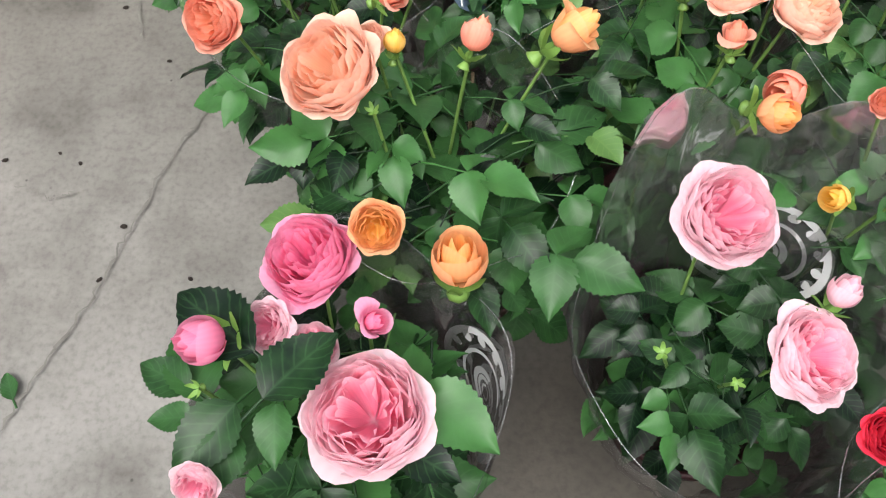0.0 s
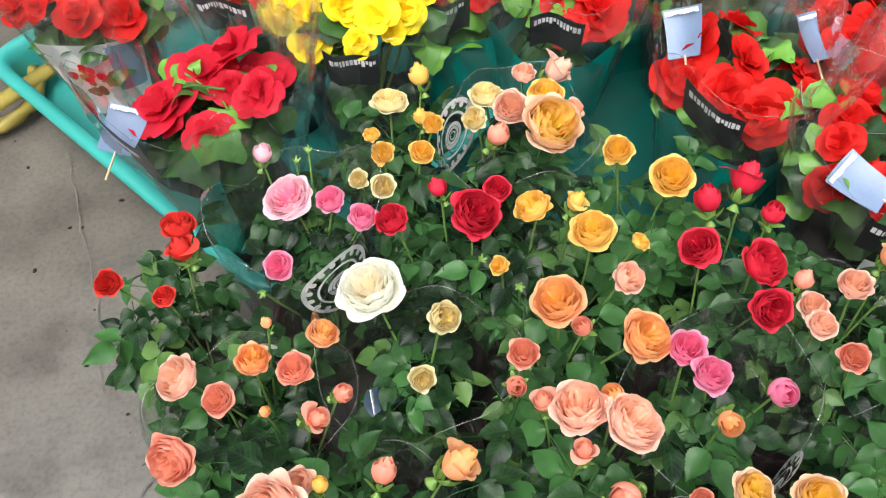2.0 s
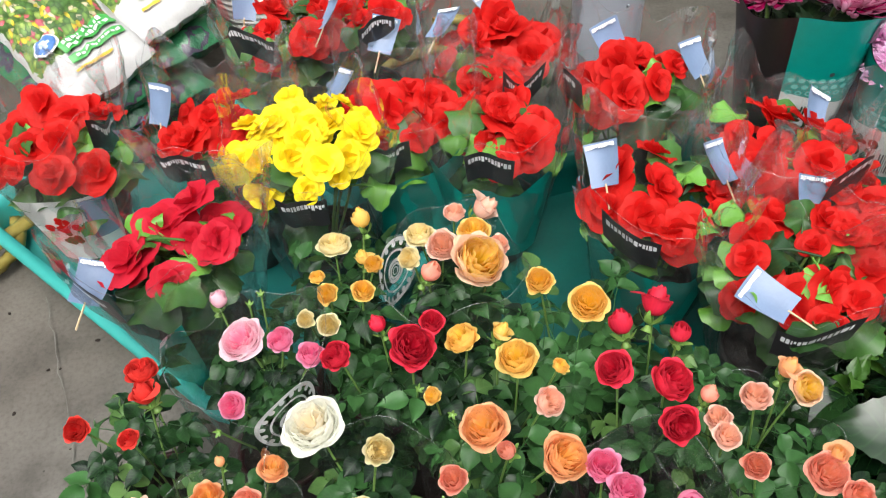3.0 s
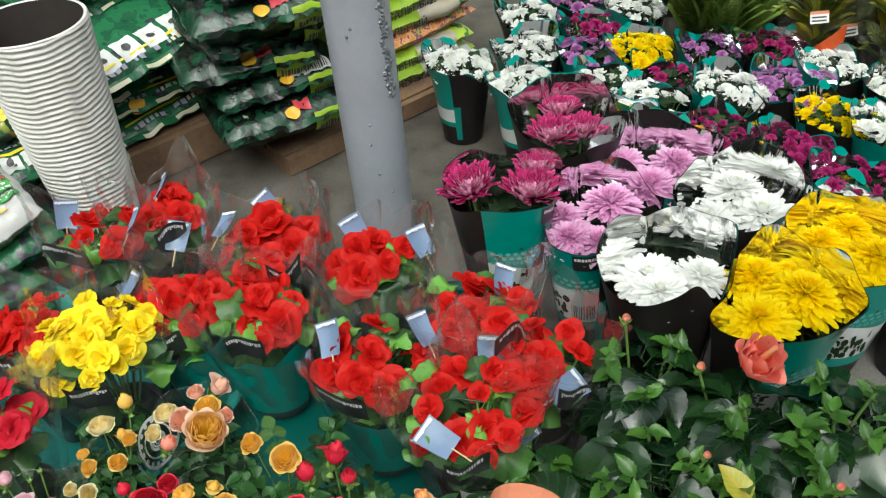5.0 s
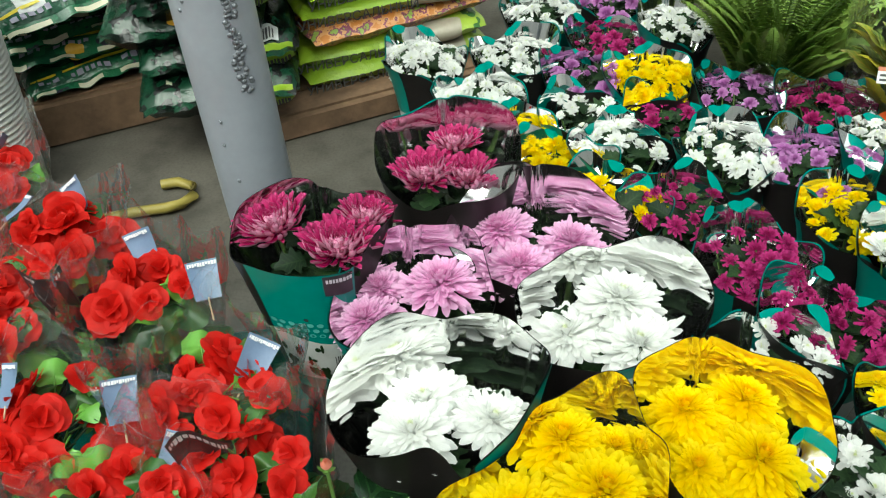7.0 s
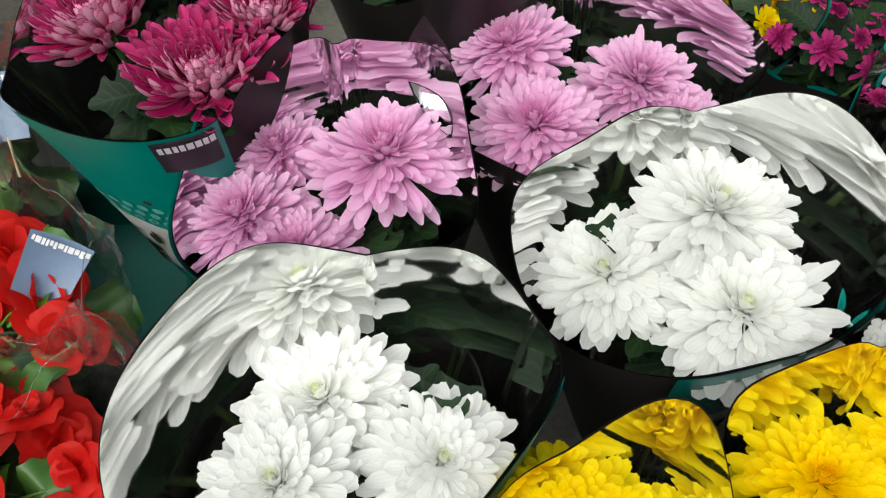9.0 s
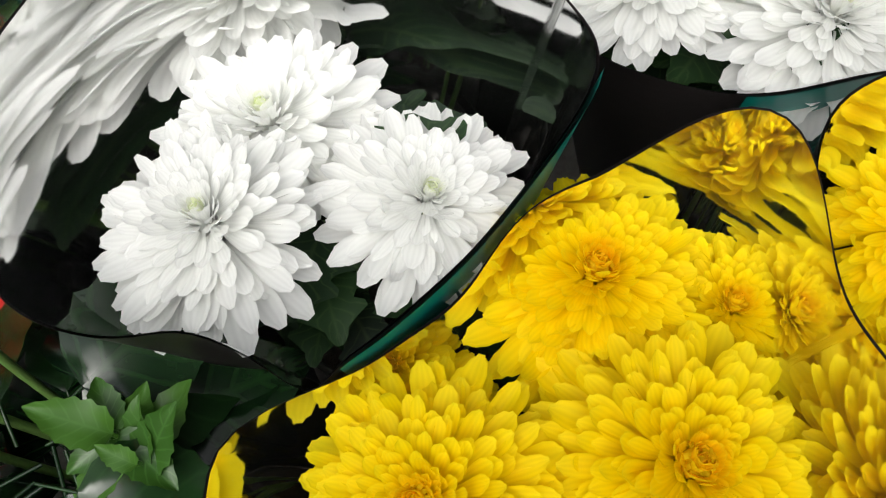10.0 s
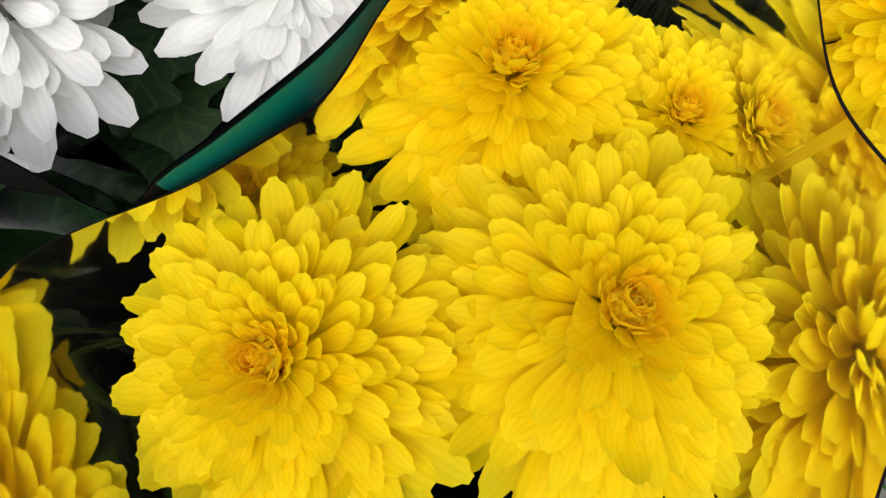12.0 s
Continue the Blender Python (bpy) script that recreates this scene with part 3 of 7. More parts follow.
for a, z in ((-118, 0.53), (-110, 0.545), (-100, 0.345), (-95, 0.23), (-75, 0.18), (-104, 0.30)):
    g = Geo()
    c = Vector((0.0615 * math.cos(radians(a)), 0.0615 * math.sin(radians(a)), z))
    g.sheet(lambda u, v: c + 0.0035 * Vector((math.cos(math.tau * u) * math.sin(math.pi * v), math.sin(math.tau * u) * math.sin(math.pi * v), math.cos(math.pi * v))), 7, 5, loop=True)
    part("paint_chip", g, WELD, post)

# tall ribbed planter
vase = thing("tall_planter", -0.098, 1.55, 0, 0, "tall white planter with fine wavy ribs and a dark inside", "planter")


def vase_wall(u, v):
    a = math.tau * u
    z = 0.54 * v
    wav = 0.0022 * math.sin(z * 520 + 1.6 * noise.noise((3 * math.cos(a), 3 * math.sin(a), z * 9)) * 2)
    r = 0.072 + 0.042 * (v ** 0.9) + wav
    return r * math.cos(a), r * math.sin(a), z


g = Geo()
g.sheet(vase_wall, 64, 300, loop=True)
part("ribbed_wall", g, VASE, vase)
g = Geo()
g.sheet(lambda u, v: ((0.114 - 0.007 * v) * math.cos(math.tau * u), (0.114 - 0.007 * v) * math.sin(math.tau * u), 0.54 + 0.002 * math.sin(math.pi * v)), 64, 3, loop=True)
part("rim", g, VASE, vase)
g = Geo()
g.sheet(lambda u, v: ((0.107 - 0.035 * v) * math.cos(math.tau * u), (0.107 - 0.035 * v) * math.sin(math.tau * u), 0.54 - 0.5 * v), 48, 6, loop=True)
g.fan([(0.071 * math.cos(k * math.tau / 32), 0.071 * math.sin(k * math.tau / 32), 0.041) for k in range(32)])
part("inside", g, DARKIN, vase, "dark brown inside")

# ---- flowers ----


def mum_mesh(name, material, seed, count=220, width=0.24, dome=0.42, droop=0.12, low=-8, high=80, bend=1.1, incurve=26, nv=7, nu=4, jitter=0.08, cup=0.35, tip=0.55, blunt=0.35, small=0.25, spread=0.7, stray=0.07, reach=0.55):
    """A chrysanthemum head of radius 1: petals in a spiral whose tips lie on a dome like shingles, flat outside, upright in the middle."""
    rng = random.Random(seed)
    g = Geo()
    stops = [0.0] + [math.sin(math.pi / 2 * j / (nv - 1)) for j in range(nv)]
    for k in range(count):
        f = k / (count - 1)
        rt = max(0.03, (1 - f) ** spread) * (1 + rng.uniform(-jitter, jitter * 0.7))
        zt = dome * (1 - rt * rt) - droop * rt ** 5 + rng.uniform(-0.02, 0.02)
        el = radians(low + (high - low) * f ** bend + rng.uniform(-7, 7))
        curl = radians(incurve * rng.uniform(0.3, 1.6))
        w = width * (small + (1 - small) * rt ** 0.8) * rng.uniform(0.82, 1.18)
        ln = 0.22 + reach * rt
        twist, roll = rng.uniform(-0.25, 0.25), rng.uniform(0.2, 1.4)
        if rng.random() < stray and f < 0.35:
            el, curl, w, twist = el + radians(rng.uniform(-22, 22)), curl * 2.4, w * 0.75, twist * 3
        az = k * 2.39996 + rng.uniform(-0.16, 0.16)
        ca, sa = math.cos(az), math.sin(az)
        fine = [(0.0, 0.0)]
        for i in range(24):
            a = el - curl * 0.7 + curl * (i + 0.5) / 24
            fine.append((fine[-1][0] + ln * math.cos(a) / 24, fine[-1][1] + ln * math.sin(a) / 24))
        dr, dz = rt - fine[-1][0], zt - fine[-1][1]
        fine = [(max(0.008, r + dr), z + dz) for r, z in fine]
        wave = rng.uniform(0, 6)

        def fn(u, v):
            j = round(v * nv)
            if j == 0:
                return 0.0, 0.0, -0.3
            q = stops[j]
            r, z = fine[min(24, round(q * 24))]
            t = 0.30 + 0.85 * q if q < 0.75 else 0.94
            t *= math.sqrt(max(0.0, 1 - max(0, (q - tip) / (1.0 - tip)) ** 3.0)) if q < 0.999 else blunt
            e = 2 * u - 1
            x = e * 0.5 * w * t
            lift = cup * roll * e * e * w * t * 0.6 + 0.03 * w * math.sin(wave + 5 * q) * e
            r -= lift * math.sin(el)
            return r * ca - x * sa, r * sa + x * ca, z + lift * math.cos(el) + x * twist
        g.sheet(fn, nu, nv, f)
    return g.mesh(name, material, weld=True)


def full_mum_mesh(name, material, seed, count=150, thin=0.55, width=0.24, drop=-14, rise=90, bend=1.6, incurve=30, dome=0.4, nv=7, nu=4, jitter=0.1, cup=0.4, core=0.26, tip=0.55, blunt=0.3, notch=0.0, small=0.12, disc=0, disc_r=0.2, lined=False):
    """A chrysanthemum head of radius about 1; lined: petals with an outer skin of another colour: petals in a spiral that all rise from the calyx, flat outside, upright and closing in the middle."""
    rng = random.Random(seed)
    g = Geo()
    stops = [0.0] + [math.sin(math.pi / 2 * j / (nv - 1)) for j in range(nv)]
    for k in range(count):
        x = k / (count - 1)
        f = min(1.0, (1 - math.sqrt(max(0.0, 1 - 2 * thin * x * (1 - thin / 2)))) / thin)
        length = 0.86 - (0.86 - small) * f ** 0.8
        elev = radians(drop + (rise - drop) * f ** bend)
        az = k * 2.39996 + rng.uniform(-0.16, 0.16)
        ln = length * rng.uniform(1 - jitter, 1 + jitter * 0.6)
        w = width * (0.24 + 0.76 * length / 0.86) * rng.uniform(0.8, 1.2)
        el = elev + radians(rng.uniform(-9, 9) * (1 + f))
        curl = radians(incurve * rng.uniform(0.2, 1.6)) * (1 - 0.4 * f)
        r0, z0 = core * (1 - f) ** 0.8 + 0.012, dome * (0.25 + 0.75 * f ** 0.8) - 0.15
        twist, roll = rng.uniform(-0.3, 0.3), rng.uniform(0.2, 1.4)
        if rng.random() < 0.08 and f < 0.4:
            el, curl, w, twist = el + radians(rng.uniform(-20, 24)), curl * 2.4, w * 0.7, twist * 3
        ca, sa = math.cos(az), math.sin(az)
        fine = [(r0, z0)]
        for s in range(24):
            a = el - curl * 0.4 + curl * (s + 0.5) / 24 * 1.2
            fine.append((fine[-1][0] + ln * math.cos(a) / 24, fine[-1][1] + ln * math.sin(a) / 24))
        wave = rng.uniform(0, 6)

        def fn(u, v):
            j = round(v * nv)
            if j == 0:
                return 0.0, 0.0, -0.28
            q = stops[j]
            r, z = fine[min(24, round(q * 24))]
            t = 0.30 + 0.85 * q if q < 0.75 else 0.94
            t *= math.sqrt(max(0.0, 1 - max(0, (q - tip) / (1.0 - tip)) ** 3.0)) if q < 0.999 else blunt
            e = 2 * u - 1
            s = e * 0.5 * w * t
            lift = cup * roll * e * e * w * t * 0.6 + 0.03 * w * math.sin(wave + 5 * q) * e
            back = notch * ln * (1 - abs(e)) if q > 0.999 else 0.0
            r -= lift * math.sin(el) + back * math.cos(el)
            return r * ca - s * sa, r * sa + s * ca, z + lift * math.cos(el) - back * math.sin(el) + s * twist
        g.sheet(fn, nu, nv, 0.8 * f if lined else f)

        def skin(u, v):
            px, py, pz = fn(u, v)
            out = 0.012 * min(1.0, 3 * v)
            return px + out * math.sin(el) * ca, py + out * math.sin(el) * sa, pz - out * math.cos(el)
        if lined:
            g.sheet(skin, nu, nv, 1.0)
    for k in range(disc):
        q = math.sqrt((k + 0.5) / disc)
        az = k * 2.39996
        ln, w = rng.uniform(0.09, 0.13), rng.uniform(0.035, 0.055)
        tilt = 0.75 * q * q + rng.uniform(-0.25, 0.2)
        c = Vector((disc_r * q * math.cos(az), disc_r * q * math.sin(az), dome - 0.155 - 0.35 * disc_r * q * q))
        ca, sa = math.cos(az + rng.uniform(-0.5, 0.5)), math.sin(az)

        def floret(u, v):
            a = tilt - 0.9 * v * v
            s = (2 * u - 1) * w * 0.5 * (0.5 + 0.5 * math.sin(math.pi * min(1.0, 0.15 + 0.8 * v)))
            d = ln * v
            r, z = d * math.sin(a) - 1.2 * s * s / w, d * math.cos(a)
            return c.x + r * ca - s * sa, c.y + r * sa + s * ca, c.z + z
        g.sheet(floret, 2, 4, 0.93)
    return g.mesh(name, material, weld=True)


def rose_mesh(name, material, seed, n=46, opened=1.0, stretch=1.0, ruffle=0.05, point=0.12, quarters=0.0):
    """A full rose of radius 1: many cupped petals with rolled lips, nested round the heart, the outermost spread flat."""
    rng = random.Random(seed)
    g = Geo()
    turn0 = rng.uniform(0, 6)
    for i in range(n):
        f = (i + 0.4) / n
        az = i * 2.399 + rng.uniform(-0.25, 0.25)
        wide = 1.9 - 0.55 * f + rng.uniform(-0.25, 0.25)
        peak = 0.10 + point * f + rng.uniform(-0.03, 0.05)
        rt = (0.07 + 0.88 * f ** 0.72 * (0.55 + 0.45 * opened)) * rng.uniform(0.92, 1.06)
        zt = (0.40 - 0.34 * f ** 2.4 * opened) * stretch + rng.uniform(-0.035, 0.035)
        flat = max(0.0, (f - 0.74) / 0.26) * opened
        p0 = (0.0, -0.44 * stretch)
        p1 = (rt * (1.85 - 0.55 * f - 0.65 * flat), zt - (0.25 - 0.08 * flat) * stretch)
        p2 = (rt * (0.9 + 0.1 * flat), zt)
        lip = (0.05 + 0.10 * f) * opened
        ph = rng.uniform(0, 6)
        sector = round((az - turn0) / (math.tau / 4)) * math.tau / 4 + turn0
        ox, oy = quarters * max(0.0, 0.72 - f) * math.cos(sector), quarters * max(0.0, 0.72 - f) * math.sin(sector)

        def fn(u, v):
            uu = 2 * u - 1
            w = v * (1 - peak * abs(uu) ** 2.0)
            a, b, c = (1 - w) ** 2, 2 * w * (1 - w), w * w
            r = a * p0[0] + b * p1[0] + c * p2[0]
            z = a * p0[1] + b * p1[1] + c * p2[1]
            r += ruffle * w * w * math.sin(3.3 * uu + ph) + lip * w ** 7
            z -= lip * 0.7 * w ** 9 - ruffle * 0.6 * w ** 3 * math.cos(4.1 * uu + ph)
            an = az + uu * wide * 0.5 * (0.5 + 0.5 * min(1, 1.6 * w))
            return r * math.cos(an) + ox * w, r * math.sin(an) + oy * w, z
        g.sheet(fn, 8, 7, 1 - f)
    return g.mesh(name, material, weld=True)


def bud_mesh(name, material, seed, n=11, flare=0.2):
    """A closed or half-open rose bud, an egg of tightly wrapped petals whose outer tips turn out."""
    rng = random.Random(seed)
    g = Geo()
    for i in range(n):
        f = (i + 0.5) / n
        az = i * 2.399 + rng.uniform(-0.2, 0.2)
        girth = 0.16 + 0.42 * f ** 0.8
        tall = 0.95 - 0.42 * f ** 1.5 + rng.uniform(-0.06, 0.06)
        out = flare * max(0.0, f - 0.35) * rng.uniform(0.4, 1.7)

        def fn(u, v):
            uu = 2 * u - 1
            w = v * (1 - 0.2 * uu * uu)
            r = girth * (0.12 + math.sin(math.pi * min(1.0, 0.05 + 0.78 * w)) ** 0.8) * (1 - 0.25 * (1 - f) * w) + out * w ** 5
            z = -0.5 + (tall + 0.5) * w - 0.5 * out * w ** 8
            if v < 0.01:
                r = 0.0
            an = az + uu * 1.35 * (1 - 0.35 * w * f)
            return r * math.cos(an), r * math.sin(an), z
        g.sheet(fn, 7, 8, 1 - f)
    return g.mesh(name, material, weld=True)


def sepal_mesh(name, material, seed, spread=0.5):
    rng = random.Random(seed)
    g = Geo()
    for i in range(5):
        az = math.tau * i / 5 + rng.uniform(-0.2, 0.2)
        ca, sa = math.cos(az), math.sin(az)
        out = spread * rng.uniform(0.7, 1.4)

        def fn(u, v):
            s = (0.0 if v < 0.01 else u - 0.5) * 0.42 * (1 - v) ** 0.6
            r = (0.0 if v < 0.01 else 0.15) + 0.42 * math.sin(min(1.0, v * 1.6) * 1.57) * (0.7 + out * v)
            z = -0.62 + 0.95 * v - out * 0.5 * v * v
            return r * ca - s * sa, r * sa + s * ca, z
        g.sheet(fn, 2, 6)
    g.sheet(lambda u, v: (0.3 * math.sin(math.pi * v * 0.9) * math.cos(math.tau * u), 0.3 * math.sin(math.pi * v * 0.9) * math.sin(math.tau * u), -0.62 - 0.33 * (1 - (2 * v - 1) ** 2) if v > 0 else -0.62), 8, 5, loop=True)
    return g.mesh(name, material, weld=True)


def begonia_mesh(name, material, seed, n=13):
    """A double begonia head of radius 1: broad rounded overlapping petals."""
    rng = random.Random(seed)
    g = Geo()
    for i in range(n):
        f = (i + 0.5) / n
        az = i * 2.399 + rng.uniform(-0.3, 0.3)
        size = 0.42 + 0.68 * f
        el = radians(58 - 56 * f + rng.uniform(-14, 14))
        ph = rng.uniform(0, 6)
        ca, sa = math.cos(az), math.sin(az)

        def fn(u, v):
            s = (u - 0.5) * 2
            w = (0.0 if v < 0.01 else 1.0) * size * 0.72 * math.sqrt(max(0.02, 1 - (1.75 * v - 0.85) ** 2 * 0.98 if v > 0.5 else 1 - (1 - v * 2) ** 2 * 0.75))
            r = size * v * math.cos(el) - 0.14 * size * v * v * math.sin(el)
            z = -0.15 + size * v * math.sin(el) + 0.10 * size * s * s * (1 - f) - 0.22 * f * v ** 3
            z += 0.09 * size * math.sin(3.4 * s + ph) * v
            x = s * w
            return r * ca - x * sa, r * sa + x * ca, z
        g.sheet(fn, 6, 6, 1 - f)
    return g.mesh(name, material, weld=True)


def leaflet(g, length, width, m, fold=0.35, droop=0.4, teeth=0.04, nu=4, nv=14, tip=0.8, point=0.75):
    start = len(g.v)

    def fn(u, v):
        s = 2 * u - 1
        w = width * max(0.02, math.sin(math.pi * min(1, v ** tip))) ** point
        j = round(v * nv)
        if abs(s) > 0.99:
            w *= 1 + (teeth if j % 2 else -teeth)
        x = s * w
        return x, length * v, fold * abs(x) - droop * length * v * v + 0.04 * length * math.sin(9 * v) * abs(s)
    g.sheet(fn, nu, nv)
    g.turn(m, start)


def rose_leaf_mesh(name, material, seed):
    rng = random.Random(seed)
    g = Geo()
    n = rng.choice((3, 5, 5))
    ln = 0.038
    g.tube([(0, 0, 0), (0, 0.03, 0.002), (0, 0.066, -0.003)], 0.0008, 5)
    leaflet(g, ln * rng.uniform(1, 1.2), ln * 0.39, pose(0, 0.066, -0.003, rng.uniform(-20, 5), rng.uniform(-15, 15), rng.uniform(-12, 12)), nv=24, teeth=0.055, tip=0.76, point=0.95)
    for k in range((n - 1) // 2):
        y = 0.056 - 0.030 * k
        for side in (-1, 1):
            leaflet(g, ln * rng.uniform(0.75, 1.0), ln * 0.37, pose(0, y, 0, rng.uniform(-22, 8), rng.uniform(-20, 20), side * rng.uniform(-80, -55)), nv=24, teeth=0.055, tip=0.76, point=0.95)
    return g.mesh(name, material)


def blade_mesh(name, material, seed, length, width, **kw):
    g = Geo()
    rng = random.Random(seed)
    g.tube([(0, -0.3 * length, -0.05 * length), (0, 0, 0)], 0.0011, 5)
    leaflet(g, length, width, pose(0, 0, 0, 0, 0, rng.uniform(-6, 6)), **kw)
    return g.mesh(name, material)


def lobed_mesh(name, material, seed, length=0.05):
    rng = random.Random(seed)
    g = Geo()
    ph = rng.uniform(0, 1)

    def fn(u, v):
        s = 2 * u - 1
        w = 0.42 * length * max(0.03, math.sin(math.pi * min(1, v ** 0.75))) ** 0.7 * (1 + 0.32 * math.sin(v * 20 + ph) * abs(s))
        return s * w, length * v, 0.25 * abs(s * w) - 0.3 * length * v * v
    g.sheet(fn, 4, 14)
    return g.mesh(name, material)


def begonia_leaf_mesh(name, material, seed, length=0.07):
    rng = random.Random(seed)
    g = Geo()
    skew = rng.uniform(-0.15, 0.15)

    def fn(u, v):
        a = (u - 0.5) * math.tau * 0.97
        r = length * 0.5 * v * (0.92 + 0.22 * math.cos(a) + 0.10 * math.sin(5 * a + seed) * v + 0.05 * math.sin(13 * a) * v + skew * math.sin(a))
        return r * math.sin(a), 0.02 + r * math.cos(a), 0.012 * math.cos(3 * a) * v * v - 0.16 * length * v * v
    g.sheet(fn, 30, 4)
    g.tube([(0, -0.03, -0.02), (0, 0.0, -0.003), (0, 0.02, 0)], 0.0016, 5)
    return g.mesh(name, material)


MUM_BIG = {c: [full_mum_mesh(c + "_mum", MUM[c], 10 + q, **kw) for q in range(3)] for c, kw in {
    "white": dict(count=220, thin=0.5, width=0.27, drop=-10, rise=88, bend=1.6, incurve=24, dome=0.42, jitter=0.18, cup=0.3, core=0.28, tip=0.5, blunt=0.3, small=0.1, disc=14, disc_r=0.06),
    "yellow": dict(count=370, thin=0.4, width=0.26, drop=-26, rise=84, bend=1.8, incurve=36, dome=0.5, nv=8, jitter=0.12, cup=0.35, core=0.36, tip=0.46, blunt=0.24, small=0.13, disc=40, disc_r=0.12),
    "lilac": dict(count=270, width=0.22, drop=-16, rise=92, bend=1.5, incurve=40, dome=0.44, jitter=0.12, cup=0.5, core=0.28),
    "magenta": dict(lined=True, count=230, width=0.2, drop=14, rise=98, bend=0.95, incurve=50, dome=0.24, jitter=0.1, cup=0.7, core=0.28),
}.items()}
MUM_SMALL = {c: [mum_mesh(c + "_spray_mum", MUM[c], 30 + s, count=60, width=0.28 if c == "violet" else 0.38, dome=0.4, droop=0.1, low=(-4, 14, -14)[s], high=82, bend=1.0, incurve=36, nv=4, nu=2, jitter=0.16, small=0.35, spread=0.7) for s in range(3)] for c in ("white", "yellow", "mauve", "violet")}
ROSES = {c: [rose_mesh(c + "_rose", ROSE[c], 50 + s, n=76 if c == "pink" else 60, ruffle=0.075, point=0.05 if c == "pink" else 0.14, opened=(1.0, 0.8, 0.9)[s], stretch=(1.0, 1.3, 1.15)[s] if c in ("pink", "white") else (1.3, 1.5, 1.4)[s], quarters=(0.35 if c == "pink" else 0.18)) for s in range(3)] for c in ROSE}
BUDS = {c: [bud_mesh(c + "_bud", ROSE[c], 70 + s, 11, (0.15, 0.5, 0.9)[s]) for s in range(3)] for c in ROSE}
SEPALS = [sepal_mesh("rose_sepals", SEPAL, 80 + s, 0.4 + 0.5 * s) for s in range(2)]
BEGS = {c: [begonia_mesh(c + "_begonia", BEGONIA[c], 90 + s, 8 + s) for s in range(3)] for c in BEGONIA}
R_LEAVES = [rose_leaf_mesh("rose_leaf", ROSE_LEAF, 100 + s) for s in range(5)]
R_BROAD = [blade_mesh("rose_leaf", ROSE_LEAF, 115 + s, 0.05, 0.0165, fold=0.3, droop=0.3, teeth=0.05, nv=26, tip=0.78, point=0.9) for s in range(3)]
R_YOUNG = [rose_leaf_mesh("rose_leaf", ROSE_LEAF_YOUNG, 110 + s) for s in range(2)]
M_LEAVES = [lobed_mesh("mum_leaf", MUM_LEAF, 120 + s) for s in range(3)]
B_YOUNG = [begonia_leaf_mesh("begonia_leaf", BEG_YOUNG, 135 + s, 0.06) for s in range(3)]
B_LEAVES = [begonia_leaf_mesh("begonia_leaf", BEG_LEAF, 130 + s) for s in range(3)]
H_LEAVES = [blade_mesh("hibiscus_leaf", HIB_LEAF, 140 + s, 0.077, 0.033, fold=0.3, droop=0.55, teeth=0.035, nv=14) for s in range(3)]
H_YOUNG = [blade_mesh("hibiscus_leaf", HIB_YOUNG, 150 + s, 0.036, 0.010, fold=0.4, droop=0.25, teeth=0.08, nv=12) for s in range(2)]
C_LEAVES = [blade_mesh("croton_leaf", m, 160 + s, 0.095, 0.017, fold=0.3, droop=0.3, teeth=0.06, nv=12, tip=1.0) for s, m in enumerate((CROTON_Y, CROTON_G))]


def stem(parent, a, b, radius=0.0014, bend=0.01, seed=0):
    rng = random.Random(seed)
    a, b = Vector(a), Vector(b)
    off = Vector((rng.uniform(-1, 1), rng.uniform(-1, 1), 0)) * bend
    path = [a.lerp(b, k / 5) + off * math.sin(math.pi * k / 5) for k in range(6)]
    g = Geo()
    g.tube(path, radius, 5)
    part("stem", g, STEM, parent)


def pot(parent, r_top, r_bot, h, material=None):
    g = Geo()
    prof = [(r_bot, 0), (r_bot + (r_top - r_bot) * 0.85, h * 0.82), (r_top * 1.03, h * 0.83), (r_top * 1.05, h), (r_top * 0.97, h), (r_top * 0.94, h * 0.86)]
    g.sheet(lambda u, v: (prof[round(v * 5)][0] * math.cos(math.tau * u), prof[round(v * 5)][0] * math.sin(math.tau * u), prof[round(v * 5)][1]), 28, 5, loop=True)
    g.fan([(r_bot * math.cos(-k * math.tau / 28), r_bot * math.sin(-k * math.tau / 28), 0) for k in range(28)])
    part("pot", g, material or POT_BLACK, parent)
    g = Geo()
    g.fan([(r_top * 0.95 * math.cos(k * math.tau / 28), r_top * 0.95 * math.sin(k * math.tau / 28), h * 0.87) for k in range(28)])
    part("soil", g, SOIL, parent)


def leaf_at(parent, name, me, place, az, pitch, roll, size):
    m = Matrix.Translation(place) @ pose(0, 0, 0, 0, 0, az) @ pose(0, 0, 0, pitch, roll, 0) @ Matrix.Scale(size, 4)
    piece(name, me, parent, m)


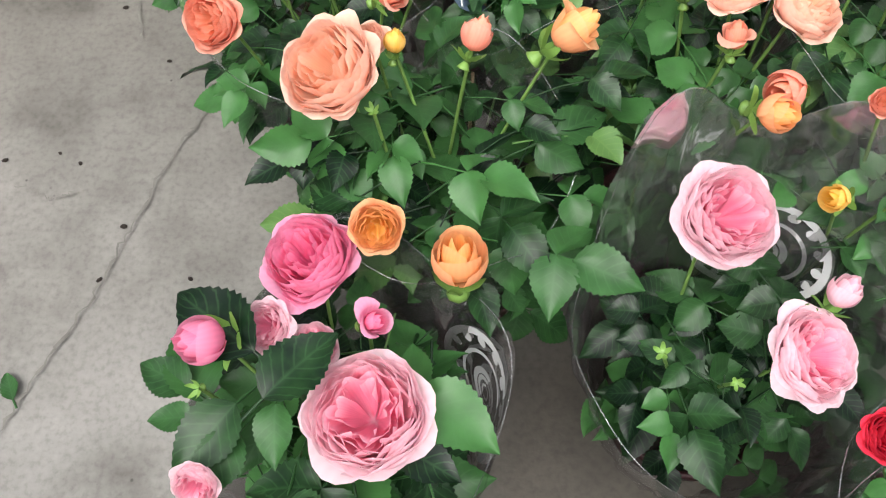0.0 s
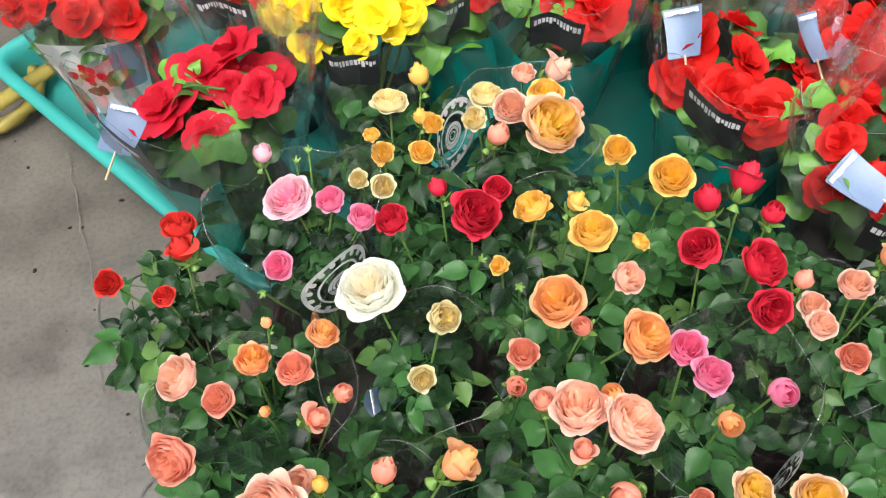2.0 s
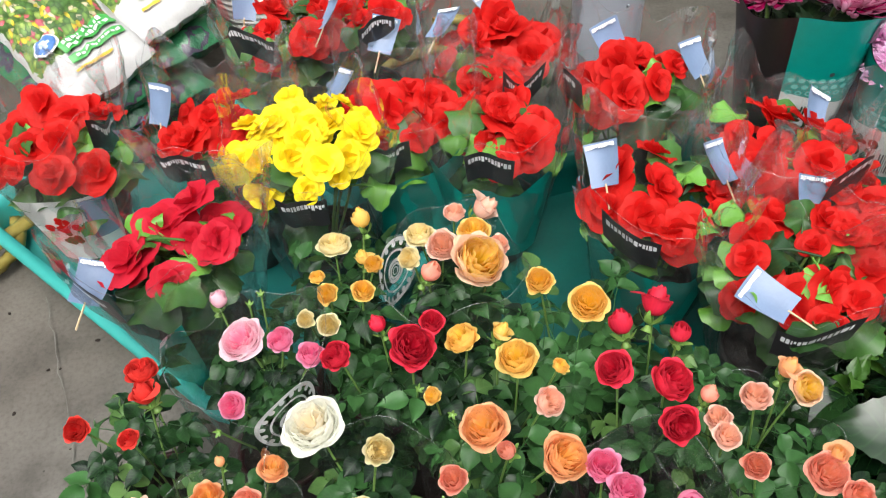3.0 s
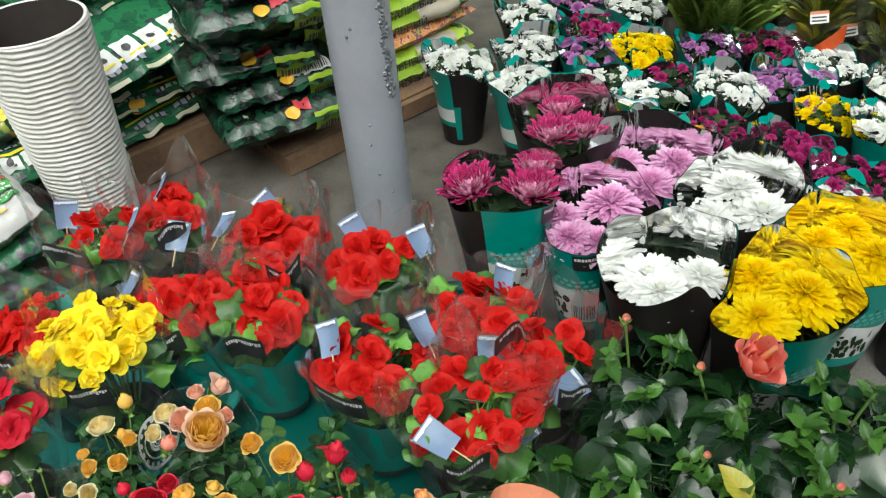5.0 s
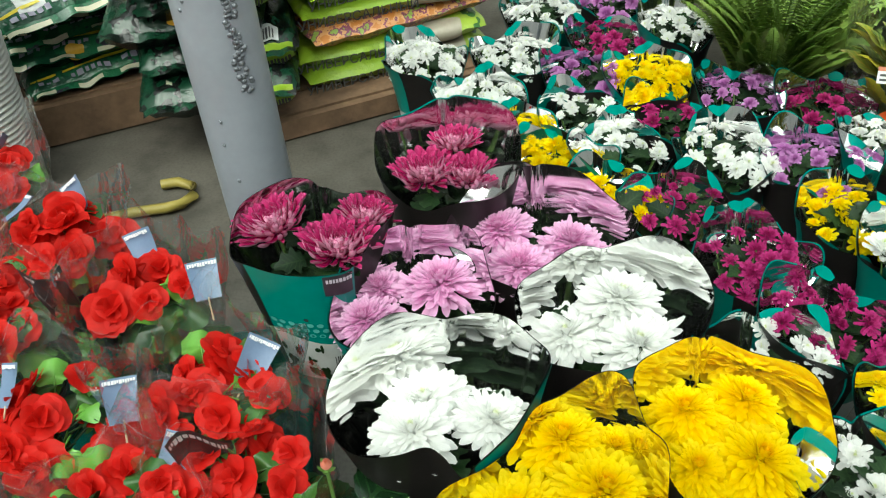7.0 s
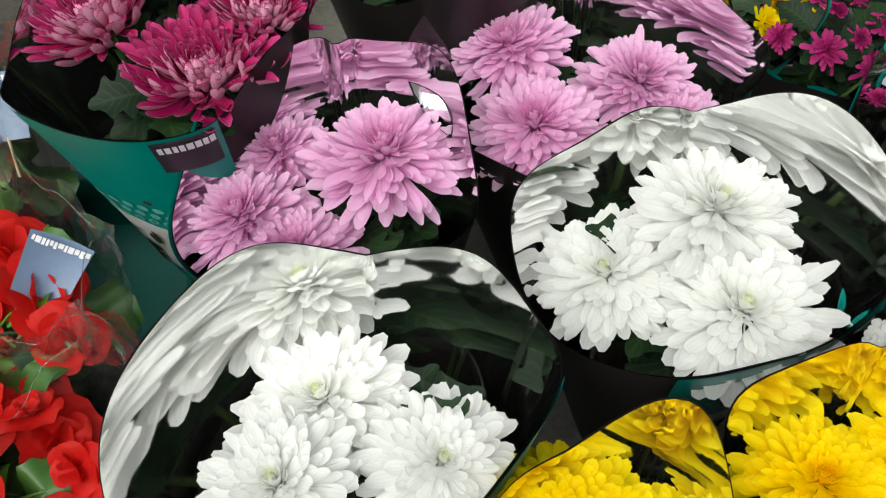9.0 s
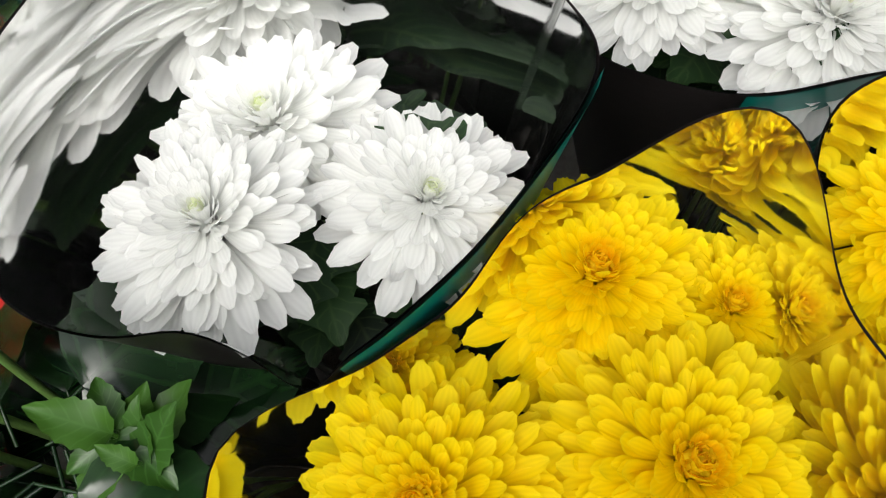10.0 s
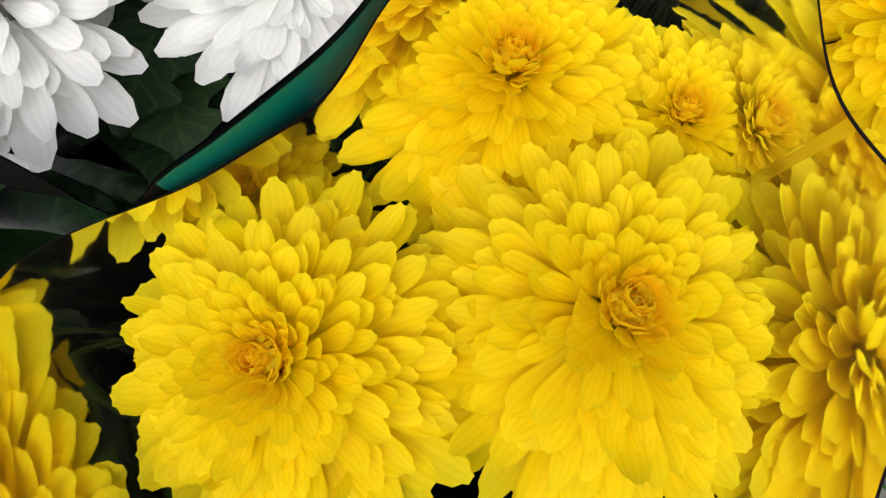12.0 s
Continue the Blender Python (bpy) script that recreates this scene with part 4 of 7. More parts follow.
class Cone:
    """A sleeve: a cone with a rounded oblong mouth and a wavy rim, leaning out from the pot."""

    def __init__(self, r_bot, a, b, rot, height, rim, n=2.5, press=(), bumps=()):
        self.press, self.pleat, self.flare, self.bumps = press, None, 0.0, bumps
        self.r, self.a, self.b, self.rot, self.h, self.rim_fn, self.n = r_bot, a, b, radians(rot), height, rim, n

    def rim(self, th):
        return self.h + self.rim_fn(th) + sum(up * self.near(th, at, half) for at, out, up, half in self.bumps)

    def near(self, th, at, half):
        return math.exp(-(math.remainder(th + self.rot - radians(at), math.tau) / radians(half)) ** 2)

    def at(self, th, z, off=0.0):
        f = max(0.0, z / self.h)
        a, b = self.r + (self.a - self.r) * f + off, self.r + (self.b - self.r) * f + off
        c, s = math.cos(th), math.sin(th)
        k = 2 + (self.n - 2) * min(1, f)
        r = 1 / ((abs(c) / a) ** k + (abs(s) / b) ** k) ** (1 / k)
        if self.pleat is not None:
            dt = math.atan2(math.sin(th - self.pleat), math.cos(th - self.pleat))
            r -= 0.008 * f * math.exp(-(dt / 0.07) ** 2)
        t = th + self.rot
        for ang, room in self.press:
            c = math.cos(t - radians(ang))
            if c > 0.05:
                lim = (self.r + (room - self.flare * 0.8 - self.r) * f + off - 0.04 * self.h * max(0.0, f - 0.88)) / c
                r = (r ** -8 + lim ** -8) ** -0.125
        r += self.flare * max(0.0, (f - 0.72) / 0.28) ** 2 + f * sum(out * self.near(th, at, half) for at, out, up, half in self.bumps)
        return r * math.cos(t), r * math.sin(t), z

    def patch(self, g, t0, t1, z0, z1, off, nu=16, nv=4, ring=0.0):
        """z0, z1: metres, or functions of the angle."""
        def fn(u, v):
            th = radians(t0 + (t1 - t0) * u)
            lo = z0(th) if callable(z0) else z0
            hi = z1(th) if callable(z1) else z1
            return self.at(th, lo + (hi - lo) * v, off)
        g.sheet(fn, nu, nv, ring)


def dot_patch(g, cone, t0, z0, dt, dz, off, n=10, hole=0.0):
    """An oval, or an oval ring, printed on a sleeve."""
    def fn(u, v):
        a = math.tau * u
        k = hole + (1 - hole) * v
        return cone.at(radians(t0 + dt * k * math.cos(a)), z0 + dz * k * math.sin(a), off)
    g.sheet(fn, n, 1, loop=True)


def film_rim(cone, sleeve):
    """The cut edge of a clear sleeve, which catches the light."""
    g = Geo()
    g.tube([cone.at(math.tau * k / 72, cone.rim(math.tau * k / 72), 0.001) for k in range(73)], 0.00032, 5)
    part("cut_edge", g, FILM_EDGE, sleeve)


def rose_sleeve(parent, seed, rot, a=0.082, b=0.072, logo=None, film=None, height=0.25, peaks=()):
    rng = random.Random(seed)
    p1, p2 = rng.uniform(0, 6), rng.uniform(0, 6)
    cone = Cone(0.05, a, b, rot, height, lambda t: 0.018 * math.sin(2 * t + p1) + 0.010 * math.sin(5 * t + p2) + sum(up * math.exp(-(math.remainder(t + radians(rot - at), math.tau) / radians(half)) ** 2) for at, up, half in peaks))
    g = Geo()
    g.sheet(lambda u, v: cone.at(math.tau * u, 0.03 + (cone.rim(math.tau * u) - 0.03) * v, 0.004 * v * abs(math.sin(4.5 * math.tau * u + 3 * v + p2)) + 0.004 * noise.noise((6 * math.cos(math.tau * u), 6 * math.sin(math.tau * u), 3 * v + seed))), 72, 10, loop=True)
    sl = part("sleeve", g, film or FILM, parent, "clear plastic sleeve")
    film_rim(cone, sl)
    if logo is not None:
        g = Geo()
        z = height * (0.72 if height < 0.26 else 0.86)
        logo -= 0 if height < 0.26 else rot
        dot_patch(g, cone, logo, z, 30, 0.045, 0.0015, 40, 0.88)
        dot_patch(g, cone, logo, z, 19, 0.029, 0.0015, 40, 0.9)
        for k in range(16):
            w = math.tau * (k + 0.5) / 16
            dot_patch(g, cone, logo + 24.5 * math.cos(w), z + 0.037 * math.sin(w), 2.6, 0.004, 0.0015, 8)
        for q in (0.25, 0.5, 0.75):
            dot_patch(g, cone, logo, z, 15 * q, 0.022 * q, 0.0015, 24, 0.72)
        part("printed_emblem", g, LOGO_INK, parent, "grey-white printed oval emblem")
    return cone


ROSE_PLANTS, ALL_BLOOMS, MOUTHS = [], [], []


def rose_plant(*args, **kw):
    """Notes a rose; all are grown together, so that no leaf runs through a flower of the next."""
    ROSE_PLANTS.append((args, kw))
    ALL_BLOOMS.extend(args[3])
    if "mouth" in kw:
        MOUTHS.append((args[0], args[1], 0.5 * (kw["mouth"][0] + kw["mouth"][1]), kw["mouth"][2]))


def free_of_blooms(m, own):
    for q in ((0, 0.04, 0), (0, 0.07, 0), (0, 0.106, 0), (0.03, 0.05, 0), (-0.03, 0.05, 0), (0.02, 0.085, 0), (-0.02, 0.085, 0)):
        w = m @ Vector(q)
        for bx, by, bz, d, _, _ in ALL_BLOOMS:
            if (w.x - bx) ** 2 + (w.y - by) ** 2 < (d * 0.5 + 0.004) ** 2 and w.z > bz - d * 0.4 - 0.008:
                return False
        for sx, sy, r, h in MOUTHS:
            near = (w.x - sx) ** 2 + (w.y - sy) ** 2 < (r * 0.93) ** 2
            if near != ((sx, sy) == own) and w.z < h + 0.03 and (near or (sx, sy) == own):
                return False
    return True


def rose_leaf(p, x, y, me, place, az, pitch, roll, size):
    place = Vector(place)
    for k in range(9):
        m = Matrix.Translation(place) @ pose(0, 0, 0, 0, 0, az) @ pose(0, 0, 0, pitch, roll, 0) @ Matrix.Scale(size, 4)
        if free_of_blooms(Matrix.Translation((x, y, 0)) @ m, (x, y)):
            piece("leaf", me, p, m)
            return
        az += 97
        if k % 2:
            place.z -= 0.018


def grow_rose(x, y, label, blooms, leaves=26, seed=0, reach=0.085, top=0.27, logo=None, film=None, smaller=0.82, mouth=(0.082, 0.072, 0.25), peaks=(), broad=()):
    """blooms: (x, y, z, width, colour, kind), kind r for an open rose, b for a bud, g for a green bud; broad: single leaves (x, y, z, azimuth, pitch, size)."""
    rng = random.Random(seed * 7 + 1)
    p = thing("potted_rose", x, y, 0, 0, label, "potted rose", "potted roses in sleeves")
    pot(p, 0.052, 0.04, 0.09, POT_MAROON)
    for k, (bx, by, bz, d, colour, kind) in enumerate(blooms):
        c = Vector((bx - x, by - y, bz))
        n = Vector((c.x * 5 + rng.uniform(-0.3, 0.3), c.y * 5 - 0.3 + rng.uniform(-0.3, 0.3), 1.0)).normalized()
        if kind == "r":
            m = aim(c - n * d * 0.12, n, rng.uniform(0, 6)) @ Matrix.Scale(d * 0.52, 4)
            f = piece("flower", ROSES[colour][(k + seed) % 3], p, m)
        elif kind == "b":
            n = (n + Vector((rng.uniform(-0.8, 0.8), rng.uniform(-0.5, 0.9), 0))).normalized()
            m = aim(c - n * d * 0.1, n, rng.uniform(0, 6)) @ Matrix.Scale(d * 0.85, 4)
            f = piece("bud", BUDS[colour][(k + seed) % 3], p, m)
            piece("calyx", SEPALS[k % 2], f, pose(0, 0, -0.35) @ Matrix.Scale(0.95, 4))
        else:
            m = aim(c, n, rng.uniform(0, 6)) @ Matrix.Scale(d * 0.6, 4)
            f = piece("green_bud", SEPALS[0], p, m, "closed green rose bud")
        foot = Vector((rng.uniform(-0.02, 0.02), rng.uniform(-0.02, 0.02), 0.08))
        stem(p, foot, c - n * d * 0.4, 0.0012, 0.008, seed * 100 + k)
        for q in (0.6, 0.72, 0.82):
            s = foot.lerp(c - n * d * 0.4, q)
            if c.z - s.z > 0.03:
                rose_leaf(p, x, y, R_LEAVES[(k + int(q * 50)) % 5], s, rng.uniform(0, 360), rng.uniform(-15, 15), rng.uniform(-20, 20), rng.uniform(0.5, 0.8))
    for k, (lx, ly, lz, az, pitch, size) in enumerate(broad):
        leaf_at(p, "leaf", R_BROAD[k % 3], (lx - x, ly - y, lz), az, pitch, 8 * (k % 3 - 1), size)
    for k in range(int(leaves * 1.55)):
        a, r = rng.uniform(0, 360), reach * math.sqrt(rng.uniform(0.02, 1))
        z = top - 0.022 - 0.10 * rng.random() ** 1.5 - 0.3 * max(0, r - 0.05)
        place = (r * 0.75 * math.cos(radians(a)), r * 0.75 * math.sin(radians(a)), z)
        me = R_YOUNG[k % 2] if rng.random() < 0.12 else R_LEAVES[k % 5]
        rose_leaf(p, x, y, me, place, a - 90 + rng.uniform(-60, 60), rng.uniform(-42, 26), rng.uniform(-38, 38), rng.uniform(0.55, 0.95) * smaller)
    if logo is not None or seed in (2, 3, 4, 9, 19):
        rose_sleeve(p, seed, rng.uniform(0, 90), mouth[0], mouth[1], logo=logo, film=film, height=mouth[2], peaks=peaks)
    return p


def plant_tag(parent, x, y, z, az, tilt, seed=0, w=0.044, h=0.054):
    """A card tag on a stick, blue-grey at the back, with a line of white print."""
    rng = random.Random(seed + 3)
    m = pose(x, y, z - 0.025, 0, 0, az + rng.uniform(-50, 50)) @ pose(0, 0, 0, tilt - rng.uniform(0, 40), rng.uniform(-42, 42), 0)
    g = Geo()
    g.sheet(lambda u, v: ((u - 0.5) * w * (1 - 0.2 * v), 0.005 * math.sin(3 * u) - 0.012 * v * v, -h * v), 4, 4)
    card = piece("tag", g.mesh("tag", TAG_BLUE), parent, m, "blue-grey card tag with white print")
    g = Geo()
    rng = random.Random(seed)
    xx = -0.44 * w
    while xx < 0.4 * w:
        ww = rng.uniform(0.035, 0.085) * w
        g.box(xx, -0.0012, -0.13 * h + rng.uniform(-0.02, 0.02) * h, xx + ww, -0.0006, -0.045 * h)
        xx += ww + 0.018 * w
    start = len(g.v)
    tagged(part("printed_line", g, TAG_INK, card, smooth=False), kind="stuff")
    g = Geo()
    g.tube([(0, -0.006, -h * 0.95), (0, -0.012, -h - 0.03)], 0.0013, 5)
    part("stick", g, STICK, card)


def begonia_plant(x, y, colour="red", n=13, seed=0, top=0.29, reach=0.07, size=0.06, labels=(270,), tags=(), leaves=16, teal=False, base=0.0, label=None, picture=None, fresh=0):
    rng = random.Random(seed * 13 + 5)
    p = thing("potted_begonia", x, y, base, 0, label or "potted begonia in full " + colour + " bloom in a clear sleeve", "potted begonia", "potted begonias")
    pot(p, 0.058, 0.045, 0.1)
    reach *= 1.05
    done = []
    for k in range(n):
        for _ in range(30):
            a, r = rng.uniform(0, math.tau), reach * math.sqrt(rng.random())
            if all((r * math.cos(a) - q[0]) ** 2 + (r * math.sin(a) - q[1]) ** 2 > (size * 0.62) ** 2 for q in done):
                break
        done.append((r * math.cos(a), r * math.sin(a)))
        c = Vector((r * math.cos(a), r * math.sin(a), top - base - 0.025 - 4.0 * r * r + rng.uniform(-0.02, 0.016)))
        nrm = Vector((c.x * 7 + rng.uniform(-0.7, 0.7), c.y * 7 - 0.45 + rng.uniform(-0.7, 0.7), 1.0))
        d = size * rng.uniform(0.65, 1.3)
        piece("flower", BEGS[colour][k % 3], p, aim(c, nrm, rng.uniform(0, 6)) @ Matrix.Scale(d * 0.55, 4))
        if k % 2 == 0:
            stem(p, (c.x * 0.2, c.y * 0.2, 0.09), c - nrm.normalized() * 0.006, 0.002, 0.008, seed * 50 + k)
    for k in range(fresh):
        a, r = 47 * k + 20, reach * (0.35 + 0.5 * (k % 3) / 2)
        leaf_at(p, "leaf", (B_LEAVES if k % 2 else B_YOUNG)[k % 3], (r * math.cos(radians(a)), r * math.sin(radians(a)), top - base - 0.03 - 3.0 * r * r), a - 90, 12, 12 * (k % 3 - 1), 0.62 + 0.1 * (k % 3))
    for k in range(round(leaves * 1.4)):
        a, r = rng.uniform(0, 360), reach * rng.uniform(0.3, 1.25)
        leaf_at(p, "leaf", (B_LEAVES if k % 3 else B_YOUNG)[k % 3], (r * 0.6 * math.cos(radians(a)), r * 0.6 * math.sin(radians(a)), top - base - rng.uniform(0.015, 0.11) - 3.0 * r * r), a - 90 + rng.uniform(-25, 25), rng.uniform(-35, 5), rng.uniform(-15, 15), rng.uniform(0.7, 1.05))
    p1, p2 = rng.uniform(0, 6), rng.uniform(0, 6)
    cone = Cone(0.055, 0.106, 0.098, rng.uniform(0, 90), 0.305, lambda t: 0.05 * abs(math.sin(2 * t)) ** 7 - 0.022 + 0.010 * math.sin(3 * t + p1) + 0.022 * noise.noise((3.5 * math.cos(t), 3.5 * math.sin(t), seed)), n=3.6)
    g = Geo()
    g.sheet(lambda u, v: cone.at(math.tau * u, 0.03 + (cone.rim(math.tau * u) - 0.03) * v, 0.010 * v * abs(math.sin(5.5 * math.tau * u + 3 * v + p1)) + 0.012 * v * noise.noise((5 * math.cos(math.tau * u), 5 * math.sin(math.tau * u), 7 * v + seed))), 96, 14, loop=True)
    sl = part("sleeve", g, BEG_FILM, p, "clear wrinkled plastic sleeve")
    film_rim(cone, sl)
    rot = math.degrees(cone.rot)
    for la in labels:
        t = la - rot
        g = Geo()
        cone.patch(g, t - 17, t + 17, lambda q: cone.rim(q) - 0.062, lambda q: cone.rim(q) - 0.012, 0.004, 6, 3)
        lb = part("printed_label", g, LABEL_BLACK, p, "black printed label with a white line")
        g = Geo()
        q = t - 14
        while q < t + 13:
            w = rng.uniform(0.8, 2.4)
            lo = 0.037 + rng.uniform(-0.004, 0.002)
            cone.patch(g, q, q + w, lambda s: cone.rim(s) - lo + 0.009, lambda s: cone.rim(s) - 0.019, 0.0056, 1, 1)
            q += w + 0.6
        tagged(part("printed_line", g, TAG_INK, lb), kind="stuff")
        if teal:
            g = Geo()
            cone.patch(g, t - 60, t + 60, 0.05, lambda q: cone.rim(q) - 0.09, 0.002, 16, 3)
            part("teal_print", g, TEAL, p, "teal printed lower part of the sleeve")
    if picture is not None:
        t = picture - rot
        g = Geo()
        cone.patch(g, t - 42, t + 42, 0.05, 0.19, 0.003, 18, 4)
        part("white_print", g, PRINT_WHITE, p, "pale printed panel with a red flower picture")
        for colour, q0, z0, spread in ((BEGONIA["red"], t - 14, 0.14, 1.0), (BEG_LEAF, t - 12, 0.105, 0.6)):
            g = Geo()
            for k in range(12):
                dot_patch(g, cone, q0 + rng.uniform(-14, 14) * spread, z0 + rng.uniform(-0.014, 0.014), rng.uniform(3, 5), rng.uniform(0.005, 0.008), 0.0045 + 0.0001 * k, 9)
            tagged(part("printed_picture", g, colour, p), kind="stuff")
        g = Geo()
        cone.patch(g, t + 12, t + 38, 0.10, 0.185, 0.0045, 6, 3)
        part("printed_block", g, TAG_BLUE, p)
    for k, (ta, tz, az, tilt) in enumerate(tags):
        r = 0.085
        plant_tag(p, r * math.cos(radians(ta)), r * math.sin(radians(ta)), tz - base, az, tilt, seed * 9 + k)
    return p


def mum_sleeve(p, seed, a, b, rot, h, rim, front=270, r_bot=0.056, detail=True, lining=True, press=(), sides=(0,), card=True, flare=0.006, tabs=False, bumps=()):
    rng = random.Random(seed)
    cone = Cone(r_bot, a, b, rot, h, rim, press=press, bumps=bumps)
    cone.pleat, cone.flare = radians(95 - rot), flare
    t = front - rot
    g = Geo()
    g.sheet(lambda u, v: cone.at(math.tau * u, 0.002 + (cone.rim(math.tau * u) - 0.002) * v), 120, 10, loop=True)
    sl = part("sleeve", g, PRINT_BLACK, p, "printed black and teal paper sleeve")
    if lining:
        g = Geo()
        g.sheet(lambda u, v: cone.at(-math.tau * u, 0.10 + (cone.rim(-math.tau * u) - 0.0002 - 0.10) * v, -0.0008 + 0.0003 * math.sin(5 * math.tau * u + 4 * v)), 120, 8, loop=True)
        part("lining", g, LINING, p, "mirror-glossy inside of the sleeve")
    for side in sides:
        q = t + side
        g = Geo()
        cone.patch(g, q - 46, q + 40, lambda s: 0.60 * h + 0.012 * math.sin(2 * s), lambda s: cone.rim(s) + 0.0012, 0.0016, 26, 4)
        cone.patch(g, q + 40, q + 54, 0.02, lambda s: cone.rim(s) * 0.55, 0.0016, 6, 3)
        part("teal_print", g, TEAL, p, "teal printed panel")
        g = Geo()
        cone.patch(g, q - 46, q + 40, 0.36 * h, lambda s: 0.60 * h + 0.012 * math.sin(2 * s), 0.0016, 26, 3)
        part("white_print", g, PRINT_WHITE, p, "pale grey printed band")
        g = Geo()
        cone.patch(g, q - 46, q + 40, 0.29 * h, 0.36 * h, 0.0016, 20, 1)
        part("teal_band", g, TEAL, p)
        for tab, half in ((q - 70, 9), (q + 74, 12)) if tabs else ():
            g = Geo()
            cone.patch(g, tab - half, tab + half, lambda e: cone.rim(e) - 0.011 * max(0.0, 1 - ((math.degrees(e) - tab) / half) ** 2) ** 0.5, lambda e: cone.rim(e) + 0.001 + 0.005 * max(0.0, 1 - ((math.degrees(e) - tab) / half) ** 2), -0.0022, 8, 2)
            part("teal_tab", g, TEAL, p)
        if detail:
            g = Geo()
            for row in range(3):
                for k in range(9):
                    dot_patch(g, cone, q - 40 + 8.6 * k + 4 * (row % 2), 0.615 * h + 0.011 * row + 0.006, 3.1, 0.0042, 0.0026, 8, 0.55 if row == 0 else 0.0)
            tagged(part("printed_border", g, PALE_TEAL, p), kind="stuff")
        if detail and card:
            g = Geo()
            cone.patch(g, q + 12, q + 37, lambda s: cone.rim(s) - 0.038, lambda s: cone.rim(s) - 0.001, 0.0028, 5, 2)
            lb = part("printed_label", g, LABEL_BLACK, p, "black printed label with a white line")
            g = Geo()
            k = q + 14
            while k < q + 34:
                w = rng.uniform(1.6, 3)
                cone.patch(g, k, k + w, lambda s: cone.rim(s) - 0.013, lambda s: cone.rim(s) - 0.006, 0.0038, 1, 1)
                k += w + 0.7
            tagged(part("printed_line", g, TAG_INK, lb), kind="stuff")
        if detail:
            g = Geo()
            k = q + 10
            while k < q + 36:
                w = rng.uniform(0.5, 1.4)
                cone.patch(g, k, k + w, 0.385 * h, 0.50 * h, 0.0026, 1, 1)
                k += w + rng.uniform(0.8, 1.6)
            tagged(part("barcode", g, INK, p), kind="stuff")
            g = Geo()
            for k in range(26):
                dot_patch(g, cone, q + rng.uniform(-42, 2), 0.38 * h + 0.18 * h * rng.random() ** 1.4, rng.uniform(1, 5), rng.uniform(0.003, 0.012), 0.0026 + 0.00004 * k, 7)
            tagged(part("printed_picture", g, INK if side else MUM_LEAF, p), kind="stuff")
            g = Geo()
            dot_patch(g, cone, q - 8, 0.72 * h, 2.2, 0.0035, 0.0028, 10)
            part("hang_hole", g, INK, p)
    return cone


def wavy(back, high, low, seed, pleat=0.014):
    """A rim that stands up at the back and dips in front, with soft folds."""
    rng = random.Random(seed)
    p1, p2 = rng.uniform(0, 6), rng.uniform(0, 6)
    return lambda t: low + (high - low) * (0.5 + 0.5 * math.cos(t - back)) + pleat * math.sin(3 * t + p1) + pleat * 0.5 * math.sin(6 * t + p2)


def mum_pot(x, y, colour, blooms, a, b, rot, h, front, seed, back=90, label="", leaves=34, high=0.02, low=-0.015, press=(), card=True, flare=0.004, bumps=()):
    """A large-flowered chrysanthemum; blooms: (x, y, z, width)."""
    rng = random.Random(seed)
    p = thing("potted_chrysanthemum", x, y, 0, 0, label, "chrysanthemum", "large chrysanthemums in printed sleeves")
    pot(p, 0.05, 0.042, 0.11)
    for k, (bx, by, bz, d) in enumerate(blooms):
        c = Vector((bx - x, by - y, bz))
        n = Vector((c.x * 2.4 + rng.uniform(-0.1, 0.1), c.y * 1.2 + 0.02 + rng.uniform(-0.08, 0.08), 1.0)).normalized()
        piece("flower", MUM_BIG[colour][(k + seed) % 3], p, aim(c - n * d * 0.2, n, rng.uniform(0, 6)) @ Matrix.Scale(d * 0.6, 4))
        stem(p, (c.x * 0.2, c.y * 0.2, 0.09), c - n * d * 0.25, 0.003, 0.006, seed * 10 + k)
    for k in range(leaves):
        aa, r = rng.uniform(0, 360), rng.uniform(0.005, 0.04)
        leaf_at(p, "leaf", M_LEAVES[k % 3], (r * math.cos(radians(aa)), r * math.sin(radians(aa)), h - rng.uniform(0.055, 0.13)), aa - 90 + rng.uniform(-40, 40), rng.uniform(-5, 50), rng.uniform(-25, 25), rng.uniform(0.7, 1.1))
    mum_sleeve(p, seed, a - 0.7 * flare, b - 0.7 * flare, rot, h, wavy(radians(back - rot), high, low, seed, 0.009), front, press=press, card=card, flare=flare, bumps=bumps)
    return p


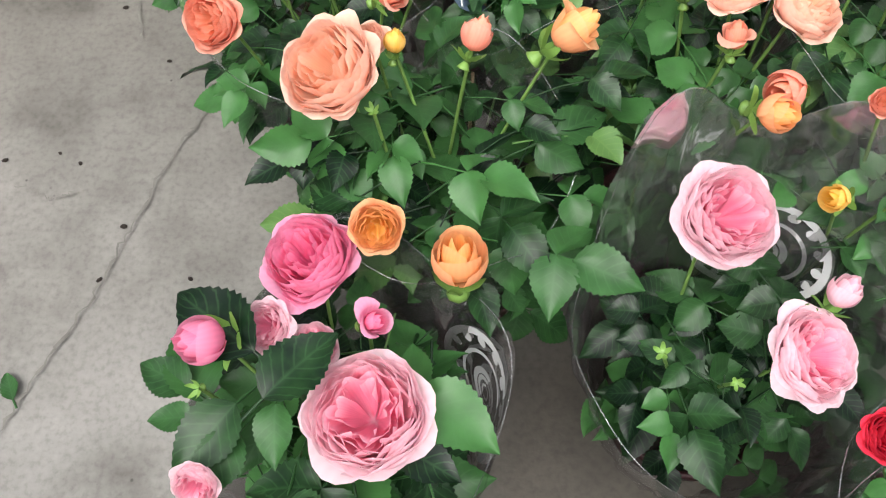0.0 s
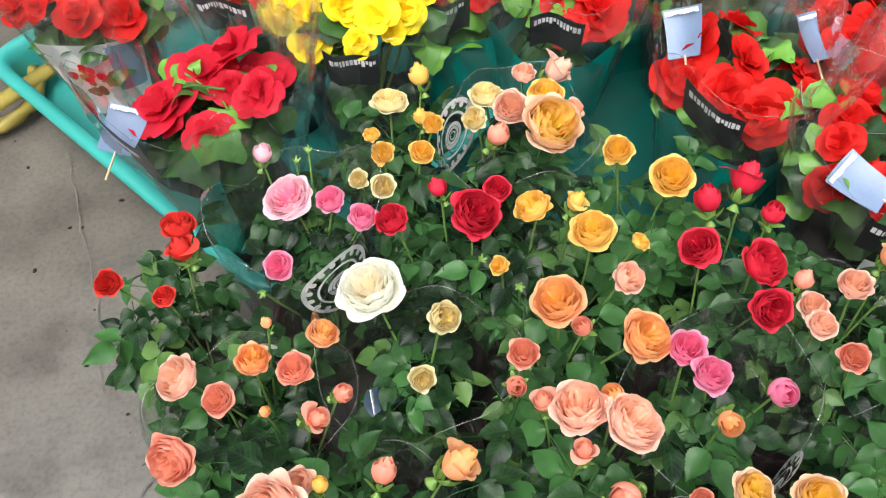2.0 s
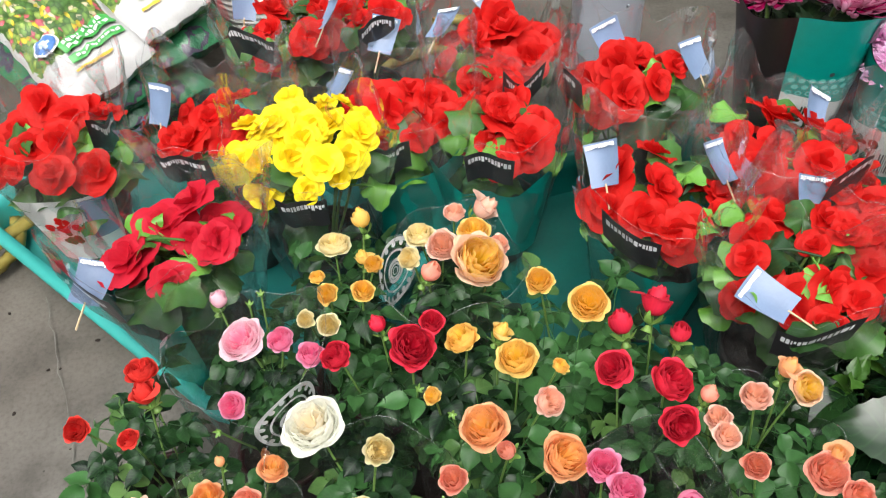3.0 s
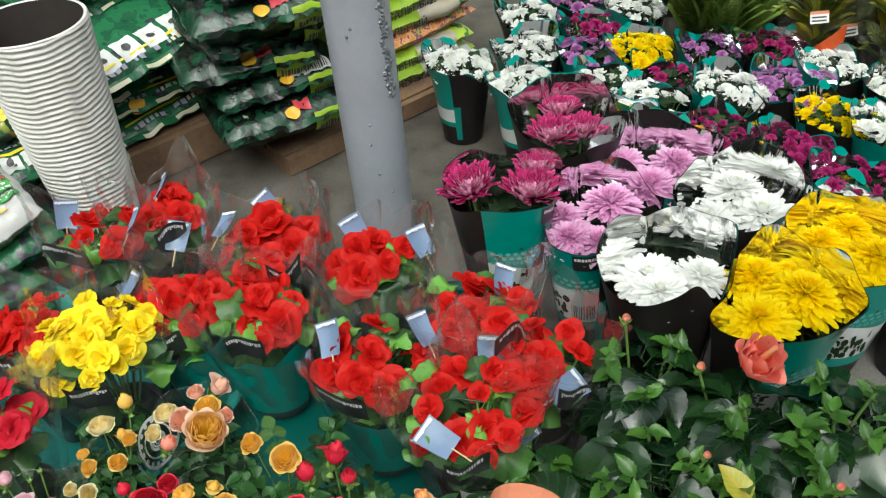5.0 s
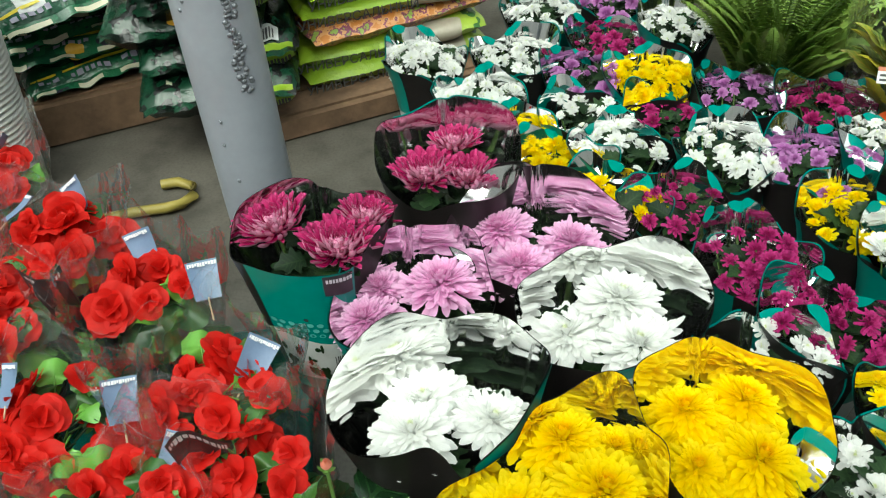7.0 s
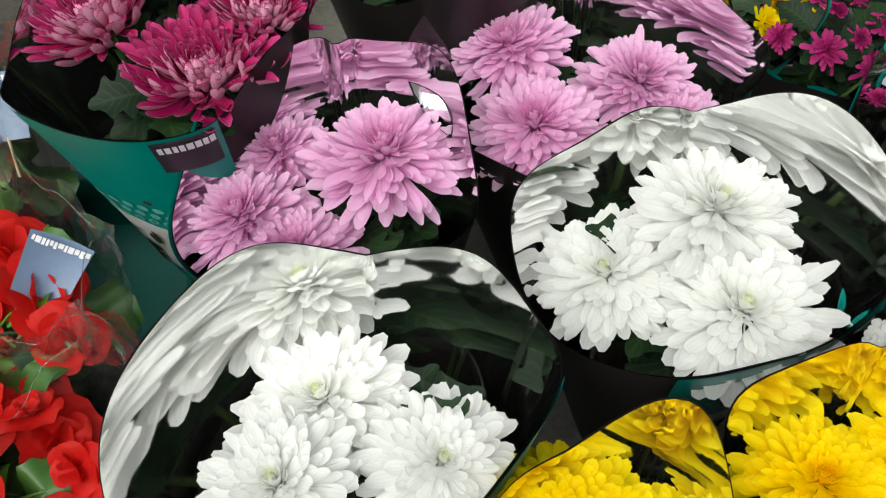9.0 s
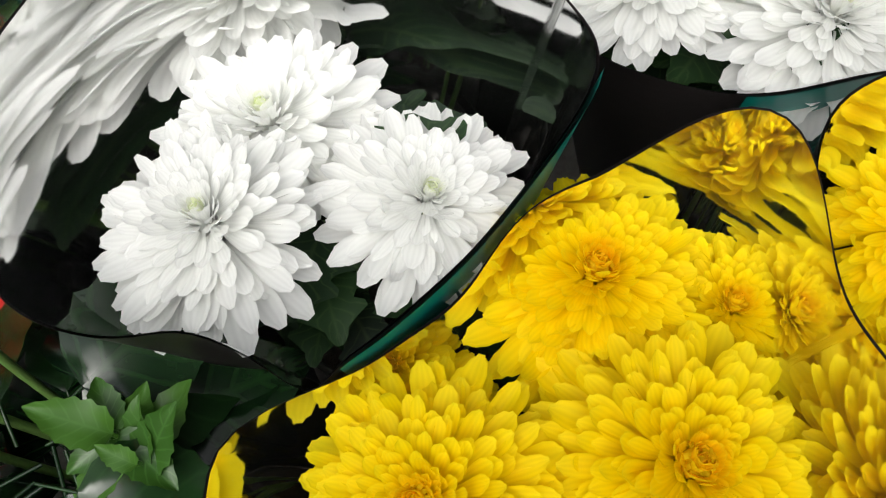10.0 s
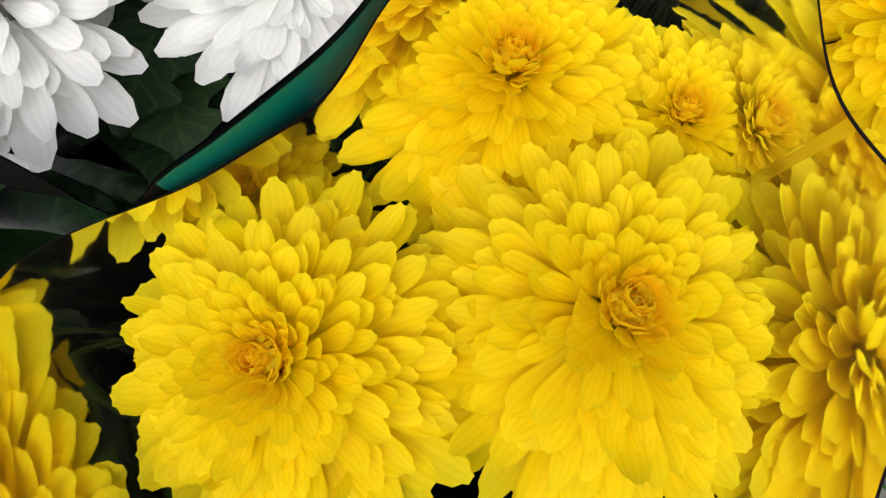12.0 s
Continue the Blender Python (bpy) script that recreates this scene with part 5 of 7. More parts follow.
def spray_pot(x, y, colour, seed, top=0.25, n=15, size=0.042, a=0.08, b=0.075, front=250, detail=False, label="", reach=0.072, buds=9):
    rng = random.Random(seed * 3 + 2)
    p = thing("potted_chrysanthemum", x, y, 0, 0, label or "potted spray chrysanthemum with many small " + colour + " flowers", "chrysanthemum", "spray chrysanthemums in printed sleeves")
    pot(p, 0.05, 0.042, 0.1)
    done = []
    for k in range(round(n * 0.95)):
        for _ in range(25):
            t, r = rng.uniform(0, math.tau), reach * math.sqrt(rng.random())
            if all((r * math.cos(t) - q[0]) ** 2 + (r * math.sin(t) - q[1]) ** 2 > (size * 0.68) ** 2 for q in done):
                break
        done.append((r * math.cos(t), r * math.sin(t)))
        c = Vector((r * math.cos(t), r * math.sin(t), top - 3 * r * r + rng.uniform(-0.014, 0.008)))
        nn = Vector((c.x * 6 + rng.uniform(-0.4, 0.4), c.y * 6 - 0.35 + rng.uniform(-0.4, 0.4), 1))
        piece("flower", MUM_SMALL[colour][k % 3], p, aim(c, nn, rng.uniform(0, 6)) @ Matrix.Scale(size * rng.uniform(0.26, 0.56), 4))
        if k % 2 == 0:
            stem(p, (c.x * 0.3, c.y * 0.3, 0.09), c, 0.0016, 0.006, seed * 30 + k)
    for k in range(buds):
        t, r = rng.uniform(0, math.tau), reach * math.sqrt(rng.random())
        nn = Vector((rng.uniform(-0.5, 0.5), rng.uniform(-0.7, 0.3), 1))
        piece("bud", BUD_HEADS[colour], p, aim((r * math.cos(t), r * math.sin(t), top - 0.012 - 2 * r * r), nn, 0) @ Matrix.Scale(size * rng.uniform(0.14, 0.24), 4))
    for k in range(30):
        aa, r = rng.uniform(0, 360), reach * rng.uniform(0.05, 0.55)
        leaf_at(p, "leaf", M_LEAVES[k % 3], (r * 0.8 * math.cos(radians(aa)), r * 0.8 * math.sin(radians(aa)), top - rng.uniform(0.014, 0.075) - 2 * r * r), aa - 90 + rng.uniform(-50, 50), rng.uniform(5, 50), rng.uniform(-25, 25), rng.uniform(0.5, 0.85))
    h = top - 0.015
    mum_sleeve(p, seed, a, b, rng.uniform(0, 90), h, wavy(radians(rng.uniform(60, 120)), 0.026, -0.012, seed, 0.013), front if detail else rng.choice((150, 200, 320, 20)), r_bot=0.05, detail=detail, lining=True, sides=(0, 180), tabs=True)
    return p


BUD_HEADS = {}
for c in ("white", "yellow", "mauve", "violet"):
    BUD_HEADS[c] = mum_mesh(c + "_mum_bud", MUM[c], 44, count=26, width=0.7, dome=0.75, droop=0.1, low=40, high=88, bend=0.8, incurve=80, nv=4, nu=2, small=0.5)

# ---- roses ----
rose_plant(-0.065, 0.115, "potted rose with large pale pink and pink flowers", [
    (-0.045, 0.100, 0.300, 0.068, "pink", "r"), (-0.083, 0.188, 0.285, 0.058, "hotpink", "r"), (-0.103, 0.15, 0.278, 0.03, "pink", "r"),
    (-0.077, 0.142, 0.272, 0.03, "pink", "r"), (-0.045, 0.151, 0.285, 0.014, "hotpink", "b"), (-0.128, 0.135, 0.30, 0.024, "hotpink", "b"),
    (-0.124, 0.066, 0.29, 0.026, "pink", "r"), (-0.132, 0.112, 0.29, 0.013, "pink", "g")], 34, 1, logo=-40, top=0.30, reach=0.095, smaller=1.2, mouth=(0.1, 0.085, 0.235), film=SMOKE, broad=((-0.105, 0.134, 0.285, 50, 8, 1.14), (-0.137, 0.116, 0.275, 60, 8, 0.67), (-0.133, 0.102, 0.275, -265, 8, 0.5), (-0.111, 0.107, 0.285, -221, 8, 0.89), (-0.09, 0.101, 0.318, -46, 8, 0.9), (-0.09, 0.106, 0.29, -174, 8, 0.61), (-0.031, 0.088, 0.285, -120, 8, 0.7), (-0.021, 0.116, 0.285, -130, 8, 0.98), (-0.13, 0.111, 0.272, 30, 8, 0.91), (-0.109, 0.094, 0.28, -214, 8, 0.75)))
rose_plant(0.165, 0.165, "potted rose with two quartered pale pink flowers", [
    (0.146, 0.217, 0.285, 0.062, "pink", "r"), (0.197, 0.150, 0.248, 0.058, "pink", "r"), (0.110, 0.150, 0.25, 0.014, "pink", "g"),
    (0.149, 0.132, 0.25, 0.011, "pink", "g"), (0.193, 0.173, 0.25, 0.016, "pink", "g"), (0.215, 0.186, 0.25, 0.018, "pink", "b")], 28, 2, top=0.235, logo=40, film=SMOKE, reach=0.07, smaller=0.95, mouth=(0.1, 0.092, 0.245), peaks=((120, 0.075, 28), (62, 0.05, 22), (20, 0.03, 16)))
rose_plant(0.275, 0.07, "potted rose with small red flowers in crumpled film", [
    (0.225, 0.105, 0.25, 0.03, "red", "r"), (0.19, 0.06, 0.24, 0.022, "red", "b"), (0.26, 0.05, 0.26, 0.035, "red", "r")], 18, 3)
rose_plant(-0.01, 0.265, "potted rose with a large peach flower and coral buds", [
    (-0.073, 0.278, 0.33, 0.062, "peach", "r"), (-0.054, 0.306, 0.318, 0.024, "peach", "r"), (-0.039, 0.301, 0.322, 0.012, "yellow", "b"),
    (0.006, 0.306, 0.322, 0.017, "coral", "b"), (0.058, 0.305, 0.328, 0.024, "orange", "b"), (-0.045, 0.196, 0.303, 0.03, "orange", "r"),
    (-0.002, 0.180, 0.30, 0.028, "orange", "b"), (-0.05, 0.262, 0.315, 0.011, "peach", "g")], 34, 4, top=0.30, reach=0.072, smaller=1.05, peaks=((-70, 0.03, 30),))
rose_plant(0.155, 0.315, "potted rose with peach flowers", [
    (0.150, 0.340, 0.33, 0.046, "peach", "r"), (0.188, 0.324, 0.33, 0.046, "peach", "r"), (0.177, 0.348, 0.325, 0.016, "orange", "b"),
    (0.149, 0.309, 0.32, 0.014, "coral", "b"), (0.17, 0.272, 0.32, 0.022, "coral", "b"), (0.164, 0.258, 0.32, 0.02, "orange", "b"), (0.126, 0.352, 0.315, 0.015, "coral", "b")], 30, 5, top=0.295)
rose_plant(0.145, 0.425, "potted rose with orange flowers", [
    (0.150, 0.434, 0.327, 0.044, "orange", "r"), (0.166, 0.41, 0.32, 0.015, "coral", "b"), (0.117, 0.392, 0.32, 0.026, "coral", "r"),
    (0.108, 0.366, 0.315, 0.016, "coral", "b"), (0.213, 0.452, 0.32, 0.03, "peach", "r"), (0.214, 0.394, 0.325, 0.044, "orange", "r")], 30, 6, top=0.29)
rose_plant(0.265, 0.355, "potted rose with small pink flowers", [
    (0.243, 0.384, 0.32, 0.032, "hotpink", "r"), (0.256, 0.360, 0.32, 0.032, "hotpink", "r"), (0.303, 0.339, 0.32, 0.022, "hotpink", "b"), (0.258, 0.321, 0.318, 0.018, "orange", "b")], 26, 7, top=0.285, logo=300, mouth=(0.082, 0.072, 0.285))
rose_plant(0.265, 0.245, "potted rose with yellow-peach flowers and coral buds", [
    (0.300, 0.257, 0.325, 0.038, "yellowpink", "r"), (0.260, 0.270, 0.32, 0.03, "yellowpink", "r"), (0.222, 0.266, 0.32, 0.018, "coral", "r"),
    (0.238, 0.221, 0.32, 0.02, "coral", "r"), (0.247, 0.240, 0.32, 0.014, "orange", "b"), (0.196, 0.219, 0.30, 0.015, "yellow", "b")], 28, 8, top=0.285)
rose_plant(0.035, 0.425, "potted rose with a large white and cream flowers", [
    (0.001, 0.461, 0.328, 0.056, "white", "r"), (0.059, 0.417, 0.34, 0.028, "cream", "r"), (0.038, 0.376, 0.322, 0.022, "cream", "r")], 30, 9, top=0.295, mouth=(0.082, 0.072, 0.27))
rose_plant(-0.10, 0.40, "potted rose with coral and orange flowers", [
    (-0.160, 0.418, 0.282, 0.042, "peach", "r"), (-0.156, 0.343, 0.29, 0.042, "coral", "r"), (-0.126, 0.396, 0.28, 0.028, "coral", "r"),
    (-0.099, 0.430, 0.28, 0.032, "orange", "r"), (-0.065, 0.418, 0.28, 0.031, "coral", "r"), (-0.041, 0.450, 0.28, 0.028, "orange", "r"),
    (-0.026, 0.391, 0.28, 0.015, "coral", "b"), (-0.047, 0.371, 0.28, 0.017, "coral", "b"), (-0.086, 0.379, 0.285, 0.009, "orange", "b"), (-0.088, 0.46, 0.285, 0.009, "orange", "b")], 28, 10, top=0.255, logo=60, reach=0.065, smaller=0.85)
rose_plant(-0.195, 0.545, "potted rose with scarlet flowers at the edge of the floor", [
    (-0.247, 0.547, 0.24, 0.028, "scarlet", "r"), (-0.193, 0.528, 0.24, 0.022, "scarlet", "r"), (-0.180, 0.593, 0.262, 0.036, "scarlet", "r"), (-0.176, 0.568, 0.255, 0.022, "scarlet", "b")], 24, 11, top=0.225, reach=0.05, smaller=0.75)
rose_plant(-0.065, 0.585, "potted rose with pink flowers", [
    (-0.075, 0.603, 0.28, 0.048, "pink", "r"), (-0.034, 0.594, 0.28, 0.03, "hotpink", "r"), (-0.003, 0.571, 0.28, 0.03, "hotpink", "r"),
    (-0.081, 0.522, 0.28, 0.028, "hotpink", "r"), (-0.099, 0.658, 0.28, 0.018, "pink", "b"), (-0.066, 0.648, 0.28, 0.012, "pink", "g"), (-0.055, 0.66, 0.28, 0.012, "pink", "g"), (-0.096, 0.5, 0.27, 0.012, "pink", "g")], 20, 12, top=0.25, logo=300, reach=0.062, mouth=(0.08, 0.07, 0.285))
rose_plant(0.075, 0.535, "potted rose with deep red flowers", [
    (0.022, 0.557, 0.29, 0.034, "red", "r"), (0.099, 0.547, 0.302, 0.048, "red", "r"), (0.121, 0.575, 0.30, 0.026, "red", "r"), (0.067, 0.580, 0.30, 0.016, "red", "b"), (0.10, 0.508, 0.285, 0.012, "red", "g")], 28, 13, top=0.27)
rose_plant(0.03, 0.665, "potted rose with small cream and yellow flowers", [
    (-0.006, 0.607, 0.29, 0.02, "cream", "r"), (0.017, 0.596, 0.29, 0.024, "cream", "r"), (0.009, 0.654, 0.30, 0.018, "yellow", "r"), (0.018, 0.629, 0.30, 0.024, "yellow", "r"),
    (0.056, 0.627, 0.30, 0.025, "yellow", "r"), (0.069, 0.662, 0.30, 0.022, "yellow", "r"), (0.058, 0.675, 0.297, 0.014, "yellow", "b"), (0.029, 0.70, 0.30, 0.038, "cream", "r"), (0.061, 0.731, 0.30, 0.02, "yellow", "b")], 26, 14, top=0.275)
rose_plant(0.155, 0.66, "potted rose with yellow flowers edged in pink", [
    (0.122, 0.678, 0.32, 0.034, "cream", "r"), (0.107, 0.645, 0.32, 0.026, "cream", "r"), (0.144, 0.657, 0.32, 0.036, "peach", "r"), (0.179, 0.668, 0.325, 0.036, "yellow", "r"),
    (0.178, 0.622, 0.33, 0.062, "yellowpink", "r"), (0.202, 0.648, 0.32, 0.024, "peach", "r"), (0.127, 0.624, 0.318, 0.02, "coral", "b"), (0.163, 0.703, 0.32, 0.026, "peach", "r"), (0.196, 0.702, 0.32, 0.024, "peach", "b")], 26, 15, top=0.285, logo=150, mouth=(0.082, 0.072, 0.285))
rose_plant(0.175, 0.515, "potted rose with orange-yellow flowers", [
    (0.145, 0.535, 0.32, 0.036, "yellow", "r"), (0.184, 0.535, 0.32, 0.016, "yellow", "b"), (0.193, 0.505, 0.32, 0.04, "yellow", "r"), (0.232, 0.491, 0.315, 0.018, "yellow", "r"), (0.110, 0.482, 0.31, 0.018, "yellow", "r"), (0.126, 0.465, 0.30, 0.012, "yellow", "g")], 30, 16, top=0.285)
rose_plant(0.265, 0.575, "potted rose with golden yellow flowers", [
    (0.233, 0.592, 0.32, 0.03, "yellow", "r"), (0.274, 0.555, 0.322, 0.04, "yellow", "r")], 28, 17, top=0.285)
rose_plant(0.315, 0.475, "potted rose with deep red flowers", [
    (0.277, 0.478, 0.32, 0.036, "red", "r"), (0.298, 0.526, 0.32, 0.022, "red", "b"), (0.338, 0.544, 0.32, 0.026, "red", "b"), (0.349, 0.506, 0.32, 0.019, "red", "b"),
    (0.326, 0.455, 0.322, 0.043, "red", "r"), (0.318, 0.411, 0.32, 0.036, "red", "r")], 28, 18, top=0.285)
rose_plant(0.395, 0.425, "potted rose with peach-pink flowers", [
    (0.354, 0.439, 0.315, 0.015, "coral", "b"), (0.354, 0.415, 0.315, 0.025, "peach", "r"), (0.356, 0.397, 0.315, 0.025, "peach", "r"), (0.392, 0.428, 0.32, 0.03, "peach", "r"), (0.431, 0.451, 0.32, 0.018, "orange", "b"), (0.440, 0.428, 0.32, 0.032, "yellowpink", "r")], 28, 19, top=0.285)
rose_plant(0.425, 0.325, "potted rose with coral flowers", [
    (0.369, 0.366, 0.315, 0.025, "coral", "r"), (0.422, 0.348, 0.32, 0.036, "coral", "r"), (0.437, 0.325, 0.32, 0.028, "coral", "r"), (0.435, 0.362, 0.32, 0.016, "orange", "b"), (0.39, 0.29, 0.31, 0.026, "coral", "r")], 28, 20, top=0.285)

for args, kw in ROSE_PLANTS:
    grow_rose(*args, **kw)

card_stand = thing("plant_label", -0.005, 0.385, 0.0, 20, "pale blue card label on a stick among the potted roses", "plant label")
plant_tag(card_stand, 0.0, 0.0, 0.295, 40, 8, 71, 0.022, 0.07)
g = Geo()
g.tube([(0.0, -0.03, 0.22), (0.0, -0.02, 0.0)], 0.0014, 5)
part("stake", g, STICK, card_stand)

# ---- begonias, in and beside the teal tray ----
tray = thing("plant_tray", -0.335, 0.865, 0, -47, "shallow teal plastic plant tray with a rolled rim", "tray")
L, W, H = 0.62, 0.42, 0.07


def tray_ring(off, z):
    pts = []
    for cx, cy, a0 in ((L / 2 - 0.04, 0.04, -90), (L / 2 - 0.04, W - 0.04, 0), (-L / 2 + 0.04, W - 0.04, 90), (-L / 2 + 0.04, 0.04, 180)):
        for k in range(7):
            a = radians(a0 + 15 * k)
            pts.append((cx + (0.04 + off) * math.cos(a), cy + (0.04 + off) * math.sin(a), z))
    return pts


# added tray: its dark teal stands in for sleeve print between the begonias
tray2 = thing("plant_tray", 0.13, 0.60, 0, 12, "shallow teal tray added under the begonias in place of printed sleeves", "tray")
levels = [(-0.012, 0.0), (0.0, H - 0.012), (0.012, H - 0.012), (0.016, H - 0.004), (0.010, H), (-0.004, H), (-0.008, H - 0.02), (-0.018, 0.008)]
rings = [tray_ring(o, z) for o, z in levels]
g = Geo()
g.sheet(lambda u, v: rings[round(v * 7)][round(u * 28) % 28], 28, 7, loop=True)
tray_wall = g.mesh("tray_wall", TEAL_TRAY)
g = Geo()
g.fan(tray_ring(-0.018, 0.008))
tray_floor = g.mesh("tray_bottom", TEAL_TRAY)
piece("wall", tray_wall, tray)
piece("bottom", tray_floor, tray)
g = Geo()
g.sheet(lambda u, v: rings[round(v * 7)][round(u * 28) % 28], 28, 7, loop=True)
part("wall", g, DARK_TEAL, tray2)
g = Geo()
g.fan(tray_ring(-0.018, 0.008))
part("bottom", g, DARK_TEAL, tray2)
tray2.matrix_basis = pose(0.40, 0.62, 0.001, 0, 0, 10)

B = 0.01
begonia_plant(-0.35, 1.03, seed=1, n=13, reach=0.085, top=0.29, labels=(330,), tags=(), base=B, leaves=18, picture=275)
begonia_plant(-0.16, 0.77, "crimson", seed=2, n=11, reach=0.06, top=0.30, labels=(215,), tags=((190, 0.29, 20, -35),), base=B, teal=True)
begonia_plant(-0.115, 0.985, seed=3, n=13, top=0.29, labels=(250,), tags=((300, 0.31, -15, -25), (150, 0.33, 10, -15)), base=B)
begonia_plant(0.0, 0.90, "yellow", seed=4, n=30, reach=0.085, top=0.335, labels=(265,), size=0.045, base=B)
begonia_plant(-0.03, 1.235, seed=5, n=11, top=0.28, labels=(250,), tags=((130, 0.31, 5, -10), (350, 0.32, -20, -20)))
begonia_plant(0.085, 1.25, seed=6, n=12, top=0.285, labels=(285,), tags=((80, 0.31, -15, -15), (300, 0.3, -25, -25)))
begonia_plant(0.135, 0.985, seed=7, n=14, top=0.29, labels=(250,), tags=((150, 0.32, -20, -25),), teal=True)
begonia_plant(0.275, 1.10, seed=8, n=15, top=0.295, reach=0.078, labels=(285,), tags=((90, 0.32, 10, -15), (130, 0.31, -30, -20)))
begonia_plant(0.25, 0.935, seed=9, n=13, top=0.285, labels=(255,), teal=True)
begonia_plant(0.455, 0.985, seed=10, n=13, top=0.285, labels=(200,), tags=((20, 0.31, -15, -15), (110, 0.32, 5, -15)))
begonia_plant(0.42, 0.76, seed=11, n=12, fresh=3, top=0.29, labels=(235,), tags=((140, 0.32, 10, -12), (30, 0.31, -15, -20)), teal=True)
begonia_plant(0.595, 0.815, seed=12, n=13, fresh=3, top=0.285, reach=0.075, labels=(285,), tags=((40, 0.31, -30, -30), (270, 0.3, -10, -20)))
begonia_plant(0.66, 0.70, seed=13, n=11, top=0.285, labels=(285,), tags=((300, 0.28, -60, -30),))
begonia_plant(0.535, 0.62, seed=14, n=14, fresh=6, reach=0.08, size=0.052, top=0.295, labels=(250,), tags=((200, 0.3, 30, -35), (340, 0.26, -70, -20)), teal=False, leaves=24, picture=285)

# ---- chrysanthemums with large flowers ----
mum_pot(0.705, 1.005, "magenta", [(0.64, 1.035, 0.352, 0.096), (0.742, 0.992, 0.352, 0.1), (0.772, 1.052, 0.35, 0.074)], 0.115, 0.1, -10, 0.375, 275, 201, 90, "chrysanthemum with magenta flowers with paler undersides", high=-0.022, low=-0.022, press=((-31, 0.09),))
mum_pot(0.875, 1.18, "magenta", [(0.838, 1.165, 0.34, 0.092), (0.900, 1.165, 0.335, 0.084), (0.88, 1.235, 0.345, 0.075)], 0.105, 0.1, 0, 0.345, 100, 202, 100, "chrysanthemum with deep magenta flowers", high=0.03, low=-0.02)
mum_pot(0.84, 0.928, "lilac", [(0.875, 0.958, 0.318, 0.095), (0.778, 0.905, 0.298, 0.08), (0.825, 0.88, 0.295, 0.08), (0.79, 0.965, 0.295, 0.07)], 0.115, 0.09, 15, 0.32, 215, 203, 90, "chrysanthemum with lilac pink flowers", high=0.03, low=-0.03, press=((149, 0.085), (29, 0.1), (288, 0.078)))
mum_pot(1.005, 1.05, "lilac", [(0.945, 1.09, 0.295, 0.085), (1.05, 1.068, 0.29, 0.085), (0.975, 1.01, 0.295, 0.085), (1.08, 1.03, 0.28, 0.07)], 0.125, 0.098, -10, 0.305, 300, 204, 90, "chrysanthemum with lilac pink flowers", high=0.035, low=-0.02, press=((-59, 0.085),))
mum_pot(0.898, 0.752, "white", [(0.866, 0.781, 0.298, 0.096), (0.858, 0.72, 0.317, 0.084), (0.949, 0.749, 0.302, 0.082)], 0.115, 0.107, 35, 0.335, 336, 205, 125, "chrysanthemum with white flowers and greenish centres", high=0.022, low=-0.008, press=((-34, 0.084), (108, 0.098), (-98, 0.1)), card=False, bumps=((-148, 0.017, 0, 28), (-97, -0.008, 0.018, 13), (-78, 0.008, -0.014, 6)))
mum_pot(1.088, 0.908, "white", [(1.031, 0.895, 0.287, 0.088), (1.105, 0.946, 0.306, 0.1), (1.12, 0.873, 0.297, 0.1)], 0.12, 0.1, 0, 0.32, 310, 206, 90, "chrysanthemum with white flowers and greenish centres", high=0.02, low=-0.03, press=((121, 0.084), (-62, 0.094)))
mum_pot(1.022, 0.667, "yellow", [(1.021, 0.724, 0.305, 0.088), (0.966, 0.622, 0.318, 0.086), (1.060, 0.650, 0.322, 0.1), (1.079, 0.722, 0.288, 0.066), (0.955, 0.665, 0.276, 0.05)], 0.145, 0.115, 20, 0.33, 268, 207, -30, "chrysanthemum with large yellow flowers", leaves=10, high=0.022, low=-0.014, press=((138, 0.066), (3, 0.084)), flare=0.011, bumps=((-165, 0.022, 0.004, 9),))
mum_pot(1.185, 0.732, "yellow", [(1.155, 0.765, 0.304, 0.076), (1.228, 0.705, 0.302, 0.088), (1.16, 0.694, 0.296, 0.07), (1.23, 0.788, 0.296, 0.08)], 0.115, 0.1, 0, 0.325, 285, 208, 90, "chrysanthemum with large yellow flowers", leaves=12, high=0.012, low=-0.03, press=((195, 0.079), (118, 0.098)))

# ---- spray chrysanthemums ----
spray_pot(1.355, 0.70, "white", 1, 0.265, 9, 0.05, detail=True, front=255, buds=12)
spray_pot(1.475, 0.605, "yellow", 2, 0.25, 16, 0.052, detail=True, front=250)
spray_pot(1.455, 0.80, "yellow", 3, 0.25, 17, 0.045)
spray_pot(1.29, 0.885, "white", 4, 0.235, 9, 0.045)
spray_pot(1.38, 0.965, "violet", 5, 0.24, 17, 0.044)
spray_pot(1.31, 1.085, "violet", 6, 0.24, 17, 0.044)
spray_pot(1.225, 1.22, "violet", 7, 0.225, 13, 0.042)
spray_pot(1.585, 0.965, "violet", 8, 0.21, 12, 0.04)
spray_pot(1.54, 1.08, "white", 9, 0.25, 10, 0.06)
spray_pot(1.485, 1.19, "yellow", 10, 0.23, 14, 0.046)
spray_pot(1.12, 1.235, "yellow", 11, 0.22, 12, 0.045)
spray_pot(1.045, 1.335, "yellow", 12, 0.22, 13, 0.045)
spray_pot(0.965, 1.43, "yellow", 13, 0.22, 14, 0.045)
spray_pot(1.155, 1.385, "white", 14, 0.225, 14, 0.046)
spray_pot(1.33, 1.37, "white", 15, 0.23, 16, 0.048)
spray_pot(1.46, 1.33, "mauve", 16, 0.235, 16, 0.046)
spray_pot(1.60, 1.39, "white", 17, 0.225, 16, 0.046)
spray_pot(1.69, 1.26, "white", 18, 0.22, 14, 0.05)
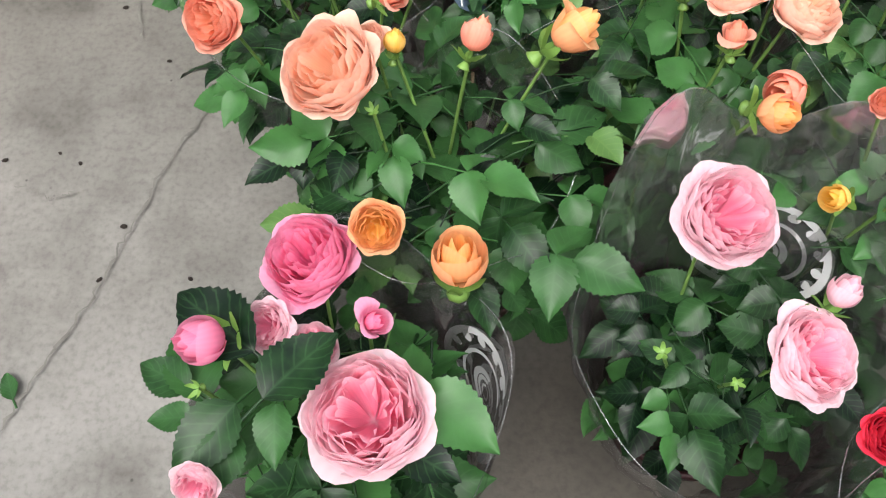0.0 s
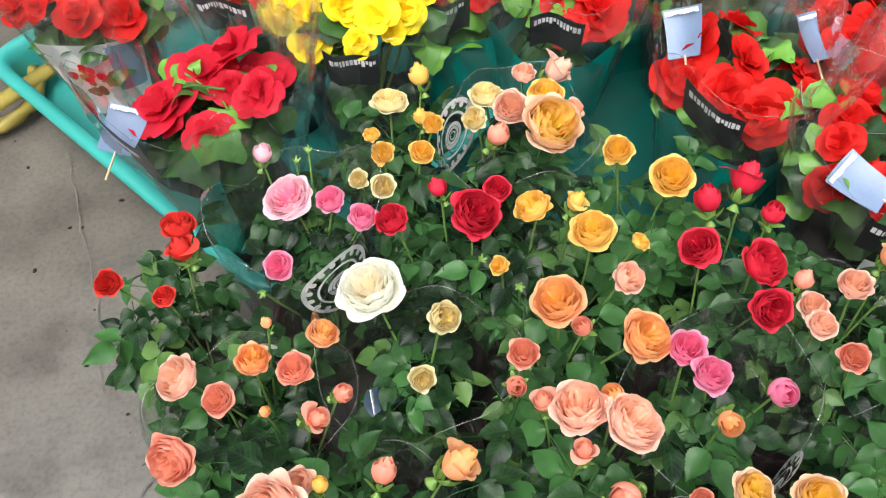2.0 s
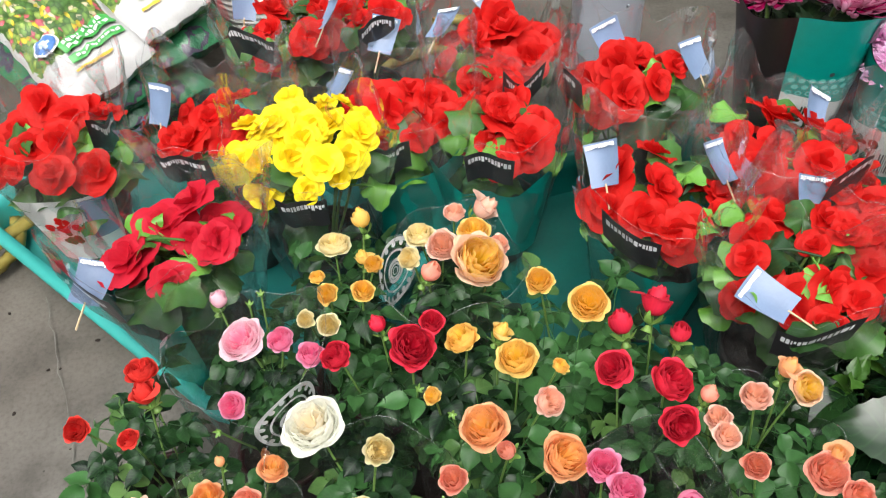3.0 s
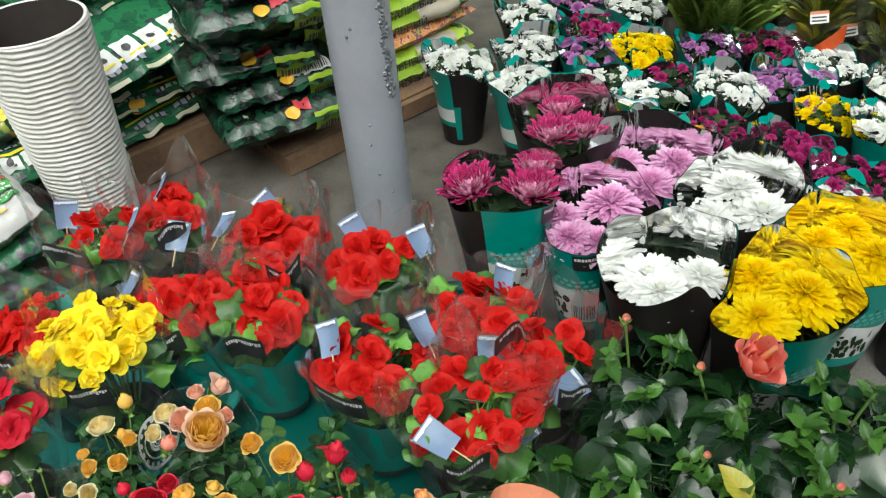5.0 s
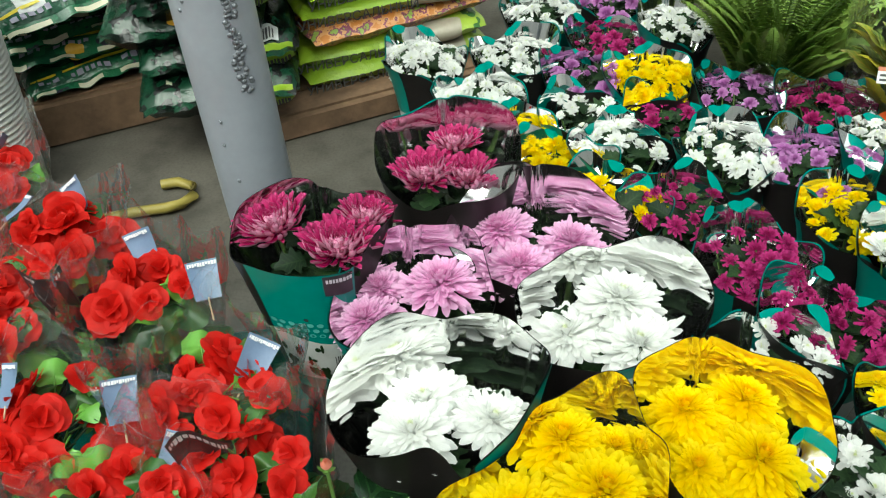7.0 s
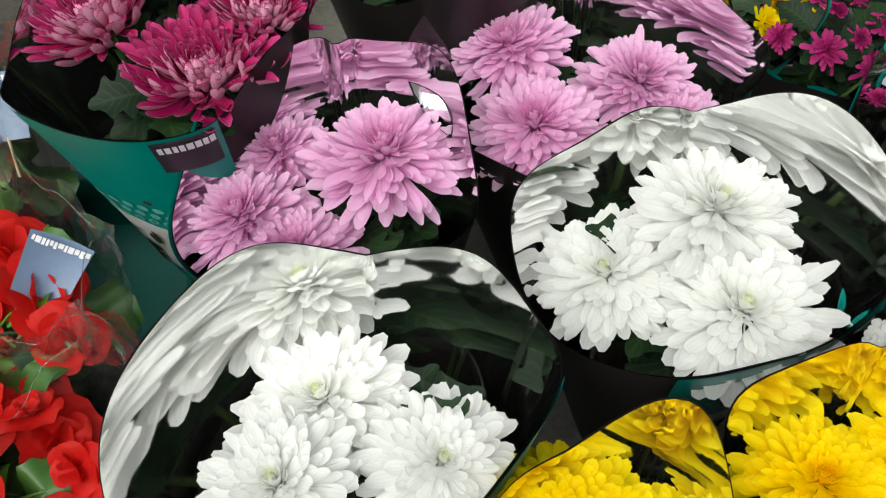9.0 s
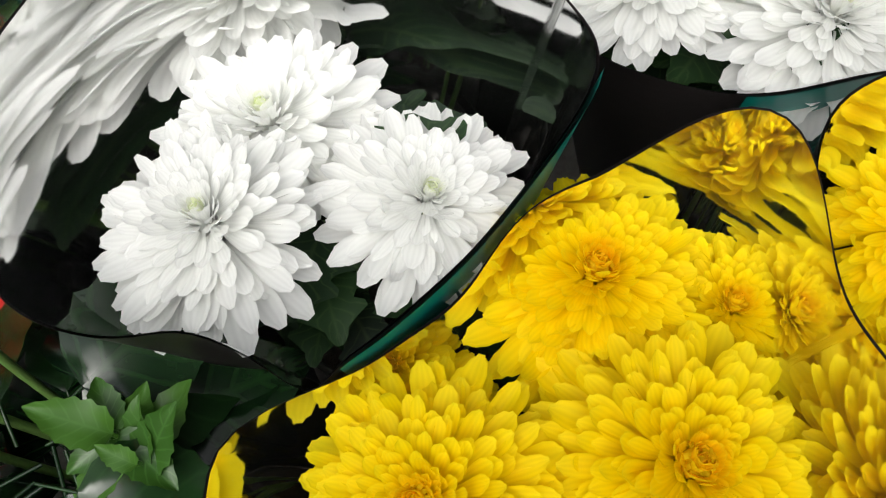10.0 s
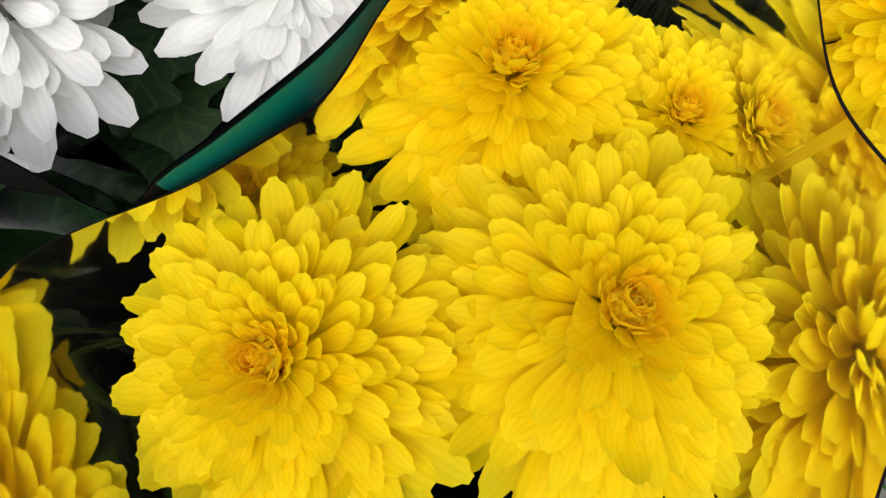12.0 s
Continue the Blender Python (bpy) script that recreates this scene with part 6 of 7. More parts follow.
spray_pot(1.685, 1.11, "white", 19, 0.22, 14, 0.05)
spray_pot(1.10, 1.50, "white", 20, 0.22, 15, 0.04)
spray_pot(0.915, 1.565, "white", 21, 0.22, 17, 0.05)
spray_pot(0.79, 1.715, "white", 22, 0.225, 15, 0.045)
spray_pot(0.97, 1.72, "white", 23, 0.225, 15, 0.045)
spray_pot(1.11, 1.64, "mauve", 24, 0.225, 12, 0.045)
spray_pot(1.23, 1.63, "yellow", 25, 0.225, 16, 0.05)
spray_pot(1.25, 1.50, "violet", 26, 0.21, 10, 0.04)
spray_pot(1.395, 1.58, "mauve", 27, 0.215, 11, 0.042)
spray_pot(1.54, 1.54, "violet", 28, 0.21, 12, 0.042)
spray_pot(1.165, 1.79, "violet", 29, 0.22, 12, 0.042)
spray_pot(1.03, 1.90, "white", 30, 0.225, 15, 0.045)
spray_pot(1.31, 1.85, "white", 31, 0.225, 14, 0.045)
spray_pot(1.19, 1.97, "mauve", 32, 0.225, 12, 0.042)
spray_pot(1.62, 0.80, "yellow", 33, 0.23, 14, 0.048)
spray_pot(1.62, 0.62, "violet", 34, 0.23, 13, 0.045)


# ---- hibiscus ----
def hibiscus(x, y, seed, n=72, top=0.29, reach=0.085):
    rng = random.Random(seed)
    p = thing("potted_hibiscus", x, y, 0, 0, "potted hibiscus with glossy dark green toothed leaves", "potted hibiscus", "potted hibiscus")
    pot(p, 0.055, 0.043, 0.1)
    for k in range(n):
        a, r = rng.uniform(0, 360), reach * math.sqrt(rng.random())
        z = top - 0.015 - 0.12 * rng.random() - 0.5 * max(0, r - 0.05)
        leaf_at(p, "leaf", H_LEAVES[k % 3], (r * 0.7 * math.cos(radians(a)), r * 0.7 * math.sin(radians(a)), z), a - 90 + rng.uniform(-30, 30), rng.uniform(-25, 20), rng.uniform(-25, 25), rng.uniform(0.6, 1.05))
    for s in range(5):
        cx, cy = rng.uniform(-0.06, 0.06), rng.uniform(-0.06, 0.06)
        stem(p, (0, 0, 0.08), (cx, cy, top - 0.01), 0.0025, 0.008, seed * 7 + s)
        for k in range(6):
            leaf_at(p, "leaf", H_YOUNG[k % 2], (cx, cy, top - 0.02 + rng.uniform(-0.012, 0.012)), rng.uniform(0, 360), rng.uniform(5, 60), rng.uniform(-20, 20), rng.uniform(0.5, 1.1))
    return p


h1 = hibiscus(0.80, 0.615, 301)
h2 = hibiscus(0.90, 0.49, 302)
h3 = hibiscus(1.02, 0.455, 303)
h4 = hibiscus(0.75, 0.46, 304, top=0.27)
h5 = hibiscus(0.88, 0.35, 305, top=0.28)
h6 = hibiscus(0.64, 0.42, 306, top=0.25)
hibiscus(0.58, 0.50, 307, top=0.22, reach=0.07)
hibiscus(0.73, 0.34, 308, top=0.25)
hib_mesh = rose_mesh("hibiscus_flower", HIBISCUS, 7, n=16, opened=0.72, stretch=1.7, ruffle=0.14, point=0.0)
fl = piece("flower", hib_mesh, h2, aim((0.012, 0.04, 0.328), (0.1, -0.5, 1.0), 0.4) @ Matrix.Scale(0.044, 4), "coral half-open hibiscus flower")
g = Geo()
g.tube([(0, 0, -0.3), (0.05, 0, 0.5), (0.15, 0, 1.0)], 0.1, 7, taper=0.8)
part("stamen", g, ROSE["orange"], fl, "orange stamen")
for hh, c, s in ((h1, (-0.022, 0.045, 0.325), 0.010), (h2, (-0.05, 0.075, 0.30), 0.010), (h4, (0.05, -0.02, 0.28), 0.008), (h5, (0.05, 0.0, 0.285), 0.009)):
    bd = piece("bud", BUDS["coral"][0], hh, aim(c, (0.1, -0.2, 1), 0.5) @ Matrix.Scale(s, 4), "coral hibiscus bud")
    piece("calyx", SEPALS[0], bd, pose(0, 0, -0.3) @ Matrix.Scale(1.5, 4))
    stem(hh, (c[0] * 0.6, c[1] * 0.6, 0.2), (c[0], c[1], c[2] - 0.012), 0.0022, 0.004, 9)
leaf_at(h5, "leaf", blade_mesh("yellow_leaf", CROTON_Y, 5, 0.05, 0.018), (-0.06, 0.02, 0.27), 20, 45, 0, 1.0)

# hanging pot with a terracotta hook
hang = thing("hanging_pot", 0.495, 0.245, 0, -28, "terracotta plastic hanging pot with a curled hook hanger", "hanging pot")
pot(hang, 0.075, 0.055, 0.11, TERRACOTTA)
g = Geo()
arc = []
for k in range(15):
    a = radians(250 - 230 * k / 14)
    arc.append((0.029 * math.cos(a) + 0.003, 0.0, 0.568 + 0.025 * math.sin(a)))
cross = [(-0.0042, -0.009), (0.0042, -0.009), (0.0042, 0.009), (-0.0042, 0.009)]


def hook(u, v):
    k = min(int(v * 14 + 1e-6), 14)
    p = Vector(arc[k])
    t = (Vector(arc[min(k + 1, 14)]) - Vector(arc[max(k - 1, 0)])).normalized()
    nrm = Vector((-t.z, 0, t.x))
    c, w = cross[round(u * 4) % 4]
    return p + nrm * c + Vector((0, w, 0))


g.sheet(hook, 4, 14, loop=True)
g.box(-0.016, -0.009, 0.505, 0.018, 0.009, 0.548)
part("hook", g, TERRACOTTA, hang, smooth=False)
for k in range(3):
    a = math.tau * k / 3 + 0.4
    g = Geo()
    g.tube([(0.006 * math.cos(a), 0.006 * math.sin(a), 0.52), (0.03 * math.cos(a), 0.03 * math.sin(a), 0.40), (0.072 * math.cos(a), 0.072 * math.sin(a), 0.10)], 0.0028, 6)
    part("strap", g, TERRACOTTA, hang)

# ---- soil bags on pallets ----
GREEN_BAG = bag_mat("dark_green_bag", [(0.0, (0.016, 0.08, 0.04)), (0.48, (0.022, 0.13, 0.055)), (0.62, (0.04, 0.036, 0.055)), (0.68, (0.018, 0.1, 0.045))], 16, 0.2)
BLACK_BAG = bag_mat("black_green_bag", [(0.0, (0.005, 0.008, 0.006)), (0.46, (0.008, 0.04, 0.02)), (0.56, (0.006, 0.008, 0.007)), (0.66, (0.012, 0.06, 0.03))], 14, 0.26)
LIME_BAG = bag_mat("lime_and_tan_bag", [(0.0, (0.3, 0.46, 0.03)), (0.62, (0.36, 0.5, 0.06)), (0.7, (0.05, 0.15, 0.04))], 7)
TAN_BAG = plain("tan_bag_print", (0.42, 0.38, 0.3), 0.35, 0, 0.1, 12, 0.3, 0.003)
LIGHT_BAG = print_mat("white_bag_with_flower_picture", (0.4, 0.4, 0.39), [(0.0, (0.06, 0.13, 0.03)), (0.34, (0.12, 0.22, 0.04)), (0.55, (0.25, 0.34, 0.08)), (0.68, (0.5, 0.1, 0.14)), (0.8, (0.6, 0.45, 0.04)), (0.9, (0.5, 0.42, 0.3))], 0.02, 0.7, 0.04, 0.95, 24)
FLOWER_BAG = print_mat("dark_bag_with_flower_picture", (0.02, 0.07, 0.03), [(0.0, (0.015, 0.06, 0.02)), (0.4, (0.05, 0.04, 0.05)), (0.58, (0.07, 0.15, 0.03)), (0.74, (0.28, 0.3, 0.05)), (0.86, (0.6, 0.42, 0.02))], 0.0, 1.0, 0.0, 1.0, 13)
GREEN_BAND = plain("green_band", (0.05, 0.3, 0.06), 0.35, 0, 0.08, 20, 0.1)
YELLOW_INK = plain("yellow_ink", (0.75, 0.6, 0.03), 0.4, 0, 0.08, 30, 0)
LILAC_INK = plain("lilac_ink", (0.34, 0.33, 0.42), 0.4, 0, 0.1, 40, 0)
AMBER_INK = plain("amber_ink", (0.7, 0.4, 0.03), 0.4, 0, 0.1, 60, 0)
RED_INK = plain("red_ink", (0.5, 0.05, 0.07), 0.4, 0, 0.2, 60, 0)
LIME_INK = plain("lime_ink", (0.25, 0.34, 0.05), 0.4, 0, 0.3, 70, 0)
PALE_INK = plain("pale_ink", (0.4, 0.5, 0.6), 0.4, 0, 0.2, 60, 0)
CREAM_INK = plain("cream_ink", (0.6, 0.58, 0.42), 0.4, 0, 0.1, 30, 0)
BLUE_INK = plain("blue_ink", (0.06, 0.16, 0.4), 0.4, 0, 0.2, 60, 0)
FLOWER_PRINT = bag_mat("orange_flower_print", [(0.0, (0.6, 0.22, 0.05)), (0.45, (0.7, 0.35, 0.15)), (0.55, (0.25, 0.06, 0.12)), (0.62, (0.3, 0.42, 0.08))], 40)


def bag_shape(L, W, H, seed):
    """Surface of a filled flat bag: (u round, v from the bottom middle to the top middle)."""
    ph = seed * 1.7

    def at(sx, sy, top, lift=0.0):
        ex, ey = 1 - abs(sx) ** 5, 1 - abs(sy) ** 5
        h = H * 0.5 * (max(0.0, ex * ey) ** 0.45) * (1 + 0.12 * noise.noise((sx * 2 + ph, sy * 2, 0.5)))
        z = H * 0.5 + (h if top else -h) + (lift if top else -lift)
        x = sx * L / 2 * (1 - 0.03 * sy * sy) + 0.006 * noise.noise((sy * 3 + ph, 0, 2))
        y = sy * W / 2 * (1 - 0.04 * sx * sx) + 0.006 * noise.noise((sx * 3 + ph, 0, 4))
        crease = abs(noise.noise((sx * 5 + ph, sy * 3, 3))) + 0.5 * abs(noise.noise((sx * 11, sy * 7 + ph, 5)))
        return x, y, z + H * 0.1 * noise.noise((sx * 6 + ph, sy * 6, 1)) - H * 0.14 * crease * min(1.0, max(0.0, ex * ey) * 3)
    return at


def bag(x, y, z, L, W, H, rz, material, seed, label, group, tilt=(0, 0)):
    p = thing("soil_bag", x, y, z, rz, label, "soil bag", group)
    p.matrix_basis = pose(x, y, z, tilt[0], tilt[1], rz)
    at = bag_shape(L, W, H, seed)
    g = Geo()
    g.sheet(lambda u, v: at(2 * u - 1, 2 * v - 1, True), 28, 20)
    g.sheet(lambda u, v: at(1 - 2 * u, 2 * v - 1, False), 28, 14)
    part("wrapper", g, material, p)
    return p, at


def front_strip(p, at, sx0, sx1, lo, hi, material, name, lift=0.0025, label=""):
    """A printed strip on the long front edge: lo and hi from -1 (lower) to 1 (upper), over the edge."""
    g = Geo()

    def fn(u, v):
        sx = sx0 + (sx1 - sx0) * u
        k = lo + (hi - lo) * v
        sy = -1 + 0.5 * abs(k) ** 1.5
        px, py, pz = at(sx, sy, k >= 0, lift * 0.5)
        return px, py - lift, pz
    g.sheet(fn, 10, 6)
    return part(name, g, material, p, label)


def front_oval(p, at, sx, k0, rx, rk, material, name, lift):
    g = Geo()

    def fn(u, v):
        k = k0 + rk * v * math.sin(math.tau * u)
        x, y, z = at(sx + rx * v * math.cos(math.tau * u), -1 + 0.5 * abs(k) ** 1.5, k >= 0, lift * 0.5)
        return x, y - lift, z
    g.sheet(fn, 20, 3, loop=True)
    return part(name, g, material, p)


def top_patch(p, at, sx0, sx1, sy0, sy1, material, name, lift=0.002, label=""):
    g = Geo()
    g.sheet(lambda u, v: at(sx0 + (sx1 - sx0) * u, sy0 + (sy1 - sy0) * v, True, lift), 10, 8)
    return part(name, g, material, p, label)


def blob(g, at, sx, sy, rx, ry, lift, n=8):
    """A small printed patch with a round outline on the top of a bag."""
    g.sheet(lambda u, v: at(max(-0.97, min(0.97, sx + rx * v * math.cos(math.tau * u))), max(-0.97, min(0.97, sy + ry * v * math.sin(math.tau * u))), True, lift), n, 1, loop=True)


def squares(p, at, sx):
    top_patch(p, at, sx, sx + 0.25, -0.9, -0.52, PRINT_WHITE, "printed_square", 0.003)
    g = Geo()
    blob(g, at, sx + 0.12, -0.7, 0.05, 0.06, 0.0048, 9)
    part("square_motif", g, INK, p)


def seam(p, at, half, material, seed, ink):
    """The flat welded edge that stands out along the front of a bag, with printed dashes."""
    r2 = random.Random(seed)

    def fn(u, v, lift=0.0):
        x, y, z = at(-0.95 + 1.9 * u, -0.995, True)
        wob = noise.noise((u * 7 + seed, 0.3, 1.0))
        return x, y - (0.02 + 0.008 * wob) * v, z + v * (0.012 * wob - 0.006) + lift + 0.002 * math.sin(40 * u) * v
    g = Geo()
    g.sheet(fn, 50, 2)
    part("seam", g, material, p)
    u = r2.uniform(0, 0.06)
    while ink and u < 0.93:
        w = r2.uniform(0.06, 0.22)
        lo, hi = r2.uniform(0.25, 0.45), r2.uniform(0.9, 1.02)
        g = Geo()
        u0, u1 = u, min(0.98, u + w)
        g.sheet(lambda a, b: fn(u0 + (u1 - u0) * a, lo + (hi - lo) * b, 0.0016), 12, 2)
        part("printed_dash", g, ink, p)
        u += w + r2.uniform(0.03, 0.14)


def lettering(p, words, x, y, z, size, material, rx=90):
    cu = bpy.data.curves.new("lettering", "FONT")
    cu.body, cu.size, cu.extrude, cu.align_x = words, size, 0.0004, "CENTER"
    cu.materials.append(material)
    ob = new("lettering", cu)
    ob.parent = p
    ob.matrix_basis = pose(x, y, z, rx, 0, 0)
    return ob


def pallet(x, y, rz, L=0.8, W=0.5, H=0.105):
    p = thing("pallet", x, y, 0, rz, "dark weathered wooden pallet under soil bags", "pallet", "pallets")
    for k in range(5):
        g = Geo()
        y0 = -W / 2 + k * W / 4.7
        g.box(-L / 2, y0, H - 0.02, L / 2, y0 + W / 6, H)
        part("board", g, WOOD, p, smooth=False)
    for k in range(3):
        g = Geo()
        x0 = -L / 2 + k * (L - 0.09) / 2
        g.box(x0, -W / 2, 0.0, x0 + 0.09, W / 2, H - 0.02)
        part("bearer", g, WOOD, p, smooth=False)
    g = Geo()
    g.box(-L / 2, -W / 2 - 0.022, 0.005, L / 2, -W / 2 - 0.002, H - 0.005)
    part("front_board", g, WOOD, p, smooth=False)


RZ = 27
ux, uy = math.cos(radians(RZ)), math.sin(radians(RZ))


def along(x, y, s, t):
    return x + ux * s - uy * t, y + uy * s + ux * t


pallet(*along(0.06, 1.84, 0.0, 0.22), RZ, 0.66)
pallet(*along(0.62, 1.87, 0.0, 0.22), RZ, 0.7, H=0.055)
rng = random.Random(77)
W0 = 0.32
for k in range(10):
    x, y = along(0.06, 1.84, rng.uniform(-0.03, 0.03), 0.16 + rng.uniform(-0.025, 0.025) + (0.13 if k > 5 else -0.03 if k == 5 else 0.0))
    p, at = bag(x, y, 0.106 + 0.044 * k, 0.46, 0.32, 0.066, RZ + 9 + rng.uniform(-9, 9), GREEN_BAG, 400 + k, "dark green plastic soil bag in a stack", "stacked soil bags", (17 if k == 5 else rng.uniform(-3, 3), rng.uniform(-5, 1)))
    seam(p, at, W0 / 2, GREEN_BAG, 400 + k, CREAM_INK)
    front_strip(p, at, -0.92, 0.92, 0.50, 0.57, YELLOW_INK, "printed_stripe", 0.003)
    q = -0.85
    while q < 0.8:
        w = rng.uniform(0.03, 0.07)
        front_strip(p, at, q, q + w, 0.24 + rng.uniform(-0.03, 0.03), 0.40, LILAC_INK if q < 0.1 else CREAM_INK, "printed_bar", 0.003)
        q += w + (0.025 if rng.random() < 0.8 else 0.12)
    if k % 3 == 1:
        q = rng.uniform(-0.8, 0.0)
        front_oval(p, at, q, 0.1, 0.09, 0.2, AMBER_INK, "printed_badge", 0.006)
    if k == 5:
        for q in range(5):
            squares(p, at, -0.75 + 0.3 * q)
for k in range(6):
    x, y = along(0.36, 1.75, rng.uniform(-0.04, 0.04), 0.12 + rng.uniform(-0.03, 0.04))
    p, at = bag(x, y, 0.106 + 0.066 * k, 0.34, 0.37, 0.092, RZ - 8 + rng.uniform(-12, 12), BLACK_BAG, 420 + k, "black and dark green plastic soil bag in a stack", "stacked soil bags")
    seam(p, at, 0.185, BLACK_BAG, 420 + k, None)
    front_oval(p, at, rng.uniform(-0.1, 0.2), 0.3, 0.11, 0.17, AMBER_INK, "printed_badge", 0.006)
    front_strip(p, at, 0.34, 0.92, -0.5, 0.16, LIME_BAG, "lime_band", 0.004)
    q = 0.4
    while q < 0.86:
        w = rng.uniform(0.02, 0.05)
        front_strip(p, at, q, q + w, -0.3, -0.06, INK, "printed_bar", 0.006)
        q += w + 0.015
    front_strip(p, at, 0.1, 0.34, 0.32, 0.62, (RED_INK, PRINT_WHITE)[k % 2], "printed_patch", 0.003)
    if k in (1, 3):
        front_strip(p, at, 0.3, 0.75, 0.25, 0.72, PRINT_WHITE, "barcode_label", 0.004, "white label with black bars")
        q = 0.34
        while q < 0.7:
            w = rng.uniform(0.01, 0.03)
            front_strip(p, at, q, q + w, 0.32, 0.6, INK, "barcode_bar", 0.006)
            q += w + rng.uniform(0.012, 0.03)
    for q in range(4):
        c = rng.uniform(-0.8, 0.5)
        top_patch(p, at, c, c + rng.uniform(0.05, 0.2), -0.8 + 0.3 * q, -0.74 + 0.3 * q, CREAM_INK, "printed_dash", 0.003)
for k in range(9):
    x, y = along(0.72, 1.93, rng.uniform(-0.012, 0.012), 0.16)
    kind = k % 4
    p, at = bag(x, y, 0.056 + 0.05 * k, 0.46, 0.32, 0.058, RZ + rng.uniform(-4, 4), (LIME_BAG, LIME_BAG, FLOWER_PRINT, LIME_BAG)[kind], 440 + k, "lime green and tan plastic soil bag in a stack", "stacked soil bags")
    if kind != 2:
        front_strip(p, at, 0.12, 0.72, -0.62, 0.62, TAN_BAG, "tan_print", 0.003)
        lettering(p, "УНИВЕРСАЛЬНЫЙ", -0.1, -0.178, 0.018, 0.03, INK)
        if kind == 0:
            lettering(p, "25 ЛИТРОВ", 0.1, -0.18, 0.018, 0.028, INK)
    if kind == 0:
        front_strip(p, at, 0.76, 0.9, -0.3, 0.4, PRINT_WHITE, "printed_end", 0.003)
for k, (x, y, z, rz, rx, ry) in enumerate(((-0.272, 1.40, 0.235, -56, 12, 10), (-0.372, 1.285, 0.215, -52, 12, 12), (-0.275, 1.41, 0.165, -58, 3, 6), (-0.39, 1.30, 0.15, -52, 3, 6), (-0.33, 1.35, 0.09, -55, 0, 0), (-0.34, 1.35, 0.02, -56, 0, 0))):
    p, at = bag(x, y, z, 0.27 if k < 2 else 0.30, 0.16 if k < 2 else 0.19, 0.06, rz, LIGHT_BAG if k < 2 else GREEN_BAG, 460 + k, "white and green plastic soil bag with a flower picture" if k < 2 else "dark green plastic soil bag", "soil bags by the planter", (rx, ry))
    if k < 2:
        top_patch(p, at, 0.26, 0.46, -0.3, 0.84, GREEN_BAND, "green_band", 0.006)
        top_patch(p, at, 0.52, 0.62, -0.35, 0.84, GREEN_BAND, "green_band", 0.006)
        for x0, x1 in ((0.30, 0.35), (0.38, 0.43), (0.555, 0.585)):
            q = -0.2
            while q < 0.7:
                w = rng.uniform(0.05, 0.12)
                top_patch(p, at, x0, x1, q, q + w, PRINT_WHITE, "printed_bar", 0.0075)
                q += w + 0.03
        top_patch(p, at, 0.72, 0.76, -0.4, 0.4, AMBER_INK, "printed_line", 0.005)
        for ink, r, lift in ((PRINT_WHITE, 1.0, 0.0065), (BLUE_INK, 0.84, 0.008), (PALE_INK, 0.42, 0.0092)):
            g = Geo()
            blob(g, at, 0.2, -0.45, 0.15 * r, 0.28 * r, lift, 24)
            part("oval_badge", g, ink, p, "oval blue badge with a white edge" if r == 1.0 else "")
for k, (x, y, z) in enumerate(((-0.335, 1.69, 0.265), (-0.475, 1.535, 0.215), (-0.33, 1.63, 0.17), (-0.48, 1.55, 0.12), (-0.4, 1.60, 0.03))):
    p, at = bag(x, y, z, 0.33 if k else 0.25, 0.27 if k else 0.21, 0.075, (20, 33, 28, 36, 30)[k], GREEN_BAG if k else FLOWER_BAG, 480 + k, "dark green plastic soil bag with yellow flower print" if k == 0 else "dark green plastic soil bag with white squares and cream dashes", "soil bags by the planter", ((14, -6), (10, -4), (4, 0), (4, 0), (0, 0))[k])
    if k == 0:
        for cx, cy, r in ((-0.55, -0.2, 0.2), (0.35, -0.35, 0.24), (-0.35, -0.75, 0.13), (0.6, -0.75, 0.15)):
            g = Geo()
            for q in range(11):
                a = math.tau * q / 11
                blob(g, at, cx + 0.6 * r * math.cos(a), cy + 0.6 * r * math.sin(a), r * 0.42, r * 0.42, 0.0032 + 0.0001 * q, 7)
            part("printed_flower", g, YELLOW_INK, p, "yellow printed flower")
            g = Geo()
            blob(g, at, cx, cy, r * 0.25, r * 0.25, 0.005, 8)
            part("flower_eye", g, AMBER_INK, p)
        top_patch(p, at, -0.2, 0.75, 0.05, 0.22, LIME_INK, "lime_band", 0.0065)
    else:
        for q in range(5):
            squares(p, at, -0.72 + 0.29 * q)
        top_patch(p, at, -0.85, 0.85, -0.48, -0.43, YELLOW_INK, "printed_stripe", 0.003)
        q = -0.8
        while q < 0.7:
            w = rng.uniform(0.04, 0.1)
            top_patch(p, at, q, q + w, -0.36, -0.26, LILAC_INK, "printed_bar", 0.003)
            q += w + 0.03

# grey tub on the bags
tub = thing("plastic_tub", -0.60, 1.80, 0.0, 24, "pale grey rounded plastic tub standing behind the soil bags", "tub")
g = Geo()
prof = [(0.0, 0.0), (0.1, 0.0), (0.112, 0.01), (0.14, 0.52), (0.148, 0.53), (0.146, 0.545), (0.134, 0.54), (0.128, 0.4), (0.0, 0.38)]


def tub_wall(u, v):
    r, z = prof[round(v * 8)]
    a = math.tau * u
    k = 1 / (abs(math.cos(a)) ** 5 + abs(math.sin(a)) ** 5) ** 0.2
    return r * k * math.cos(a), r * k * math.sin(a), z


g.sheet(tub_wall, 40, 8, loop=True)
part("body", g, plain("grey_tub_plastic", (0.36, 0.35, 0.33), 0.5, 0, 0.08, 12, 0.1), tub)

